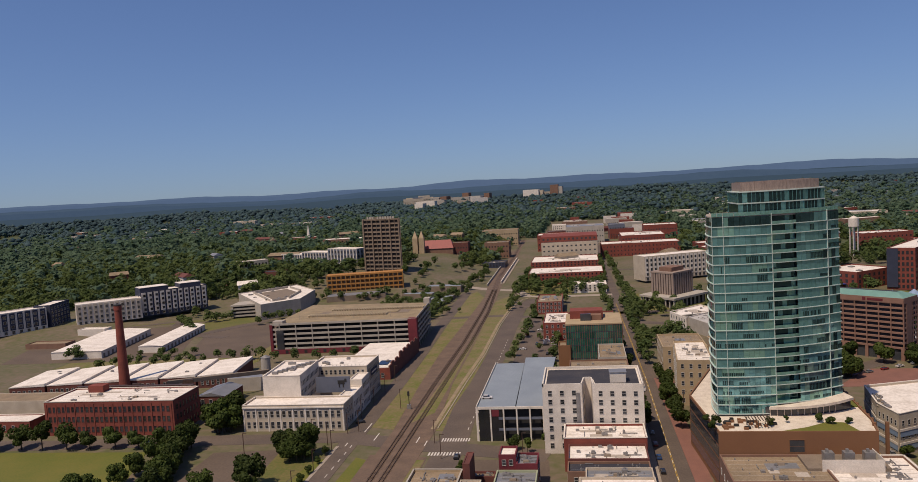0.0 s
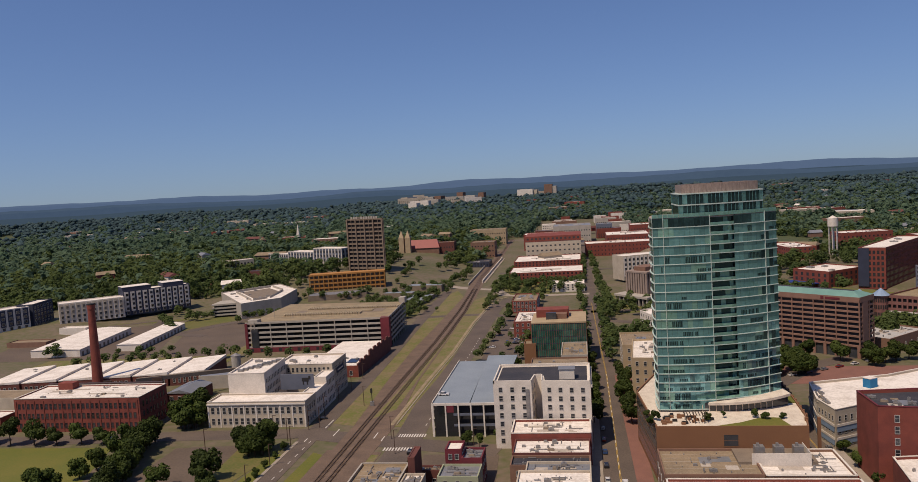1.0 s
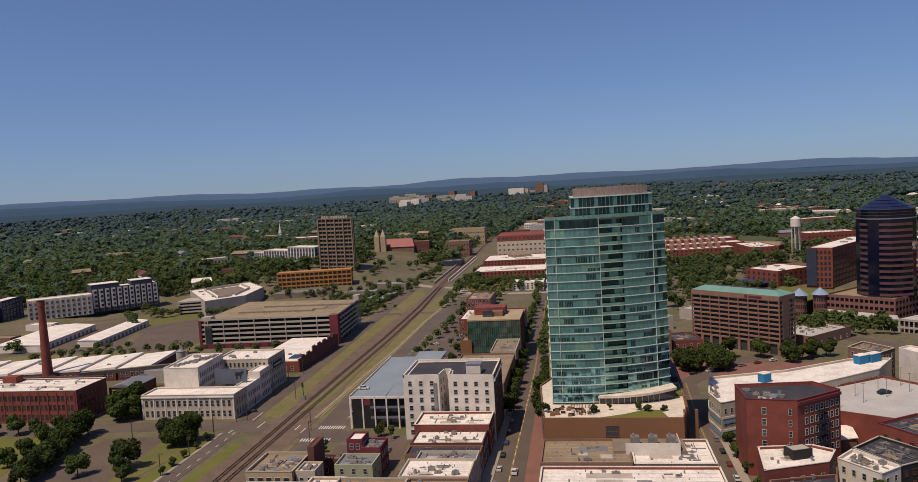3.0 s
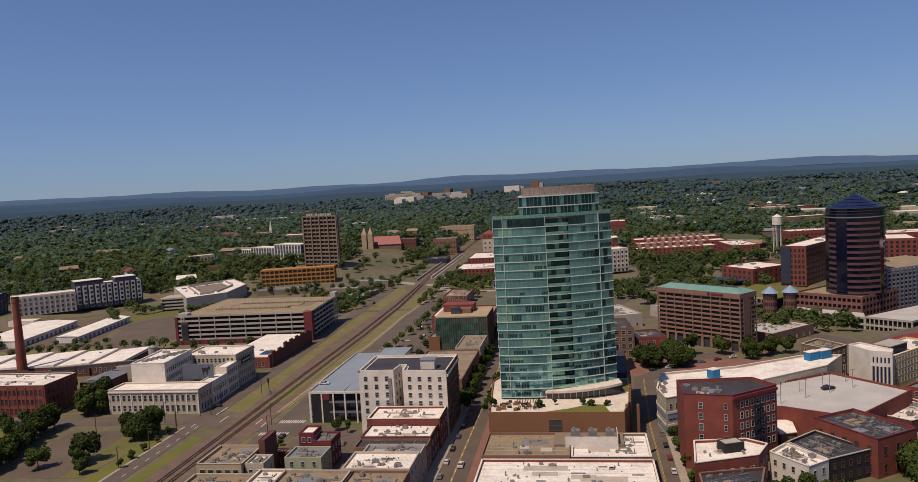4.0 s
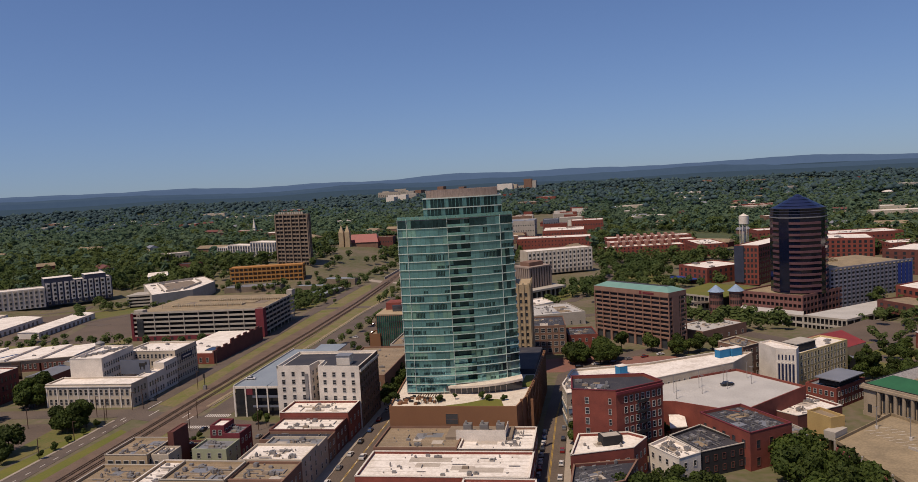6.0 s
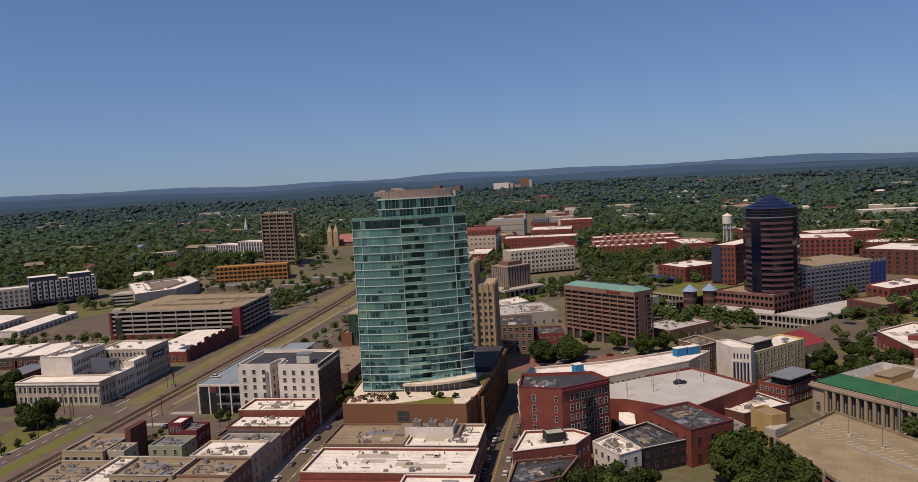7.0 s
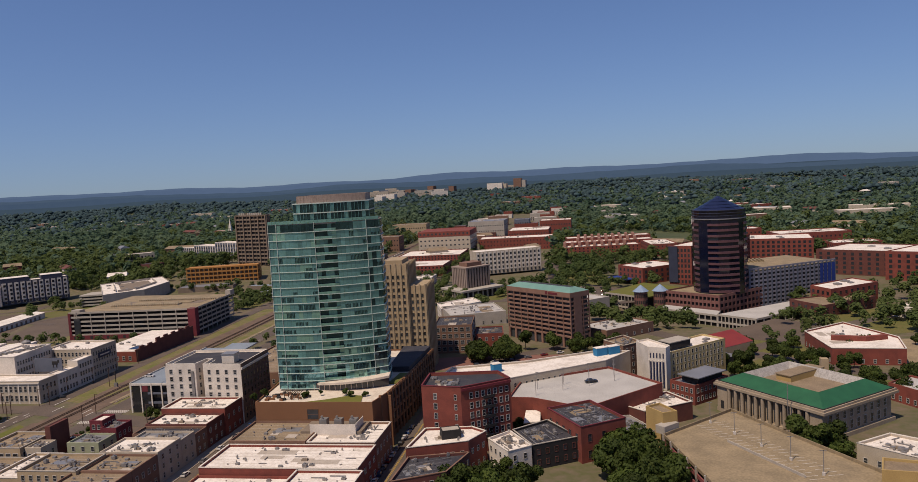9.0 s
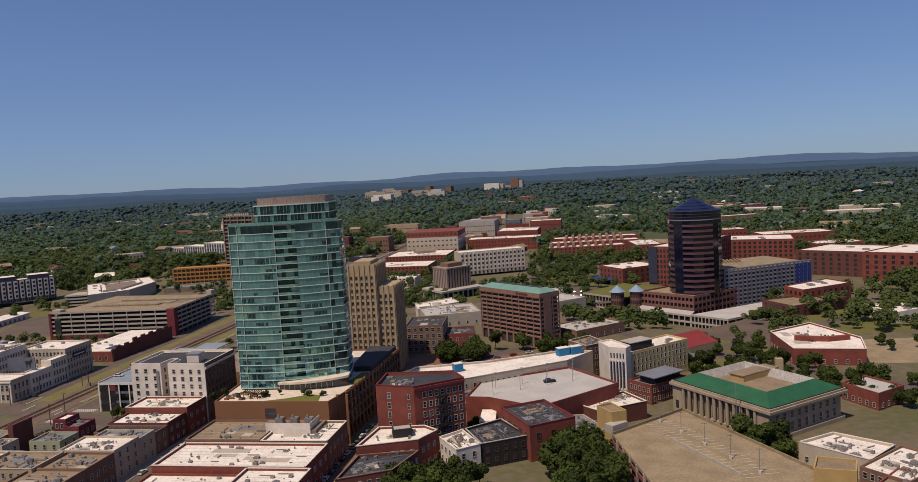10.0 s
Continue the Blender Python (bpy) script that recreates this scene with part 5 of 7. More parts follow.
shop("green_house", "pale green house with a flat grey roof", rect(-26, 240, 0, 14, 11.6), 8.6, "palegreen", "greyroof", 3, 2, nu=1)
shop("stone_workshop", "tan stone workshop with a gravel roof and dark windows", rect(-17, 202.5, 0, 23, 16.8), 12.0, "tan", "tanroof", 7, 3, nu=6, seed=57, coping="concrete")
shop("stone_workshop", "low tan workshop with a white roof", rect(-29.4, 203, 0, 12.2, 24), 9.2, "tan", "membrane", 3, 2, nu=2, seed=58, coping="white")
shop("workshop", "tan workshop with a gravel terrace and parapet", rect(-54, 206, 0, 24.4, 21), 7.4, "tan", "tanroof", 6, 2, nu=5, seed=59, coping="concrete")
shop("workshop", "tan workshop with a raised gravel roof and wide windows", rect(-54, 228, 0, 17, 19), 10.6, "tan", "tanroof", 5, 2, nu=4, seed=64, coping="concrete", ww=2.0, wh=2.4)
shop("workshop", "small cream roof room with a white roof", rect(-36.6, 230, 0, 7, 9), 10.2, "cream", "membrane", 2, 2, nu=1, seed=65)
block("brick_stack_wall", "tall narrow dark brick end wall", rect(-36, 241, 0, 2.4, 11), 0, 14.8, "brick2", "brick2", 0.2)
shop("brick_shed", "low dark brick shed with a brown roof", rect(-36, 252.3, 0, 9, 5), 6.0, "brick2", "tanroof", 2, 1, nu=1, seed=66)


def green_office():
    poly = rect(-5.3, 430.5, 0, 31.2, 32)
    th = thing("green_glass_office", (10, 446, 0), "six-storey green glass curtain-wall office with a pale roof rim", "office building")
    part("core", Build().prism(inset(poly, 0.6), 0, 23.2), M["dark"], th)
    part("roof", Build().prism(inset(poly, -0.2), 23.2, 24.0), M["tan"], th)
    for e in (0, 1, 3):
        p, q, ln, _ = edge_of(poly, e)
        for f in range(6):
            for c in range(12):
                part("glass_pane", Build().edge(p, q, ln * c / 12 + 0.12, ln * (c + 1) / 12 - 0.12, -0.15, 0, 0.6 + f * 3.75, 3.9 + f * 3.75), M["greenglass"], th)
            part("spandrel", Build().edge(p, q, 0, ln, -0.3, -0.05, 3.9 + f * 3.75, 4.4 + f * 3.75), M["navy"], th)
        piers(th, poly, e, 24, 0.16, -0.1, 0.3, 0, 23.2, M["brickw"], "mullion")
    part("brick_penthouse", Build().box(-3, 446, 24, 16, 458, 28.5), M["brick"], th)
    part("brick_penthouse", Build().box(8, 440, 24, 15, 447, 27), M["brickw"], th)
    part("screen", Build().box(3, 439, 24, 9, 440, 28), M["glass"], th)


green_office()
shop("brown_annex", "blank brown brick stair tower", rect(-10, 429, 0, 6.8, 12), 12.2, "brown", "tanroof", 1, 1, edges=(), nu=0)
shop("brick_block", "red brick block with a flat roof behind trees", rect(-22, 500, 0, 16, 40), 12, "brick", "membrane", 4, 3, nu=2, seed=60)
shop("brick_block", "red brick block with a flat roof behind trees", rect(-5, 470, 0, 29, 40), 17, "brick", "tanroof", 6, 4, nu=3, seed=61)
shop("tan_lowrise", "brown low-rise with a gravel roof beside the main street", rect(-3, 330, 0, 29, 62), 12.6, "brickw", "tanroof", 6, 2, edges=(0,), nu=2, seed=62)
th = shop("glass_lowrise", "low concrete office with dark ribbon glass", rect(12, 395, 0, 14, 32), 13, "concrete", "tanroof", 3, 3, nu=1, seed=63)

# brick blocks beyond, along the railway
for x, y, w, d, h, wl, rf, lb in (
        (-50, 772, 75, 52, 7.5, "brick", "membrane", "long red brick warehouse with a white patched roof"),
        (-55, 892, 78, 66, 6.0, "brick", "membrane", "long red brick warehouse with a white patched roof"),
        (-4, 706, 30, 26, 3.6, "white", "membrane", "low white flat-roofed building"),
        (-32, 600, 20, 40, 6, "brick", "tanroof", "low red brick block with a flat roof"),
        (-118, 938, 28, 34, 2.5, "navy", "blackroof", "low dark-roofed station hall"),
        (-160, 1270, 60, 30, 22, "tan", "tanroof", "tan three-storey offices beside the railway"),
        (-60, 1130, 60, 40, 20, "brick", "membrane", "red brick mill block with a white roof"),
        (-20, 1230, 60, 60, 24, "concrete", "greyroof", "pale far office block"),
        (-190, 1040, 40, 20, 22, "brick2", "tanroof", "dark red brick block among trees"),
        (-130, 1060, 34, 30, 18, "brickw", "tanroof", "brown brick block among trees"),
        (60, 1100, 60, 70, 16, "brick", "membrane", "red brick warehouse with a white roof"),
        (50, 1300, 26, 30, 20, "screen", "greyroof", "far blue-clad block with a grey roof"),
        (100, 1210, 50, 40, 22, "brick", "membrane", "far red brick block")):
    shop("brick_block", lb, rect(x, y, 0, w, d), h + 4, wl, rf, max(6, int(w / 4)), 3, edges=(0, 1), nu=4, seed=int(x + y), ww=1.6)
th = shop("banded_warehouse", "large cream and red banded warehouse hotel", rect(-46, 970, 0, 70, 60), 26.0, "cream", "membrane", 13, 4, edges=(0, 1), nu=4, seed=70, ww=2.4)
part("red_storey", Build().box(-46.2, 969.8, 26.2, 24.2, 1030, 33), M["brick"], th)
windows(th, rect(-46.25, 969.75, 0, 70.4, 60), 0, 28.5, 1, 13, 2.4, 2.4, 3, 0.8)

# ---------------------------------------------------------------- east of the main street, north of the tower
def deco_tower():
    th = thing("deco_tower", (92, 380, 0), "slender tan limestone art-deco tower with vertical piers", "office tower")
    main = rect(69.5, 371, 2, 15.5, 24)
    part("wall", Build().prism(main, 0, 60), M["tan"], th)
    part("roof", Build().prism(inset(main, 0.6), 60, 60.1), M["tanroof"], th)
    side = [(85.0, 373), (94.5, 373.3), (94.0, 396), (84.4, 396)]
    part("setback_wing", Build().prism(side, 0, 48), M["tan"], th)
    for poly, z1, n, e in ((main, 60, 5, 0), (main, 60, 7, 1), (side, 48, 3, 0), (side, 48, 6, 1)):
        piers(th, poly, e, n, 0.9, 0, 0.45, 0, z1 + 0.8, M["tan"], "pier")
        p, q, ln, _ = edge_of(poly, e)
        windows(th, poly, e, 3.2, int((z1 - 5) / 3.5), n, 1.2, 1.9, 3.5, 0.6, frm="tan", bars=0)
    part("crown", Build().prism(inset(main, 3), 60, 62), M["tan"], th)


deco_tower()

th = shop("corner_offices", "tan brick corner offices with dark square windows", rect(88, 417, 5, 23, 30), 17.0, "brickw", "blackroof", 6, 4, edges=(0, 1), nu=2, seed=71, ww=2.2, wh=2.2)
shop("brick_arcade", "red brick arcade building with a black roof", rect(112, 424, 8, 17, 22), 10, "brick", "blackroof", 4, 2, edges=(0, 1), nu=1, seed=72)
shop("stone_lowrise", "cream stone low-rise with arched ground floor", rect(76, 405, 4, 12, 40), 12, "tan", "membrane", 2, 3, edges=(0, 1), nu=1, seed=73)
shop("bank_building", "cream stone building with rounded windows", [(46, 352), (62, 350), (64, 392), (49, 392)], 21, "tan", "membrane", 4, 5, edges=(0, 3), nu=2, seed=74)
shop("bank_wing", "cream stone wing with a flat gravel roof", [(44, 393), (66, 393), (66, 425), (44, 425)], 18, "tan", "tanroof", 4, 4, edges=(0, 3), nu=1, seed=75)
shop("white_lowrise", "white-painted two-storey building with white roof", [(64, 545), (72, 520), (98, 548), (88, 570)], 9, "white", "membrane", 6, 2, edges=(0, 3), nu=3, seed=76)
shop("grey_hall", "broad grey flat-roofed hall", rect(84, 492, 20, 40, 40), 9, "concrete", "greydeck", 6, 1, edges=(0,), nu=6, seed=77)

def civic_block():
    th = thing("fluted_civic_building", (80, 632, 0), "square concrete civic building with tall fluted fins on a podium", "office building")
    podm = [(51, 632), (74, 605), (104, 636), (80, 664)]
    part("podium_roof", Build().prism(inset(podm, -1), 6.6, 8.2), M["concrete"], th)
    part("podium_glass", Build().prism(inset(podm, 1.5), 0, 6.6), M["dark"], th)
    for e in (0, 1, 3):
        piers(th, podm, e, 8, 0.9, -1.2, 0.2, 0, 6.6, M["concrete"], "column")
    top = [(60, 636), (75.5, 620), (93, 640), (77, 657)]
    part("core", Build().prism(inset(top, 0.8), 8.2, 25), M["dark"], th)
    for e in (0, 1, 3):
        piers(th, top, e, 8, 1.7, -0.8, 0.2, 8.2, 25, M["finstone"], "fin")
    part("cornice", Build().prism(inset(top, -0.4), 25, 26.2), M["finstone"], th)
    part("plant_room", Build().prism(inset(top, 5), 26.2, 29.5), M["brickw"], th)


M["finstone"] = material("brown_grey_precast", (0.36, 0.29, 0.25), (0.28, 0.225, 0.19), scale=0.2)
civic_block()

flats(64, 752, 25, 72, 22, 24, "cream", "white", 16, 5, "cream and white five-storey flats with bay panels", 2)
th = shop("long_warehouse", "long red brick warehouse with a pale striped roof", rect(30, 1010, 2, 100, 40), 17, "brick", "membrane", 22, 3, edges=(0, 1), nu=6, seed=80)
for k, (x, y, w, d, h) in enumerate(((140, 900, 100, 26, 12), (150, 950, 110, 26, 13), (150, 1000, 110, 26, 14), (250, 880, 30, 60, 14), (330, 960, 60, 30, 20), (390, 880, 80, 40, 20), (430, 820, 50, 30, 14))):
    shop("brick_warehouse", "long red brick tobacco warehouse with a sawtooth white roof", rect(x, y, 8, w, d), h, "brick", "membrane", int(w / 5), 3, edges=(0, 1, 3), nu=8, seed=90 + k, ww=1.6)

def brown_hotel():
    a, b_, c = (128, 462), (169.5, 424), (180.5, 435)
    d = (a[0] + c[0] - b_[0], a[1] + c[1] - b_[1])
    poly = [a, b_, c, d]
    th = thing("brown_brick_hotel", (157, 446, 0), "nine-storey brown brick hotel with ribbon windows and verdigris mansard", "hotel")
    part("core", Build().prism(inset(poly, 0.9), 0, 31), M["glass"], th)
    for e, n in ((0, 9), (1, 3), (3, 3)):
        bands(th, poly, e, [6.2 + 2.65 * k for k in range(10)], 0.95, -0.9, 0.0, M["hotelbrick"], "spandrel")
        p, q, ln, _ = edge_of(poly, e)
        piers(th, poly, e, n, 0.5, -0.6, 0.1, 6, 32, M["hotelbrick"], "pier")
        piers(th, poly, e, max(2, n), 1.6, -0.6, 0.1, 0, 6.2, M["hotelbrick"], "base_pier")
        part("top_band", Build().edge(p, q, 0, ln, -0.9, 0.15, 30.4, 33.2), M["hotelbrick"], th)
    p, q, ln, _ = edge_of(poly, 1)
    part("end_wall", Build().edge(p, q, 3, 9, -0.9, 0.12, 6, 32), M["hotelbrick"], th)
    ins = inset(poly, 5.5)
    part("mansard", Build().solid([(*v, 33.2) for v in poly], [(*v, 35.6) for v in ins]), M["verdigris"], th)
    part("roof_well", Build().prism(inset(poly, 6.0), 35.6, 35.7), M["blackroof"], th)
    p, q, ln, _ = edge_of(poly, 0)
    part("sign_bar", Build().edge(p, q, 38, 46, 0.15, 0.3, 31.2, 32.4), M["maroon"], th, "plain red sign bar")
    part("sign_mark", Build().edge(p, q, 35.5, 37.2, 0.15, 0.3, 31.0, 32.8), M["maroon"], th)


M["hotelbrick"] = material("brown_pink_brick", (0.32, 0.19, 0.145), (0.24, 0.14, 0.105), scale=0.25, fine=6)
brown_hotel()
shop("hotel_ballroom", "low brown hall with a verdigris glazed roof", rect(190, 440, 42, 40, 26), 7, "brickw", "greydeck", 6, 1, edges=(0,), nu=3, seed=100)
shop("conference_hall", "low grey hall with a pale roof", rect(150, 520, 42, 60, 30), 8, "concrete", "greydeck", 6, 1, edges=(0,), nu=6, seed=101)

def octagon_tower():
    cx, cy, r = 271, 521, 18.2
    th = thing("octagonal_office_tower", (cx, cy, 0), "octagonal rose granite tower with dark blue glass and pyramid roof", "office tower")
    podp = [(233, 522), (266, 494), (309, 534), (276, 562)]
    part("podium_core", Build().prism(inset(podp, 1.0), 0, 16), M["dark"], th)
    for e in (0, 1, 3):
        bands(th, podp, e, [3 + 4.2 * k for k in range(4)], 1.9, -0.6, 0, M["rose"], "podium_spandrel")
        piers(th, podp, e, 14, 0.9, -0.6, 0.1, 0, 16.6, M["rose"], "podium_pier")
    part("podium_roof", Build().prism(inset(podp, 0.7), 16, 16.5), M["tandeck"], th)
    o8 = [(cx + r * math.cos(radians(12 + 22.5 * k)) * (1.0 if k % 2 else 0.97), cy + r * math.sin(radians(12 + 22.5 * k)) * (1.0 if k % 2 else 0.97)) for k in range(16)]
    part("glass_body", Build().prism(inset(o8, 0.5), 16, 69), M["blueglass"], th)
    for f in range(13):
        z = 17.5 + f * 3.75
        for e in list(range(8, 16)) + [0]:
            if e % 4 == 1:
                continue
            p, q, ln, _ = edge_of(o8, e)
            part("granite_band", Build().edge(p, q, 0, ln, -0.4, 0.1, z, z + 1.5), M["rosedark"], th)
    for f in range(4):
        part("glass_crown_band", Build().prism(inset(o8, 0.35), 67.2 + f * 1.8, 67.5 + f * 1.8), M["navy"], th)
    part("crown_glass", Build().prism(inset(o8, 1.0), 69, 72.5), M["blueglass"], th)
    part("eave", Build().prism(inset(o8, 0.2), 66.6, 67.2), M["metal"], th)
    o9 = inset(o8, 1.0)
    for lvl in range(5):
        t0, t1 = lvl / 5, (lvl + 1) / 5 - 0.03
        lo = [(cx + (x - cx) * (1 - t0), cy + (y - cy) * (1 - t0), 72.5 + 9.5 * t0) for x, y in o9]
        hi = [(cx + (x - cx) * (1 - t1), cy + (y - cy) * (1 - t1), 72.5 + 9.5 * t1) for x, y in o9]
        part("pyramid_tier", Build().solid(lo, hi), M["pyramid"], th)
    th2 = thing("podium_garage", (290, 510, 0), "low white-banded parking podium with a flat grey deck", "garage")
    dk = [(262, 478), (282, 460), (335, 505), (320, 522)]
    for poly, zz in (([(229, 508), (262, 478), (266, 492), (234, 520)], 7.5), (dk, 8.0)):
        # near-black filling stands in for shade under the deck
        part("interior", Build().prism(inset(poly, 1.0), 0, zz - 0.6), M["dark"], th2)
        part("deck", Build().prism(poly, zz - 0.6, zz), M["greydeck"], th2)
        for e in (0, 1):
            bands(th2, poly, e, [2.4, zz - 1.0], 1.2, -0.3, 0.2, M["concrete"], "spandrel")
            piers(th2, poly, e, 10, 0.7, -0.3, 0.1, 0, zz, M["concrete"], "column")


M["rosedark"] = material("dark_rose_granite", (0.15, 0.072, 0.082), (0.105, 0.052, 0.062), scale=0.25, rough=0.5)
M["pyramid"] = material("blue_metal_pyramid", (0.03, 0.045, 0.14), (0.02, 0.032, 0.10), scale=0.3, rough=0.35, metal=0.4)
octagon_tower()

# two small blue-roofed turrets and their green deck
for x, y in ((218.5, 571), (233, 572)):
    th = thing("turret", (x, y, -9.1), "round rose brick turret with a pale blue cone roof", "turret", "turrets")
    part("drum", Build().prism([(x + a * 5.0, y + b_ * 5.0) for a, b_ in ring[::2]], -9.1, 9.5), M["rose"], th)
    for k in range(10):
        a = -2.9 + k * 0.3
        for z in (-5, 0.2, 5.0):
            px, py = x + 5.02 * math.cos(a), y + 5.02 * math.sin(a)
            part("slot_window", Build().prism(rect(px, py, math.degrees(a) + 90, 0.9, 0.3), z, z + 2.6), M["dark"], th)
    part("cone", Build().solid([(x + a * 6.2, y + b_ * 6.2, 9.5) for a, b_ in ring[::2]], [(x + a * .2, y + b_ * .2, 14.4) for a, b_ in ring[::2]]), M["coneblue"], th)
th = thing("green_deck", (224, 610, -9), "low garage with a grass roof and white bands", "garage")
gp = [(192, 604), (222, 573), (258, 614), (226, 652)]
# shade below the grass roof painted as a near-black block
part("interior", Build().prism(inset(gp, 0.8), -9.2, 3), M["dark"], th)
part("grass_roof", Build().prism(gp, 3, 4), M["lawn"], th)
bands(th, gp, 0, [-6.4, -2.0, 3.0], 1.3, -0.3, 0.15, M["concrete"], "spandrel")
piers(th, gp, 0, 12, 0.6, -0.3, 0.1, -9.2, 3, M["concrete"], "column")

# tower and podium garage, in the hollow, scaled 1.086 to fit the camera's view
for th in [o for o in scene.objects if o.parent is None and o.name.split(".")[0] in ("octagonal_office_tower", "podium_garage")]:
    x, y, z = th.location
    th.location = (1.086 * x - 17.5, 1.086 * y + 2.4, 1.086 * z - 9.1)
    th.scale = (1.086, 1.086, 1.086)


# brick blocks round the tower
def grid_block(name, label, poly, h, wall, cols, rows, edges=(0, 1, 3), z0=0, glass="glass", roof="membrane"):
    th = thing(name, (*Vector(poly[0]).lerp(Vector(poly[2]), 0.5), z0), label, "office building")
    shell(th, poly, z0, z0 + h, M[wall], M[roof], 0.8)
    units(th, poly, z0 + h - 0.8, 3, int(poly[0][0]), (3, 7))
    dz = (h - 2) / rows
    for e in edges:
        n = max(2, int(cols * edge_of(poly, e)[2] / edge_of(poly, edges[0])[2]))
        windows(th, poly, e, z0 + 1.2, rows, n, round(min(2.4, edge_of(poly, e)[2] / n * 0.55), 1), dz * 0.62, dz, 0.8, glass=glass, frm=wall, bars=0)
    return th


th = grid_block("brick_office", "red brick seven-storey office with square windows and navy glass corner", [(249, 664), (267, 655), (332, 742), (312, 752)], 34, "brick", 6, 7, (0, 1))
part("navy_corner", Build().edge((249, 664), (267, 655), 0, 8, 0.02, 0.8, 2, 33.4), M["navy"], th)
grid_block("brick_office", "long red brick office with square windows", [(318, 770), (392, 752), (400, 800), (326, 815)], 27, "brick", 16, 6, (0, 1))
grid_block("brick_school", "red brick two-storey building with a blue entrance canopy", [(206, 695), (226, 664), (262, 690), (240, 720)], 15, "brick", 6, 3, (0, 1, 3))
part("canopy", Build().prism([(196, 690), (212, 668), (222, 673), (206, 697)], 4.0, 4.6), M["bluep"], thing("blue_canopy", (209, 680, 0), "bright blue flat canopy beside the brick building", "canopy"))
grid_block("brick_block", "red brick block with a white roof", [(335, 548), (343, 528), (382, 555), (372, 578)], 14, "brick", 4, 3, (0, 1, 3))
grid_block("brick_block", "dark red brick low-rise with a gravel roof", [(316, 528), (330, 500), (372, 530), (362, 548)], 8, "brick2", 5, 2, (0, 1), roof="tanroof")
grid_block("brick_flats", "red brick and concrete flats with balconies", [(420, 650), (470, 620), (520, 670), (470, 700)], 24, "brick", 9, 5, (0, 1, 3))
grid_block("brick_flats", "red brick flats behind the garage", [(380, 700), (430, 665), (470, 705), (420, 740)], 22, "brick2", 9, 5, (0, 3))
grid_block("white_depot", "low white building with a flat roof", [(372, 500), (384, 476), (420, 500), (408, 522)], 7, "white", 5, 1, (0, 1, 3))
grid_block("lodge", "low white box building with a flat roof", [(150, 610), (178, 600), (182, 616), (154, 626)], 7, "cream", 4, 1, (0, 1))
grid_block("brick_block", "far red brick block with a white roof", [(560, 640), (620, 620), (630, 660), (570, 680)], 14, "brick", 9, 3, (0, 3))
th = thing("blue_garage", (340, 600, 0), "grey seven-level parking garage with a deep blue corner and tan roof", "garage")
poly = [(297, 566), (370, 610), (345, 660), (272, 612)]
# near-black body gives the levels their shade by colour
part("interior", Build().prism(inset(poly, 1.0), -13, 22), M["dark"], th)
part("deck", Build().prism(inset(poly, 0.5), 22, 22.6), M["tandeck"], th)
for e, n in ((0, 20), (3, 10)):
    bands(th, poly, e, [-10.9 + 3.1 * k for k in range(12)], 1.4, -0.4, 0, M["bluegrey"], "spandrel")
    piers(th, poly, e, n, 1.5, -0.4, 0.1, -13, 24, M["screen"], "pier")
p, q, ln, _ = edge_of(poly, 0)
for k in range(4):
    part("blue_panel", Build().edge(p, q, ln - 16 + k * 4, ln - 13 + k * 4, 0.1, 0.25, 6, 22), M["bluep"], th)
for k in range(12):
    part("roof_louvre", Build().box(285 + k * 3, 607 + k * 1.2, 22.6, 286.2 + k * 3, 622 + k * 1.2, 24.2), M["tandeck"], th)

# the long far end of the main street
fs = random.Random(61)
for k in range(30):
    y = 1080 + k * 24
    x = (fs.uniform(52, 110) if k % 2 else fs.uniform(-58, -8)) - 0.01 * (y - 1000)
    w, d, h = fs.uniform(18, 44), fs.uniform(14, 22), fs.uniform(8, 20)
    zz = float(height(x, y))
    wl = fs.choice(("brick", "brick", "brick2", "brickw", "white", "concrete"))
    fb = block("street_block", "far low brick block with a pale flat roof", rect(x, y, fs.uniform(-6, 8), w, d), zz - 2, zz + h, wl, fs.choice(("membrane", "membrane", "tanroof", "greyroof")), 0.6)
    windows(fb, rect(x, y, 0, w, d), 0, zz + 2, 2, max(3, int(w / 4)), 1.6, 2.0, 4.0, 1)

# roof monitors on the tobacco warehouses
for wh_ in [o for o in scene.objects if o.name.startswith("brick_warehouse") and o.parent is None]:
    o = wh_.matrix_world.translation
    for k in range(9):
        b = Build().box(o.x - 40 + k * 9, o.y - 9 + k * 1.2, o.z + 11.5, o.x - 36.5 + k * 9, o.y + 9 + k * 1.2, o.z + 16.2)
        if o.x < 260:
            part("roof_monitor", b, M["maroonroof"], wh_)

# water tower
th = thing("water_tower", (304, 907, 8), "white elevated water tank on slim legs", "water tower")
part("tank", Build().prism([(304 + a * 5.5, 907 + b_ * 5.5) for a, b_ in ring], 33, 42), M["white"], th)
part("lid", Build().solid([(304 + a * 5.7, 907 + b_ * 5.7, 42) for a, b_ in ring], [(304 + a * .3, 907 + b_ * .3, 45) for a, b_ in ring]), M["white"], th)
for k in range(6):
    x, y = 304 + 4.6 * math.cos(k * 1.047), 907 + 4.6 * math.sin(k * 1.047)
    part("leg", Build().box(x - .3, y - .3, 0, x + .3, y + .3, 33), M["white"], th)
part("riser", Build().box(303.4, 906.4, 0, 304.6, 907.6, 33), M["white"], th)


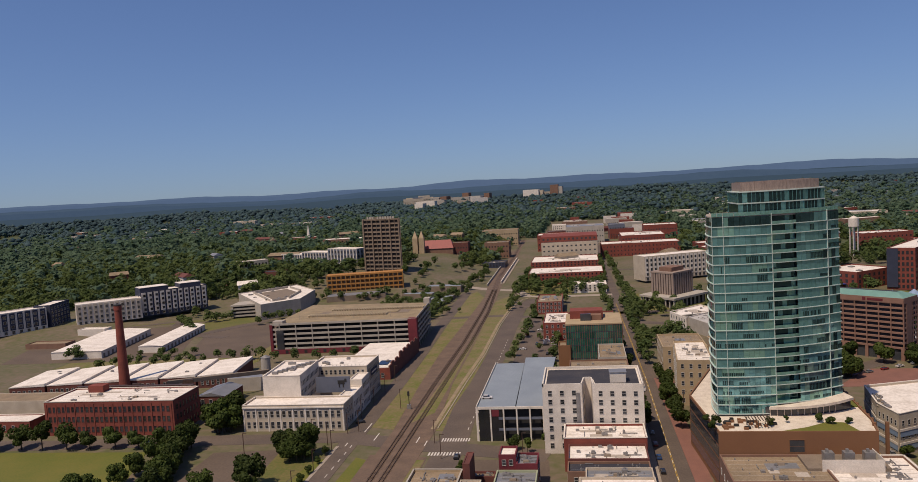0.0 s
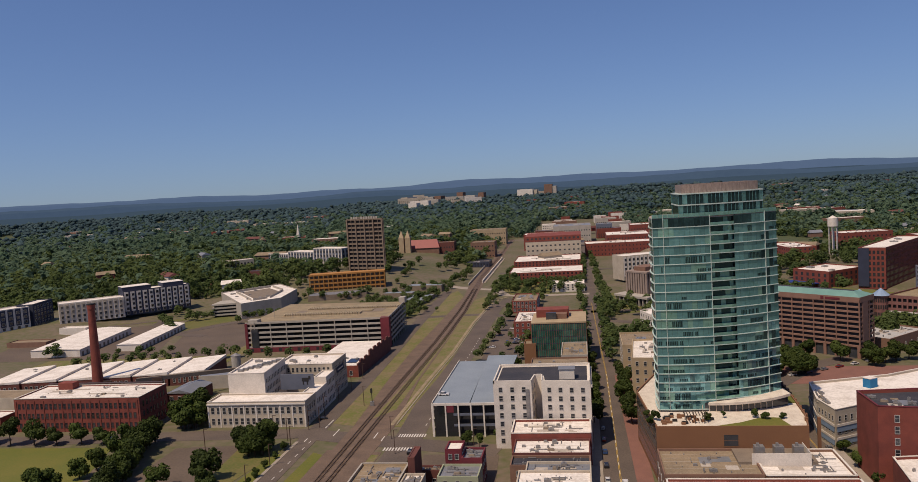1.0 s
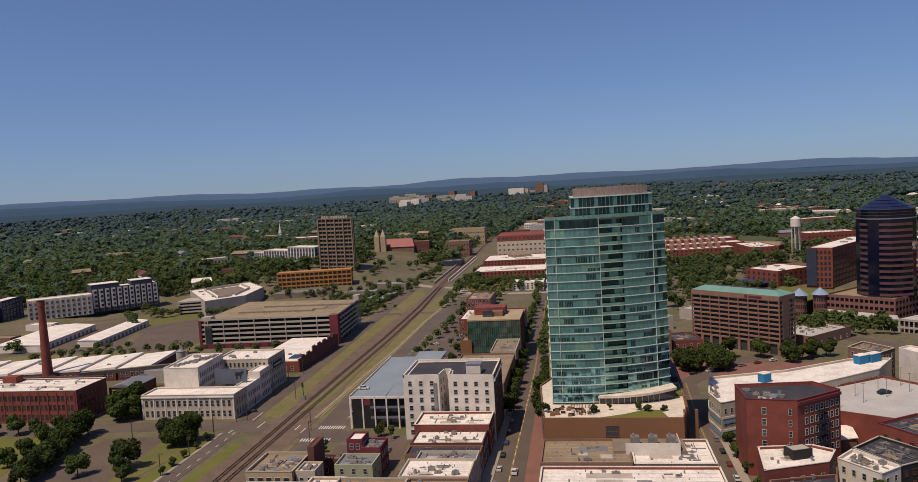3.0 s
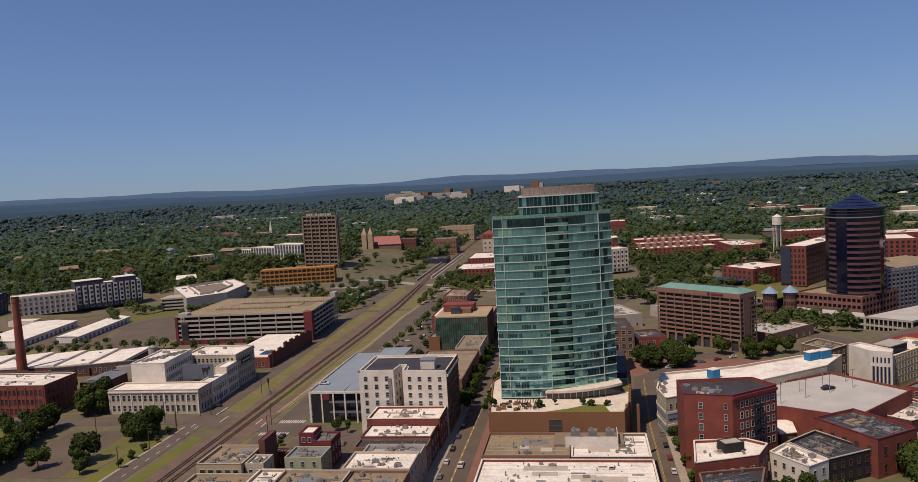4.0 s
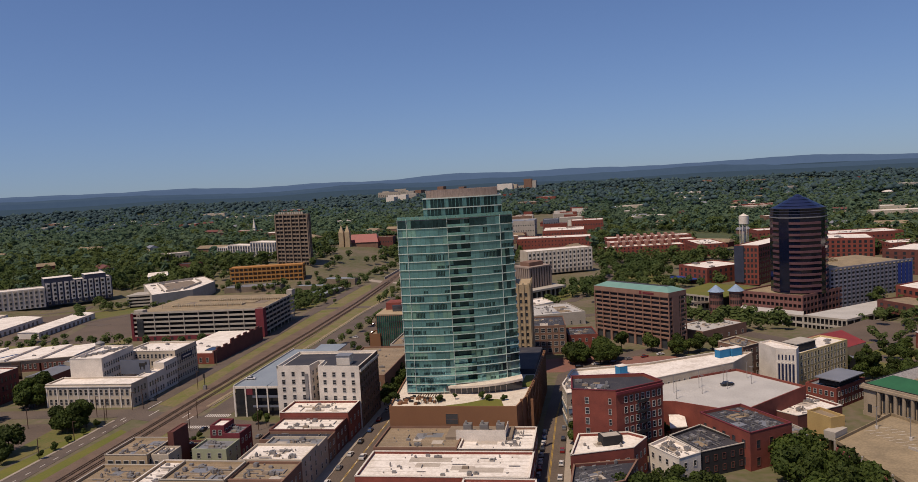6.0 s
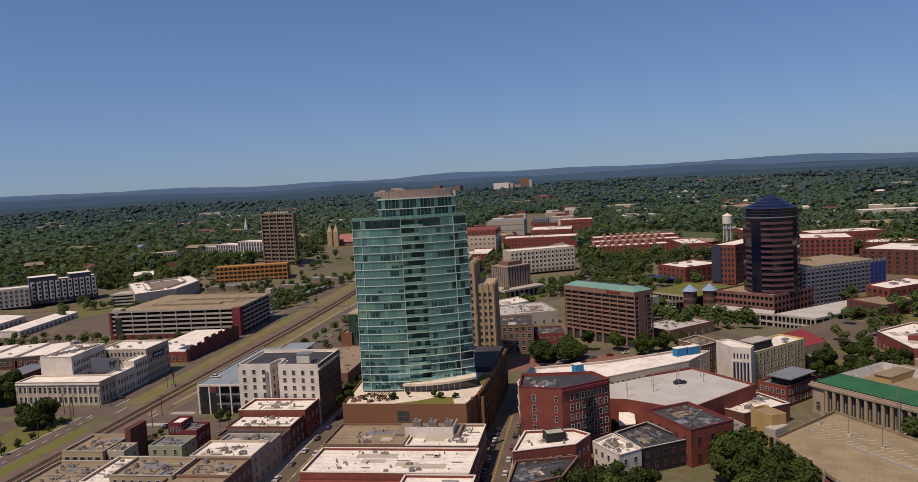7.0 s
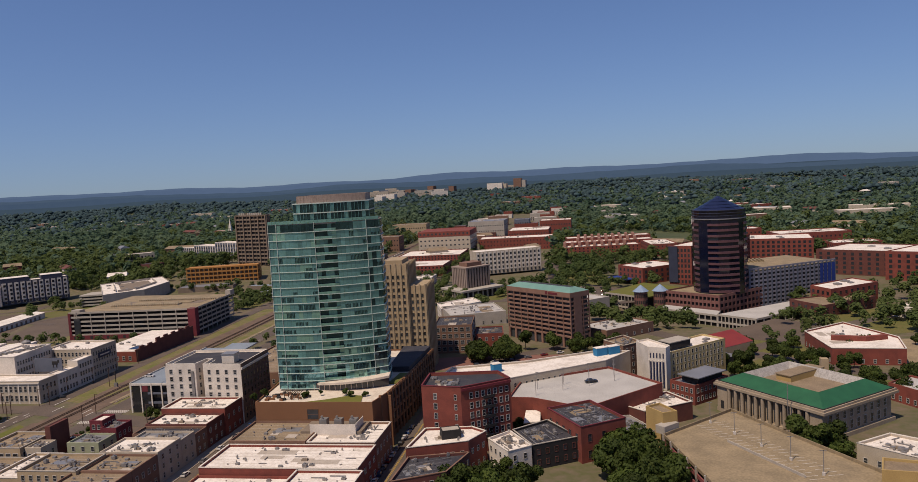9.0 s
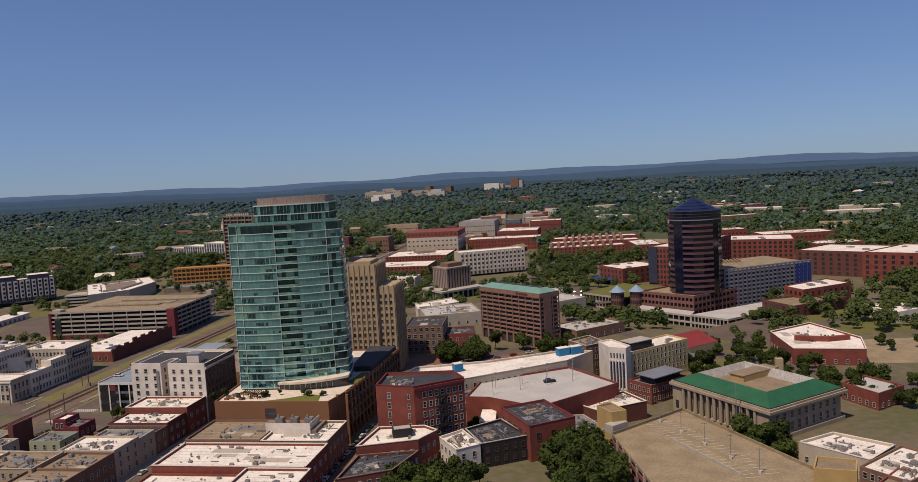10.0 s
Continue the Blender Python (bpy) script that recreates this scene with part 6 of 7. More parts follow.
# ---------------------------------------------------------------- near blocks east of the side street
shop("brick_hotel_block", "five-storey red brick corner block with a dark roof", [(117.5, 253), (133.2, 250.3), (150.6, 263), (144.5, 273.5), (117, 271)], 26.8, "brick", "blackroof", 4, 5, parapet=1.0, edges=(), nu=7, seed=110, coping="maroon", ww=1.1, wh=2.0)
cb = bpy.data.objects["brick_hotel_block"]
cpoly = [(117.5, 253), (133.2, 250.3), (150.6, 263), (144.5, 273.5), (117, 271)]
windows(cb, cpoly, 0, 6.6, 5, 1, 1.25, 2.2, 3.8, 3.5, 8.5)
windows(cb, cpoly, 1, 6.6, 5, 7, 1.25, 2.2, 3.8, 3.0, 0.6)
windows(cb, cpoly, 0, 6.6, 5, 1, 0.9, 2.0, 3.8, 12.6, 1.2)
part("cornice", Build().edge(cpoly[1], cpoly[2], 0, 21.5, 0, 0.6, 25.2, 26.2), M["maroon"], cb)
# iron fire escape on the long front
p, q = cpoly[1], cpoly[2]
for f in range(5):
    z = 5.8 + f * 3.8
    part("escape_landing", Build().edge(p, q, 9.0, 14.0, 0.05, 1.2, z, z + 0.12).edge(p, q, 9.0, 14.0, 1.14, 1.2, z + 0.12, z + 1.1), M["dark"], cb)
    if f:
        flight = Build()
        for s in range(10):
            flight.edge(p, q, 9.3 + s * 0.42, 9.85 + s * 0.42, 0.35, 0.95, z - 3.5 + s * 0.36, z - 3.3 + s * 0.36)
        part("escape_stair", flight, M["dark"], cb)
th = shop("curved_white_store", "long white-roofed department store with blue roof boxes", [(112.2, 300), (114.5, 286), (146, 304), (188, 333), (200, 352), (182, 352), (150, 334), (116, 324)], 15.5, "cream", "membrane", 5, 3, edges=(0, 1, 2, 7), nu=7, seed=111, coping="white", ww=1.0)
for x, y in ((137, 316), (184, 344), (190, 347)):
    part("blue_box", Build().prism(rect(x, y, 33, 6 if x > 150 else 4.2, 3.4), 14.6, 18.4), M["blue"], th)
    part("blue_box_lid", Build().prism(rect(x - .1, y - .1, 33, 6.2 if x > 150 else 4.4, 3.6), 18.4, 18.65), M["membrane"], th)
for e in (0, 1, 7):
    cs = [(112.2, 300), (114.5, 286), (146, 304), (188, 333), (200, 352), (182, 352), (150, 334), (116, 324)]
    for zb in (2.0, 7.0):
        p, q, ln, _ = edge_of(cs, e)
        part("shop_glazing", Build().edge(p, q, 0.6, ln - 0.6, 0.16, 0.24, zb, zb + 2.0), M["coneblue"], th)
        part("shop_band", Build().edge(p, q, 0.3, ln - 0.3, 0.16, 0.36, zb + 2.0, zb + 2.9), M["white"], th)
# roof car park
th = thing("roof_parking_deck", (180, 305, 0), "grey concrete roof car park with red brick walls and lamp posts", "garage")
dp = [(147, 284), (157, 283), (179, 269.5), (211, 303.5), (189, 332), (150, 309)]
shell(th, dp, 0, 12.9, M["brick"], M["greydeck"], 0.9)
for k in range(8):
    x, y = 158 + (k % 4) * 11, 289 + (k % 4) * 7 + (k // 4) * 9
    part("lamp_mast", Build().box(x, y, 12, x + .18, y + .18, 19.5).box(x - .6, y, 19.4, x + .8, y + .2, 19.6), M["metal"], th)
for k in range(10):
    part("bay_line", Build().prism(rect(160 + k * 2.6, 292 + k * 1.7, 123, 5, 0.15), 12.0, 12.02), M["paint"], th)
shop("brick_block", "red brick block with a black roof and rooftop ducts", [(164, 267), (177.3, 244), (193.5, 255), (180.5, 277)], 13.5, "brick", "blackroof", 5, 2, edges=(0, 1), nu=9, seed=113, coping="maroon", ww=1.5, wh=2.8, frm="brick2")
shop("black_shop", "black-fronted shop with a tar roof and ducts", [(151.5, 254), (160.2, 237.5), (176.6, 247), (164, 266)], 9.2, "dark", "blackroof", 5, 2, edges=(0, 1), nu=9, seed=114, coping="concrete", frm="brick2")
shop("white_shop", "small white-painted shop with a white roof", [(143.5, 244), (152.3, 230.7), (160.0, 236.8), (150.8, 252.5)], 9.4, "white", "membrane", 4, 2, edges=(0, 1), nu=5, seed=115, coping="white")
shop("brick_white_roof", "red brick shop with a bright white roof", [(117, 226), (138, 233.5), (143, 244), (137, 249), (119.5, 247)], 12.2, "brick", "membrane", 6, 2, edges=(0, 1), nu=5, seed=116, coping="white")
shop("brick_dark_roof", "red brick shop with a dark roof and duct work", [(117, 203), (134, 212), (139, 230), (118, 225)], 9.5, "brick2", "blackroof", 6, 2, edges=(0, 1), nu=6, seed=117, coping="brickw")
th = block("glass_stair_head", "small roof pavilion with dark glass and pale canopy", rect(128, 236.5, 20, 7, 5), 11.4, 14.6, "dark", "concrete", 0.1)
th = thing("alley_shed", (157, 286, 0), "small white gabled roof between brick walls", "shed")
part("wall", Build().prism([(154.5, 274), (160, 276), (160, 282), (154.5, 282)], 0, 5), M["brickw"], th)
part("roof", Build().solid([(153.8, 273.5, 5), (160.4, 275.6, 5), (160.2, 282.3, 7.5), (154.2, 282.3, 7.5)], [(153.8, 273.5, 5.3), (160.4, 275.6, 5.3), (160.2, 282.3, 7.8), (154.2, 282.3, 7.8)]), M["membrane"], th)
shop("low_white_block", "low white-roofed block with a brick wall", [(193, 290.5), (202, 281), (222, 294), (213, 309)], 7.5, "brick2", "membrane", 5, 1, edges=(0,), nu=3, seed=118, coping="white")
shop("grey_lowrise", "low grey shop with a gravel roof", [(194, 256), (205, 262), (196, 280), (182, 277)], 6.5, "concrete", "greyroof", 5, 1, edges=(0,), nu=5, seed=119)
shop("yellow_stair_tower", "blank yellow stucco stair tower with a dark cap", [(201.5, 266), (207, 257.4), (212.5, 260), (207, 270)], 14.5, "yellow", "tanroof", 1, 1, edges=(), nu=0)
shop("yellow_stair_tower", "blank yellow stucco stair tower with a dark cap", [(264.5, 207), (276, 205), (279, 214), (268, 217)], 13.5, "yellow", "tanroof", 1, 1, edges=(), nu=0)

# open-topped garage in the foreground
def tan_garage():
    th = thing("tan_parking_deck", (235, 240, 0), "tan concrete parking deck with painted bays and maroon side panels", "garage")
    poly = [(206.5, 251.5), (221.5, 190), (285, 185), (270, 217), (235, 281)]
    z = 7.6
    # space under the deck filled near-black as painted shade
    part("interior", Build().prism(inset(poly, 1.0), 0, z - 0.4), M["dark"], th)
    part("deck", Build().prism(inset(poly, 0.3), z - 0.4, z), M["tandeck"], th)
    for e, zs in ((0, (1.6, 5.0)), (1, (1.6, 5.0))):
        bands(th, poly, e, zs, 1.4, -0.3, 0.1, M["maroonpanel"], "side_panel")
        piers(th, poly, e, 8, 0.8, -0.3, 0.4, 0, z + 1.1, M["concrete"], "column")
    for e in range(5):
        p, q, ln, _ = edge_of(poly, e)
        part("parapet", Build().edge(p, q, 0, ln, -0.3, 0, z, z + 1.1), M["tandeck"], th)
    p0, u, v = Vector((217, 262)), Vector((0.47, -0.88)), Vector((0.88, 0.47))
    for k in range(22):
        a = p0 + u * (k * 2.7) + v * 3
        for sgn in (0, 1):
            s = a + v * (7.2 * sgn)
            part("bay_line", Build().edge(s, s + v * 4.6 + u * 1.2, 0, 4.7, 0, 0.16, z, z + 0.015), M["paint"], th)
    for k in range(5):
        s = p0 + u * (k * 14) + v * 9.0
        part("lamp_mast", Build().box(s.x, s.y, z, s.x + .2, s.y + .2, z + 8).box(s.x - 1, s.y, z + 7.8, s.x + 1, s.y + .2, z + 8), M["metal"], th)
        part("lamp_base", Build().box(s.x - .3, s.y - .3, z, s.x + .5, s.y + .5, z + 1.0), M["paint"], th)
    part("ramp_wall", Build().edge((228, 246), (246, 214), 0, 36, 0, 0.3, z, z + 0.9), M["concrete"], th)
    part("rear_wall", Build().edge((207, 253), (213, 259), 0, 8, -4, 0.2, z, z + 3), M["concrete"], th)


M["maroonpanel"] = material("faded_maroon_panel", (0.30, 0.10, 0.10), (0.22, 0.07, 0.07), scale=0.3)
tan_garage()

def courthouse():
    poly = [(233.5, 306), (264.5, 264), (299, 292.5), (268, 334.5)]
    z = 12.2
    th = thing("courthouse", (265, 298, 0), "cream stone courthouse with tall columns and a green copper roof", "courthouse")
    part("wall", Build().prism(inset(poly, 1.2), 0, z), M["courtstone"], th)
    part("plinth", Build().prism(poly, 0, 1.6), M["courtstone"], th)
    part("cornice", Build().prism(inset(poly, -0.9), z - 1.0, z), M["courtstone"], th)
    part("balustrade", Build().prism(inset(poly, -0.3), z, z + 0.8), M["courtstone"], th)
    w = 11.0
    out, inn = inset(poly, 0.6), inset(poly, w)
    ridge_ = inset(poly, w * 0.72)
    for i in range(4):
        j = (i + 1) % 4
        b = Build().solid([(*out[i], z + 0.8), (*out[j], z + 0.8), (*inn[j], z + 0.8), (*inn[i], z + 0.8)], [(*ridge_[i], z + 4.3), (*ridge_[j], z + 4.3), (*ridge_[j], z + 4.35), (*ridge_[i], z + 4.35)])
        part("roof_slope", b, M["greenroof"] if i in (0, 1) else M["tarp"], th)
        part("eave_gutter", Build().edge(out[i], out[j], 0, edge_of(out, i)[2], 0, 0.35, z + 0.8, z + 1.1), M["dark"], th)
    part("court_roof", Build().prism(inset(poly, w - 0.5), z, z + 1.2), M["tanroof"], th)
    part("roof_house", Build().prism(rect(262, 300, 40, 22, 7), z + 1.2, z + 3.6), M["yellow"], th)
    part("roof_house_top", Build().prism(rect(261.7, 299.7, 40, 22.6, 7.6), z + 3.6, z + 3.9), M["tanroof"], th)
    part("chimney", Build().box(279, 319, z, 282, 322, z + 6), M["tan"], th)
    p, q, ln, _ = edge_of(poly, 0)
    for k in range(12):
        s = 7 + (ln - 14) * k / 11
        a = p + (q - p) / ln * s
        part("column", Build().prism([(a.x + x * 0.75, a.y + y * 0.75) for x, y in ring[::2]], 1.6, z - 1), M["courtstone"], th)
        if k < 11:
            part("tall_window", Build().edge(p, q, s + 1.0, s + 2.6, -1.2, -1.1, 2.4, z - 2.2), M["glass"], th)
    for s in (0.4, ln - 6.0):
        part("corner_pavilion", Build().edge(p, q, s, s + 5.4, -1.2, 0.0, 1.6, z - 1), M["courtstone"], th)
    part("door", Build().edge(p, q, 2.2, 4.0, 0.0, 0.06, 1.6, 5), M["dark"], th)
    windows(th, inset(poly, 1.19), 1, 2.2, 1, 9, 1.8, 3.4, 4, 2)
    windows(th, inset(poly, 1.2), 1, 7.0, 1, 9, 1.8, 2.6, 4, 2)
    fp = thing("flagpole", (254, 272, 0), "tall slender grey flagpole before the courthouse", "flagpole")
    part("mast", Build().box(253.9, 271.9, 0, 254.15, 272.15, 21), M["metal"], fp)


# stone darkened all over: the colonnade's shade is put into its colour
M["courtstone"] = material("shade_darkened_court_stone", (0.44, 0.37, 0.28), (0.31, 0.26, 0.19), scale=0.2, fine=3)
courthouse()

# white and yellow offices beyond
def striped_offices():
    th = thing("yellow_offices", (228, 352, 0), "yellow stucco offices with a white finned front", "office building")
    yp = [(213.5, 337), (247.5, 369), (238, 380), (205, 349)]
    shell(th, yp, 0, 17.0, M["yellow2"], M["membrane"], 0.8)
    windows(th, yp, 0, 4.0, 4, 16, 1.0, 2.0, 3.3, 1.5)
    wp = [(203, 352), (207.6, 338.5), (215.6, 335.5), (218, 341), (209, 356)]
    shell(th, wp, 0, 20.4, M["white"], M["membrane"], 0.8)
    p, q, ln, _ = edge_of(wp, 1)
    for k in range(5):
        part("slot_window", Build().edge(p, q, 0.9 + k * 1.5, 1.7 + k * 1.5, 0, 0.08, 1, 13.5), M["bluedark"], th)
        part("slot_window", Build().edge(p, q, 0.9 + k * 1.5, 1.5 + k * 1.5, 0, 0.08, 15.2, 17.6), M["bluedark"], th)
        part("fin", Build().edge(p, q, 0.3 + k * 1.5, 0.7 + k * 1.5, 0, 0.5, 0, 14.2), M["white"], th)
    units(th, yp, 16.2, 8, 130, (2, 4))
    part("roof_terrace", Build().prism([(219, 346), (229, 355), (224, 361), (214, 352)], 17, 20), M["dark"], th)
    part("roof_terrace_lid", Build().prism([(218.5, 345.5), (229.5, 355), (224, 361.5), (213.5, 352)], 20, 20.4), M["concrete"], th)


M["yellow2"] = material("pale_yellow_stucco", (0.66, 0.54, 0.27), (0.54, 0.43, 0.21), scale=0.2, fine=3)
M["bluedark"] = material("dark_slot_glazing", (0.03, 0.04, 0.10), rough=0.15, bump=0)
striped_offices()
shop("brown_offices", "four-storey brown brick offices with small dark windows", [(187.5, 371), (196.8, 357), (206.6, 366), (198, 382)], 16.7, "brickw", "tanroof", 4, 4, edges=(0, 1, 3), nu=5, seed=131, coping="cream")
shop("terrace_house", "red brick block with a grey roof terrace", [(215.8, 322.5), (225.3, 312.2), (242, 328.5), (233, 338)], 9.0, "brick", "greyroof", 5, 2, edges=(0, 1), nu=1, seed=132)
th = thing("roof_canopy", (229, 326, 9), "flat grey metal roof canopy on posts", "canopy")
part("slab", Build().prism([(219, 321), (227, 312.5), (241, 326.5), (233, 335)], 11.6, 12.0), M["greyroof"], th)
part("glazing", Build().prism([(221, 321), (227, 315), (239, 326.5), (233, 333)], 9.0, 11.6), M["dark"], th)
th = thing("red_roofed_hall", (264, 392, 0), "tan hall with a red gabled metal roof", "hall")
part("wall", Build().prism(rect(248, 386, 42, 26, 26), 0, 7.5), M["tan"], th)
gp = rect(247.5, 385.5, 42, 27, 27)
m0, m1 = Vector(gp[0]).lerp(Vector(gp[3]), 0.5), Vector(gp[1]).lerp(Vector(gp[2]), 0.5)
part("roof", Build().solid([(*v, 7.5) for v in gp], [(m0.x, m0.y, 12), (m1.x, m1.y, 12), (m1.x, m1.y + .1, 12), (m0.x, m0.y + .1, 12)]), M["redroof"], th)
# shade under the open roof is put into near-black walls
block("open_canopy", "open shed with a grey roof", rect(245, 372, 42, 16, 9), 0, 5.0, "dark", "greyroof", 0.1)
th = shop("white_roofed_hall", "angular red brick hall with a broad white roof", [(298.3, 421), (300.5, 379), (334, 375.5), (340, 402), (325, 443)], 8.5, "brick", "membrane", 8, 1, edges=(0, 1), nu=5, seed=133, coping="white")
part("red_screen", Build().prism([(306, 400), (322, 396), (334, 400), (333, 402), (322, 398.5), (307, 403)], 7.7, 10.2), M["brick"], th)
th = shop("tan_roofed_hall", "brick hall with a tan metal roof", [(306, 320), (315, 303), (329, 315), (319, 331)], 7.5, "brick", "greydeck", 5, 1, edges=(0, 1), nu=0)
shop("white_roofed_block", "low white-roofed block with roof units", [(270, 246), (287.6, 229.5), (300, 243.5), (284, 256)], 7.4, "cream", "membrane", 5, 1, edges=(0, 1), nu=5, seed=134, coping="white")
shop("row_shops", "brick shop row with patched white roofs", [(282, 222), (292, 210), (312, 228), (301, 241)], 8.4, "brickw", "membrane", 6, 2, edges=(0, 1), nu=8, seed=135)
shop("row_shops", "brick shop row with gravel roofs", [(279, 205), (296, 190), (312, 208), (293, 222)], 8.0, "brick", "tanroof", 6, 2, edges=(0, 1), nu=6, seed=136)
shop("far_depot", "low concrete depot with a flat roof", [(352, 352), (360, 336), (392, 358), (383, 376)], 6, "concrete", "tanroof", 5, 1, edges=(0, 1), nu=5, seed=137)

# ---------------------------------------------------------------- low roofs in front of the podium
shop("brick_store", "red brick store with a broad white roof", rect(48.2, 208.6, 0, 56.5, 22.6), 11.4, "brick", "membrane", 12, 2, edges=(0, 1, 3), nu=6, seed=140, coping="white", ww=1.8)
shop("brick_store", "brown store with a tan roof", rect(47.8, 232, 0, 30, 23), 12.5, "brickw", "tanroof", 6, 2, edges=(3,), nu=2, seed=141)
shop("brick_store", "white-roofed store behind a pale parapet wall", rect(78.2, 232, 0, 26, 23), 12.0, "brickw", "membrane", 6, 2, edges=(1,), nu=5, seed=142, coping="white")
shop("brick_store", "low store with a bright white roof", rect(84, 186, 0, 23, 22), 11.2, "brick", "membrane", 5, 2, edges=(0, 1, 3), nu=3, seed=143, coping="white")
shop("brick_store", "brick store with a white patched roof", rect(48, 186, 0, 35.6, 22), 9.0, "brick", "membrane", 7, 2, edges=(0, 3), nu=3, seed=144)
th = thing("roof_plant", (86, 246, 11), "fenced roof plant with grey air handlers and a glass screen", "roof plant")
part("screen", Build().box(76, 241.8, 11.1, 94, 242.0, 15.4), M["white"], th)
part("screen", Build().box(93.8, 242, 11.1, 94, 252, 15.4), M["white"], th)
part("platform", Build().box(72, 242.2, 11.1, 96, 254.4, 12.6), M["darkcon"], th)
for x in (78, 84, 90):
    part("air_handler", Build().box(x, 246.5, 12.6, x + 3, 249.5, 15.8).box(x + 0.6, 247, 15.8, x + 1.4, 247.8, 16.9), M["metal"], th)


# ---------------------------------------------------------------- trees
def leaf_crown(name, seed, r, h, n, size):
    """A crown of many small leaf clumps round a few limbs, with gaps and an uneven outline."""
    rs = np.random.RandomState(seed)
    k = 7
    cen = np.stack([rs.uniform(-0.5, 0.5, k) * r, rs.uniform(-0.5, 0.5, k) * r, rs.uniform(0.42, 0.85, k) * h], 1)
    rad = rs.uniform(0.38, 0.62, k) * r
    w = rs.randint(0, k, n)
    d = rs.normal(size=(n, 3))
    d /= np.linalg.norm(d, axis=1)[:, None]
    d[:, 2] *= 0.85
    pos = cen[w] + d * (rad[w] * rs.uniform(0.72, 1.08, n))[:, None]
    pos[:, 2] = np.maximum(pos[:, 2], h * 0.2)
    nrm = d + rs.normal(scale=0.45, size=(n, 3))
    nrm /= np.linalg.norm(nrm, axis=1)[:, None]
    t = np.cross(nrm, rs.normal(size=(n, 3)))
    t /= np.linalg.norm(t, axis=1)[:, None]
    b = np.cross(nrm, t)
    s = (size * rs.uniform(0.6, 1.3, n))[:, None]
    v = np.stack([pos - t * s - b * s * 0.6, pos + t * s - b * s * 0.6, pos + t * s * 0.7 + b * s + nrm * s * 0.3, pos - t * s * 0.7 + b * s - nrm * s * 0.2], 1).reshape(-1, 3)
    me = bpy.data.meshes.new(name)
    me.from_pydata(v.tolist(), [], np.arange(4 * n).reshape(n, 4).tolist())
    me.materials.append(M["leaf"])
    me.update()
    return me


def trunk_mesh(name, h, r):
    b = Build()
    six = [(math.cos(k * 1.0472), math.sin(k * 1.0472)) for k in range(6)]
    b.solid([(x * r, y * r, -0.3) for x, y in six], [(x * r * .6, y * r * .6, h * 0.5) for x, y in six])
    for a in range(4):
        c, s = math.cos(a * 1.6 + .4), math.sin(a * 1.6 + .4)
        b.solid([(x * r * .5, y * r * .5, h * 0.38) for x, y in six], [(c * h * .22 + x * r * .15, s * h * .22 + y * r * .15, h * 0.75) for x, y in six])
    return b.mesh(name, M["bark"])


TREES = [(leaf_crown("crown", 11 + k, 4.2 + 0.5 * (k % 3), 9.0 + (k % 4), 1500, 0.42), trunk_mesh("trunk", 9.0 + (k % 4), 0.28)) for k in range(6)]
SLIM = [(leaf_crown("crown", 41 + k, 2.4, 9.0 + k, 700, 0.36), trunk_mesh("trunk", 9.0 + k, 0.18)) for k in range(2)]
tree_rs = random.Random(77)
GROVE = []


def tree(x, y, s=1.0, slim=False, z=None, label="broad-leaved street tree with a full green crown"):
    if y > 425:
        GROVE.append((x, y, s * tree_rs.uniform(0.85, 1.15)))
        return None
    crown, trunk = tree_rs.choice(SLIM if slim else TREES)
    zz = float(height(x, y)) if z is None else z
    t = new("tree")
    t.location = (x, y, zz)
    t.rotation_euler = (0, 0, tree_rs.uniform(0, 6.28))
    k = s * tree_rs.uniform(0.88, 1.12)
    t.scale = (k, k, k * tree_rs.uniform(0.9, 1.1))
    tagged(t, label, "tree", "trees")
    for nm, me in (("trunk", trunk), ("crown", crown)):
        o = new(nm, me)
        o.parent = t
    return t


def tree_row(x0, y0, x1, y1, n, s=0.9, jit=0.8, **kw):
    for k in range(n):
        t = k / max(1, n - 1)
        tree(x0 + (x1 - x0) * t + tree_rs.uniform(-jit, jit), y0 + (y1 - y0) * t + tree_rs.uniform(-jit, jit), s, **kw)


def tree_patch(x0, y0, x1, y1, n, s=1.0, **kw):
    for _ in range(n):
        tree(tree_rs.uniform(x0, x1), tree_rs.uniform(y0, y1), s * tree_rs.uniform(0.8, 1.2), **kw)


tree_row(-258, 297, -165, 299, 9, 1.05)                      # before the mill
tree_patch(-180, 318, -156, 336, 11, 1.25)                    # beside the mill
tree_row(-166, 294, -150, 240, 20, 0.95, 2.0)                # hedge of the small lot
tree_row(-166, 286, -180, 240, 6, 0.9, 2.0)
tree_patch(-119, 281, -103, 297, 13, 0.88)                   # corner clump
tree_row(-118, 252, -112, 244, 2, 0.8)
tree(-119, 257, 1.25)
tree(-134, 249, 1.1)
tree_row(-100, 250, -100, 290, 5, 0.35)
tree_row(-310, 452, -240, 458, 9, 0.75)
tree_row(-232, 462, -206, 466, 4, 0.9)
tree_patch(-300, 470, -255, 486, 10, 0.6)
tree_row(-262, 594, -246, 620, 5, 0.9)
tree_row(-190, 455, -140, 462, 5, 0.8)
tree_row(43.0, 318, 43.5, 395, 8, 0.85, 1.0)               # main street, both sides
tree_row(27.5, 322, 27.0, 425, 11, 0.85, 1.0)
tree_row(26, 430, 22, 760, 22, 0.85, 1.5)
tree_row(40, 430, 38, 620, 14, 1.0, 2.0)
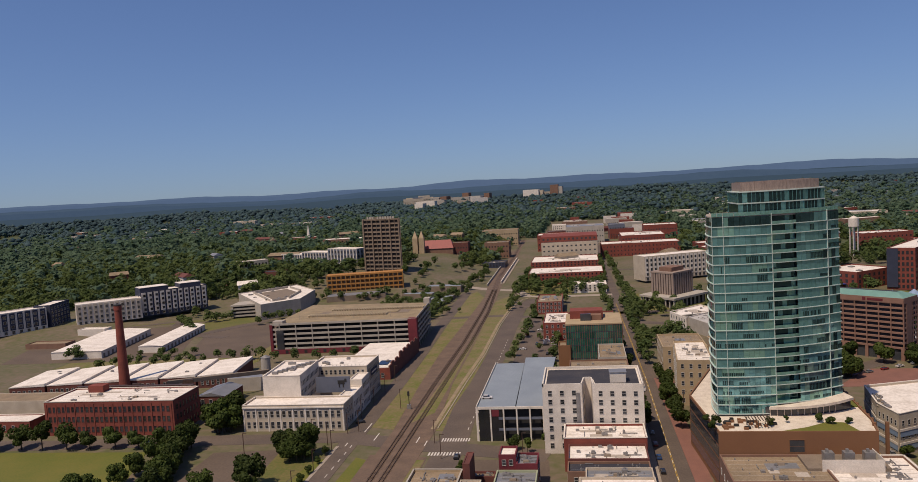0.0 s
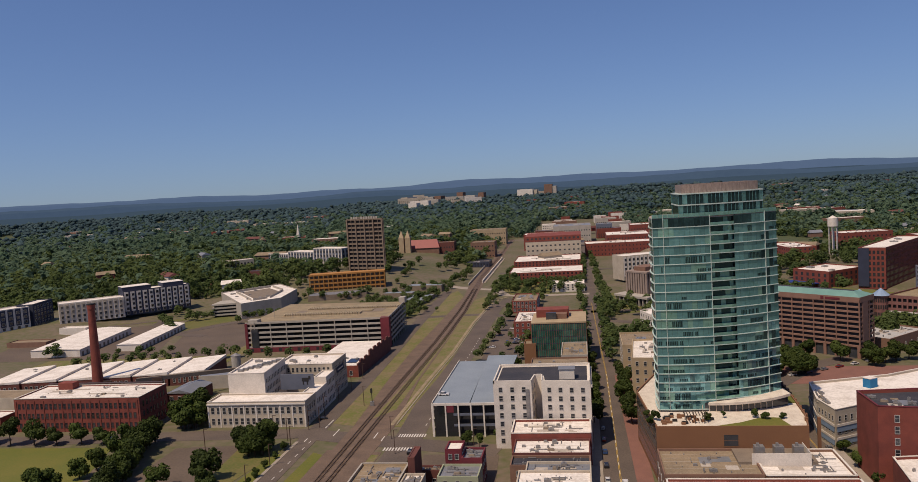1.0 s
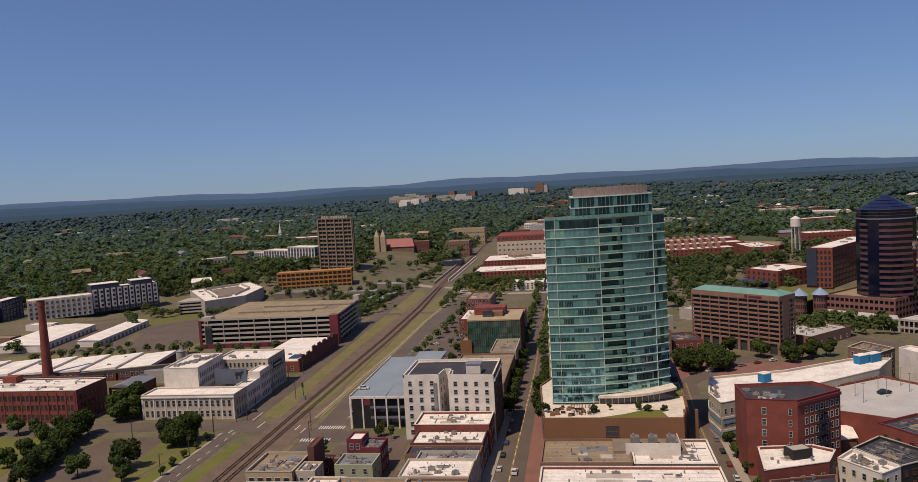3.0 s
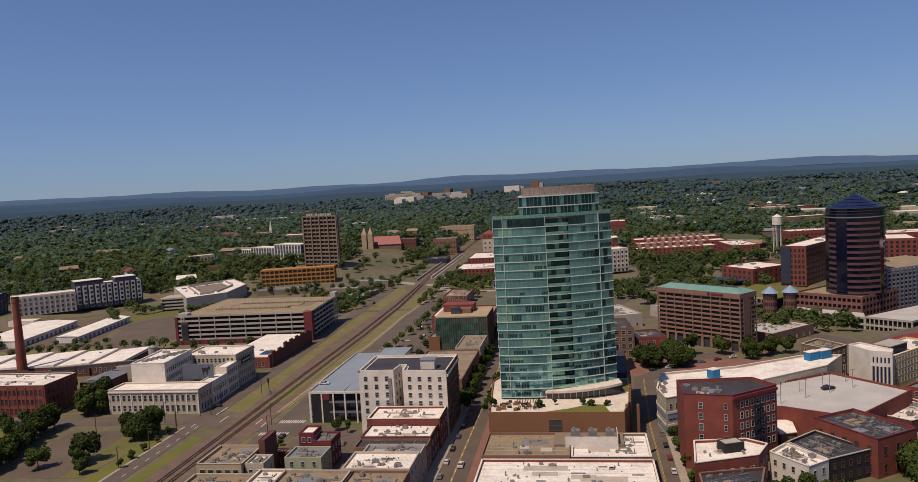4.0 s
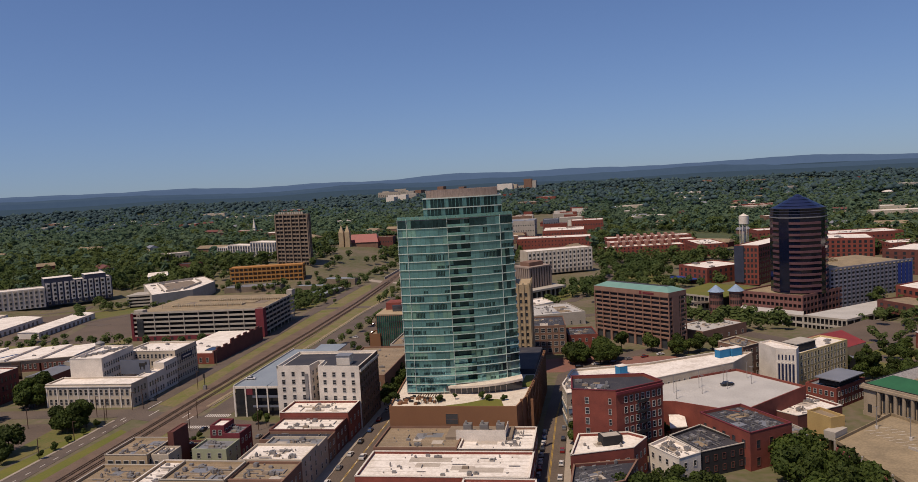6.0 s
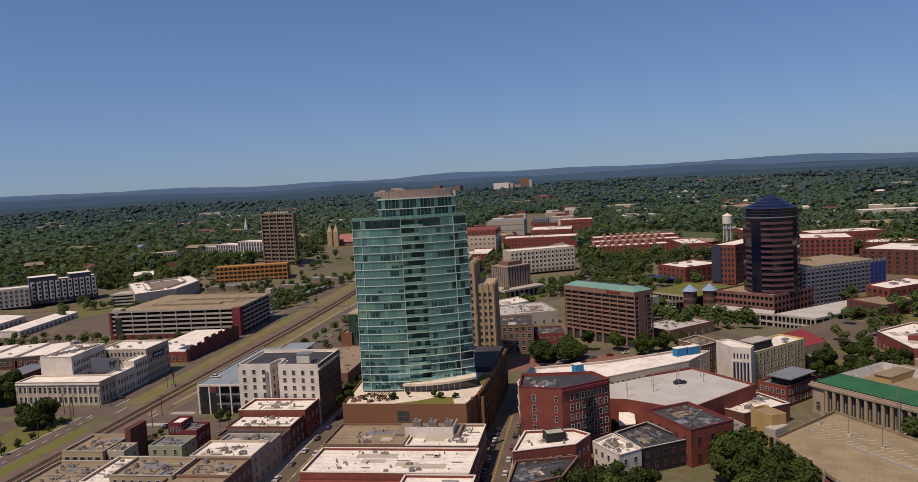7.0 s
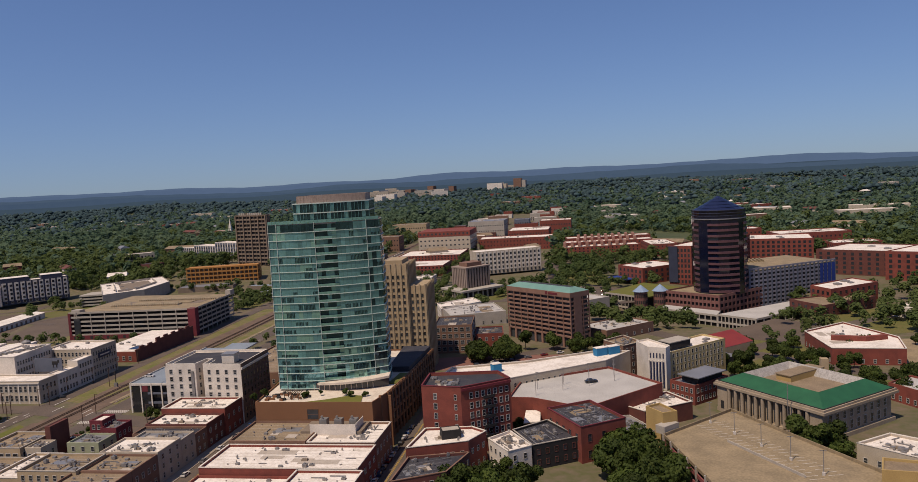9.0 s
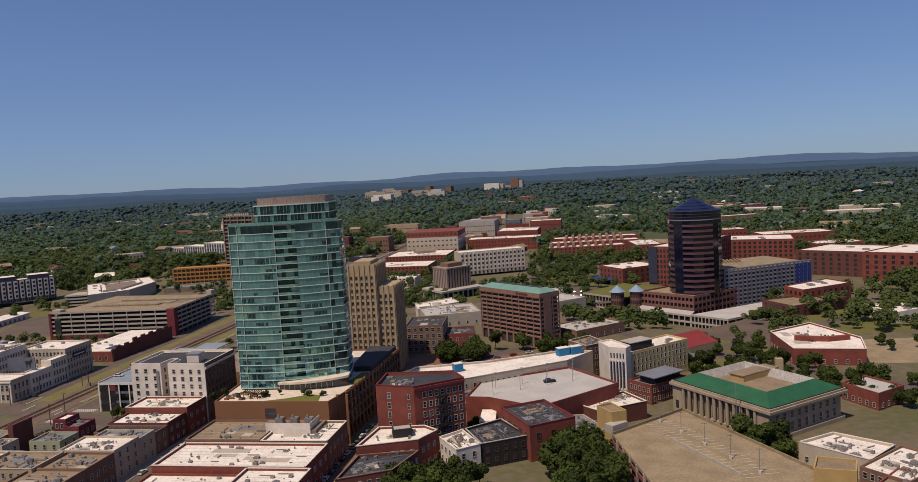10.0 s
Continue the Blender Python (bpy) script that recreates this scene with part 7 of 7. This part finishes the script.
tree_patch(42, 470, 72, 505, 12, 1.0)
tree_patch(46, 560, 62, 600, 8, 0.9)
tree_row(-38, 440, -32, 640, 12, 0.8, 1.5)
tree_row(-13, 420, -13, 560, 8, 0.8, 1.0)
tree_row(-24, 440, -24, 560, 5, 0.6, 1.0)
tree_patch(-110, 600, -92, 640, 3, 0.6)
tree_row(-116, 580, -130, 700, 14, 0.8, 3.0)
tree_row(-125, 600, -150, 740, 14, 0.8, 3.0)
tree_patch(-170, 620, -118, 660, 10, 0.8)
tree_patch(-30, 610, -10, 690, 14, 1.0)
tree_patch(-60, 680, -36, 780, 18, 1.0)
tree_patch(-60, 610, -48, 680, 8, 0.7)
tree_patch(-168, 590, -110, 770, 46, 0.75)
tree_patch(-190, 800, -140, 900, 12, 0.9)
tree_patch(-150, 960, -104, 1010, 9, 1.0)
tree_patch(-360, 870, -310, 950, 14, 0.8)
tree_patch(-260, 690, -180, 725, 14, 0.8)
tree_patch(0, 700, 24, 780, 14, 0.9)
tree_row(-12, 296, -18, 292, 2, 0.8, slim=True)
tree(-24, 295, 0.55)
tree_row(-43, 240, -42.6, 276, 9, 0.28, 0.4)
tree_patch(112, 392, 140, 412, 16, 1.0)                     # plaza
tree_row(126, 420, 190, 420, 5, 1.1, 3)
tree_row(170, 408, 186, 420, 3, 1.1)
tree_patch(196, 470, 250, 500, 26, 1.1)                     # below the octagonal tower
tree_patch(180, 505, 200, 530, 10, 1.0)
tree_patch(183, 206, 208, 232, 20, 1.0)
tree_patch(186, 232, 201, 250, 9, 1.0)                    # foreground grove
tree_patch(132, 206, 164, 222, 16, 0.85)
tree_patch(151, 276, 155, 288, 4, 0.5)
tree_row(138, 226, 158, 230, 4, 0.7)
tree_patch(252, 244, 268, 258, 9, 1.0)                      # by the courthouse
tree_row(272, 342, 330, 338, 12, 0.9, 5)
tree_patch(240, 352, 262, 372, 5, 0.8)
tree_row(292, 380, 262, 404, 6, 0.9, 2)
tree_row(290, 330, 350, 292, 12, 0.8, 4)
tree_patch(300, 330, 345, 348, 8, 0.7)
tree_patch(250, 345, 300, 372, 12, 0.8)
tree_patch(300, 340, 420, 420, 16, 0.7)
tree_patch(300, 445, 420, 520, 24, 1.0)
tree_patch(110, 560, 200, 690, 34, 1.1)
tree_patch(140, 720, 240, 860, 70, 1.2)
tree_patch(420, 520, 560, 640, 90, 1.3)
tree_patch(340, 440, 440, 560, 46, 1.1)
tree_patch(380, 330, 470, 440, 40, 1.1)
tree_patch(330, 560, 420, 600, 14, 1.0)
tree_patch(440, 640, 600, 760, 110, 1.3)
tree_patch(150, 640, 240, 700, 24, 1.0)
tree_patch(60, 600, 160, 690, 22, 0.9)
tree_patch(-48, 705, -4, 768, 26, 0.95)                     # between sheds and railway
tree_row(44, 560, 43, 700, 16, 1.0, 1.5)                     # by the civic building
tree_patch(66, 545, 100, 590, 9, 1.0)
tree_patch(104, 612, 138, 688, 12, 0.9)
tree_row(-340, 610, -306, 566, 9, 0.9, 2)                    # street past the flats
tree_row(-366, 690, -345, 640, 6, 0.8, 2)
tree_patch(-320, 612, -296, 640, 8, 0.9)
tree_row(-255, 618, -180, 612, 9, 0.75, 2)
tree_patch(-345, 745, -262, 800, 26, 1.0)
tree_patch(-176, 610, -150, 690, 12, 0.8)
tree_patch(-122, 690, -104, 760, 9, 0.8)
tree_patch(152, 690, 205, 780, 26, 1.0)
tree_row(148, 600, 148, 690, 6, 0.8, 1.5)
tree_row(26, 770, 24, 1010, 18, 0.9, 2)
tree_row(40, 700, 36, 1000, 18, 0.9, 2)
tree_patch(262, 408, 294, 436, 9, 0.8)
tree_row(300, 365, 285, 378, 4, 0.8, 2)
tree_patch(345, 450, 420, 476, 10, 0.8)
tree_patch(-360, 476, -345, 486, 4, 0.9)
tree_patch(-58, 780, -52, 890, 12, 0.8)
tree_patch(-118, 770, -98, 860, 12, 0.9)
tree_patch(-140, 890, -104, 930, 5, 1.1)
tree_patch(46, 258, 52, 270, 4, 0.3, z=19.2)                # planting on the terrace
tree_patch(64, 262, 96, 270, 9, 0.25, z=19.2)
tree_row(118, 240, 116, 300, 5, 0.6, 0.5)
tree_row(196, 300, 210, 320, 4, 0.6)
tree_row(50, 200, 84, 186, 3, 0.7, slim=True)


# ---------------------------------------------------------------- woods to the horizon
def big_mesh(name, V, F, mt):
    """A large mesh from arrays; F has one row a face."""
    me = bpy.data.meshes.new(name)
    k = F.shape[1]
    me.vertices.add(len(V))
    me.vertices.foreach_set("co", V.ravel().astype(np.float32))
    me.loops.add(F.size)
    me.loops.foreach_set("vertex_index", F.ravel().astype(np.int32))
    me.polygons.add(len(F))
    me.polygons.foreach_set("loop_start", np.arange(0, F.size, k, dtype=np.int32))
    me.polygons.foreach_set("loop_total", np.full(len(F), k, dtype=np.int32))
    me.polygons.foreach_set("use_smooth", np.full(len(F), k == 3))
    me.materials.append(mt)
    me.update(calc_edges=True)
    return me


def leafy(rs, x, y, z, r, per, size):
    """Crowns of leaf clumps, one after another: per clumps a crown of radius r round (x, y, z)."""
    n, k = len(x), 5
    cen = rs.uniform(-0.5, 0.5, (n, k, 3)) * np.array([1.0, 1.0, 0.9])
    rad = rs.uniform(0.42, 0.68, (n, k))
    w = rs.randint(0, k, (n, per))
    d = rs.normal(size=(n, per, 3))
    d[..., 2] += 0.55
    d /= np.linalg.norm(d, axis=2)[..., None]
    i = np.arange(n)[:, None]
    pos = (cen[i, w] + d * rad[i, w][..., None] * rs.uniform(0.8, 1.06, (n, per, 1))) * r[:, None, None]
    pos += np.stack([x, y, z], 1)[:, None, :]
    nr = d * np.array([0.7, 0.7, 1.0]) + np.array([0, 0, 0.25]) + rs.normal(scale=0.2, size=d.shape)
    nr /= np.linalg.norm(nr, axis=2)[..., None]
    t = np.cross(nr, rs.normal(size=d.shape))
    t /= np.linalg.norm(t, axis=2)[..., None]
    b = np.cross(nr, t)
    s = (size * r[:, None] * rs.uniform(0.65, 1.3, (n, per)))[..., None]
    v = np.stack([pos - t * s - b * s * .7, pos + t * s * .9 - b * s * .8, pos + t * s * .8 + b * s, pos - t * s * .7 + b * s * .9 - nr * s * .2], 2)
    return v.reshape(-1, 3)


def in_town(x, y):
    """The town itself, with its lots and roads, is clear of woods."""
    t = (x > -335) & (x < 420) & (y < 690)
    t |= (x > -300) & (x < -150) & (y < 800)
    t |= (x > -70) & (x < 130) & (y < 1330)
    t |= (x > -66) & (x < 118) & (y < 1800)
    t |= (x > 130) & (x < 440) & (y < 830)
    t |= (x > 150) & (x < 300) & (y > 860) & (y < 1040)
    t |= (x > -500) & (x < -300) & (y < 720)
    t |= (np.abs(x + 86) < 22) & (y < 1400)
    t |= (x > -200) & (x < -90) & (y < 960)
    t |= (x > -245) & (x < -180) & (y > 760) & (y < 860)
    t |= (x > -392) & (x < -254) & (np.abs(y - 922 + (x + 320) * 0.53) < 34)
    t |= (x > -240) & (x < -150) & (y > 940) & (y < 1060)
    t |= (x > 420) & (x < 560) & (y < 560)
    return t


def woodland():
    rs = np.random.RandomState(9)
    octa = np.array([(1, 0, 0), (0, 1, 0), (-1, 0, 0), (0, -1, 0), (0, 0, 1), (0, 0, -1)], float)
    fac = np.array([(0, 1, 4), (1, 2, 4), (2, 3, 4), (3, 0, 4), (1, 0, 5), (2, 1, 5), (3, 2, 5), (0, 3, 5)])
    n = 190000
    r = np.sqrt(rs.uniform(430 ** 2, 3050 ** 2, n))
    az = rs.uniform(-0.98, 0.80, n)
    x, y = 100 + r * np.sin(az), r * np.cos(az)
    keep = ~in_town(x, y)
    keep &= (rs.uniform(size=n) < np.where(r < 1500, 0.66, np.where(r < 2200, 0.5, 0.45)))
    clear = np.sin(x / 97 + 2) * np.cos(y / 131 + 1) + 0.6 * np.sin(x / 41 + y / 57)
    keep &= clear < np.where(x > 60, 0.78, 1.12)
    x, y, r = x[keep], y[keep], r[keep]
    m = len(x)
    s = rs.gamma(9.0, 0.52, m).clip(2.4, 8.5) * np.where(r > 1500, 1.15, 1.0)
    z = height(x, y) + s * rs.uniform(0.8, 1.6, m)
    rj = r * rs.uniform(0.72, 1.28, m)      # jitter so the haze-tinted distance bands run into one another
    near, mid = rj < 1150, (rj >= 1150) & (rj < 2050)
    g = np.array(GROVE)
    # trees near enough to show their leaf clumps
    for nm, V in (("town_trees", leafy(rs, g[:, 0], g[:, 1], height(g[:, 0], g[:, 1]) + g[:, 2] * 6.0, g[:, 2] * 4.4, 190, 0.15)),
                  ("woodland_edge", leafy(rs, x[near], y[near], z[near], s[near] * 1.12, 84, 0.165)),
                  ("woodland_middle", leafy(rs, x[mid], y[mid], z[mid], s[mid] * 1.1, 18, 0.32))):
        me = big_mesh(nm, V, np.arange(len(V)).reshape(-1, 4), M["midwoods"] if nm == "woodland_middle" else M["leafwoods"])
        tagged(new(nm, me), "broad-leaved green trees standing close together", "trees", kind="stuff")
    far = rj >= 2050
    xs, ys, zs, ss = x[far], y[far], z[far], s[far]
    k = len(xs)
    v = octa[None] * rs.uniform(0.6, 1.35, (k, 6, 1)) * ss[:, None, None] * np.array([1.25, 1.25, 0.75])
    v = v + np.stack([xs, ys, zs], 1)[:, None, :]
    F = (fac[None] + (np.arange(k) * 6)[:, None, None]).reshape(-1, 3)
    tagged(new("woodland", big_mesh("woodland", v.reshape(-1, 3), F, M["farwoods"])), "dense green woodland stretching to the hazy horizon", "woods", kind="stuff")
    # forest floor: cells of the same fan outside the town
    V, F = [], []
    azs = np.linspace(-1.05, 0.9, 160)
    for ra in np.arange(430, 3060, 30.0):
        for a0, a1 in zip(azs, azs[1:]):
            q = [(100 + rr * math.sin(a), rr * math.cos(a)) for rr, a in ((ra, a0), (ra, a1), (ra + 30, a1), (ra + 30, a0))]
            if in_town(np.array([p[0] for p in q]), np.array([p[1] for p in q])).any():
                continue
            F.append([len(V) + k for k in (3, 2, 1, 0)])
            V += [(px, py, float(height(px, py)) + 0.35) for px, py in q]
    tagged(new("ground_forest_floor", big_mesh("ground_forest_floor", np.array(V), np.array(F), M["forestfloor"])), "dark green forest floor under the trees", "ground", kind="structure")


M["forestfloor"] = material("forest_floor", (0.045, 0.070, 0.020), (0.10, 0.11, 0.045), scale=0.02, fine=0.3, bump=0)


# ---------------------------------------------------------------- far houses among the trees
def house_mesh():
    w = Build().box(-7, -5, 0, 7, 5, 6)
    r = Build().solid([(-7.6, -5.6, 6), (7.6, -5.6, 6), (7.6, 5.6, 6), (-7.6, 5.6, 6)], [(-7, -.1, 9.5), (7, -.1, 9.5), (7, .1, 9.5), (-7, .1, 9.5)])
    return w, r


hw, hr = house_mesh()
walls = [hw.mesh("wall", M[k]) for k in ("white", "brick", "cream", "brickw")]
roofs = [hr.mesh("roof", M[k]) for k in ("tanroof", "greyroof", "brick2", "membrane")]
rs = random.Random(21)
for k in range(80):
    a, r = rs.uniform(-0.85, 0.72), rs.uniform(850, 2300)
    x, y = 100 + r * math.sin(a), r * math.cos(a)
    if -330 < x < 460 and y < 900:
        continue
    h = thing("house", (x, y, float(height(x, y)) + rs.uniform(3, 7)), "small far house among the trees", "house", "far houses")
    h.rotation_euler = (0, 0, rs.uniform(0, 3.1))
    sc = rs.uniform(0.8, 1.9)
    h.scale = (sc * rs.uniform(0.8, 2.0), sc, 1.0)
    for nm, me in (("wall", rs.choice(walls)), ("roof", rs.choice(roofs))):
        o = new(nm, me)
        o.parent = h
# pale institutional blocks near the horizon, in three clusters, and long low sheds among the trees
def far_block(deg, r, w, d, h, wall):
    x, y = 100 + r * math.sin(radians(deg)), r * math.cos(radians(deg))
    zz = float(height(x, y))
    fb = block("distant_block", "distant pale institutional block above the trees", rect(x, y, rs.uniform(-20, 20), w, d), zz - 4, zz + h, wall, "membrane", 0.6)
    windows(fb, rect(x, y, 0, w, d), 0, zz + 5, max(1, int(h / 7)), max(3, int(w / 7)), 2.4, 2.0, 4.6, 2)


for k in range(22):
    far_block(rs.uniform(-15.2, -9.6), rs.uniform(2550, 2980), rs.uniform(26, 80), rs.uniform(18, 36), rs.uniform(12, 30), rs.choice(("white", "cream", "concrete", "brickw", "screen")))
for deg, w, h, wl in ((-10.6, 26, 36, "brickw"), (-9.0, 22, 32, "brickw"), (-6.1, 60, 34, "white"), (-5.4, 40, 30, "cream"), (-4.1, 30, 46, "brickw"), (-3.7, 26, 38, "concrete"), (-4.6, 40, 22, "cream")):
    far_block(deg, 2900, w, 24, h, wl)
for k in range(40):
    far_block(rs.choice((rs.uniform(-40, -18), rs.uniform(-6, 14), rs.uniform(6, 38))), rs.uniform(1250, 2800), rs.uniform(30, 95), rs.uniform(16, 40), rs.uniform(12, 17), rs.choice(("white", "cream", "brick", "concrete", "brickw")))


# ---------------------------------------------------------------- cars
def car_meshes():
    body = Build().solid([(-2.2, -.88, .35), (2.2, -.88, .35), (2.2, .88, .35), (-2.2, .88, .35)], [(-2.15, -.82, .92), (2.1, -.82, .85), (2.1, .82, .85), (-2.15, .82, .92)])
    cabin = Build().solid([(-1.6, -.78, .9), (1.0, -.78, .88), (1.0, .78, .88), (-1.6, .78, .9)], [(-1.2, -.62, 1.42), (.3, -.62, 1.42), (.3, .62, 1.42), (-1.2, .62, 1.42)])
    tyre = Build()
    cc = [(math.cos(k * .785), math.sin(k * .785)) for k in range(8)]
    tyre.solid([(x * .33, -.1, .33 + z * .33) for x, z in cc], [(x * .33, .1, .33 + z * .33) for x, z in cc])
    roof = Build().solid([(-1.2, -.62, 1.42), (.3, -.62, 1.42), (.3, .62, 1.42), (-1.2, .62, 1.42)], [(-1.1, -.55, 1.47), (.2, -.55, 1.47), (.2, .55, 1.47), (-1.1, .55, 1.47)])
    return body, cabin, tyre, roof


cb_, cc_, ct_, cr_ = car_meshes()
M["carwhite"] = material("white_car_paint", (0.78, 0.78, 0.78), rough=0.25, bump=0, spec=0.6)
M["carsilver"] = material("silver_car_paint", (0.42, 0.43, 0.45), rough=0.25, bump=0, metal=0.5)
M["carblack"] = material("black_car_paint", (0.02, 0.02, 0.024), rough=0.2, bump=0, spec=0.6)
M["carred"] = material("red_car_paint", (0.25, 0.02, 0.02), rough=0.25, bump=0, spec=0.6)
M["carblue"] = material("blue_car_paint", (0.03, 0.07, 0.2), rough=0.25, bump=0, spec=0.6)
glassm, tyrem = cc_.mesh("glasshouse", M["glass"]), ct_.mesh("wheel", M["rubber"])
bodies = {k: (cb_.mesh("body", M["car" + k]), cr_.mesh("car_roof", M["car" + k])) for k in ("white", "silver", "black", "red", "blue")}


def car(x, y, ang, colour, z=0.1, s=1.0):
    c = new("car")
    c.location, c.rotation_euler, c.scale = (x, y, z), (0, 0, radians(ang)), (s, s, s)
    tagged(c, colour + " parked car on the asphalt", "car", "parked cars")
    for nm, me in (("body", bodies[colour][0]), ("car_roof", bodies[colour][1]), ("glasshouse", glassm)):
        o = new(nm, me)
        o.parent = c
    for wx in (-1.35, 1.35):
        for wy in (-.8, .8):
            o = new("wheel", tyrem)
            o.parent, o.location = c, (wx, wy, 0)
    return c


cols = ("white", "silver", "black", "white", "blue", "silver", "red")
for k in range(13):
    car(105.2, 206 + k * 6.4, 90, cols[k % 7])
for k in range(5):
    car(112.8, 236 + k * 13, 90, cols[(k * 3) % 7])
for k in range(8):
    car(30.9, 215 + k * 14, 90, cols[(k * 2 + 1) % 7])
car(36.8, 254, 90, "white", s=1.2)
car(181, 308, 20, "black", 12.0, 1.25)
car(-37, 318, 0, "white", 14.3, 1.1)
car(-98, 331, 20, "black")
car(-46, 286, 90, "black", s=1.1)
car(-190, 306, 0, "blue")
car(-20, 268, 0, "red")
car(-16, 277, 90, "silver")
for k in range(9):
    car(-34 + (k % 3) * 8, 430 + k * 15, 90 + (k % 2) * 80, cols[k % 7])
for k in range(12):
    car(-20 + (k % 2) * 5.5, 486 + (k // 2) * 3.4, 0, cols[(k * 5 + 2) % 7])
for k in range(10):
    car(-143 - k * 0.4, 622 + k * 11, 84, cols[(k * 3 + 1) % 7])
for k in range(14):
    car(154 + (k % 7) * 6, 612 + (k // 7) * 20, 80, cols[(k * 3 + 2) % 7])
for k in range(8):
    car(-44 + k * 8, 848, 90, cols[(k * 2) % 7])
for k in range(7):
    car(118 + k * 9, 388 + k * 5, 30, cols[(k + 2) % 7])

# ---------------------------------------------------------------- poles beside the tracks and streets
def pole(x, y, h=9.0, arm=1.6):
    t = thing("street_lamp", (x, y, 0), "slim dark metal lamp post with a short arm", "lamp post", "lamp posts")
    part("post", Build().box(x - .12, y - .12, 0, x + .12, y + .12, h), M["steel"], t)
    part("arm", Build().box(x, y - .08, h - .2, x + arm, y + .08, h), M["steel"], t)


for k in range(8):
    pole(-99.5, 250 + k * 22)
for x, y in ((-112, 306), (-104, 302), (-95, 318), (-84, 352), (-58, 303), (-135, 288), (-52, 285), (-20, 286), (47, 300), (47, 340)):
    pole(x, y, 10)

woodland()
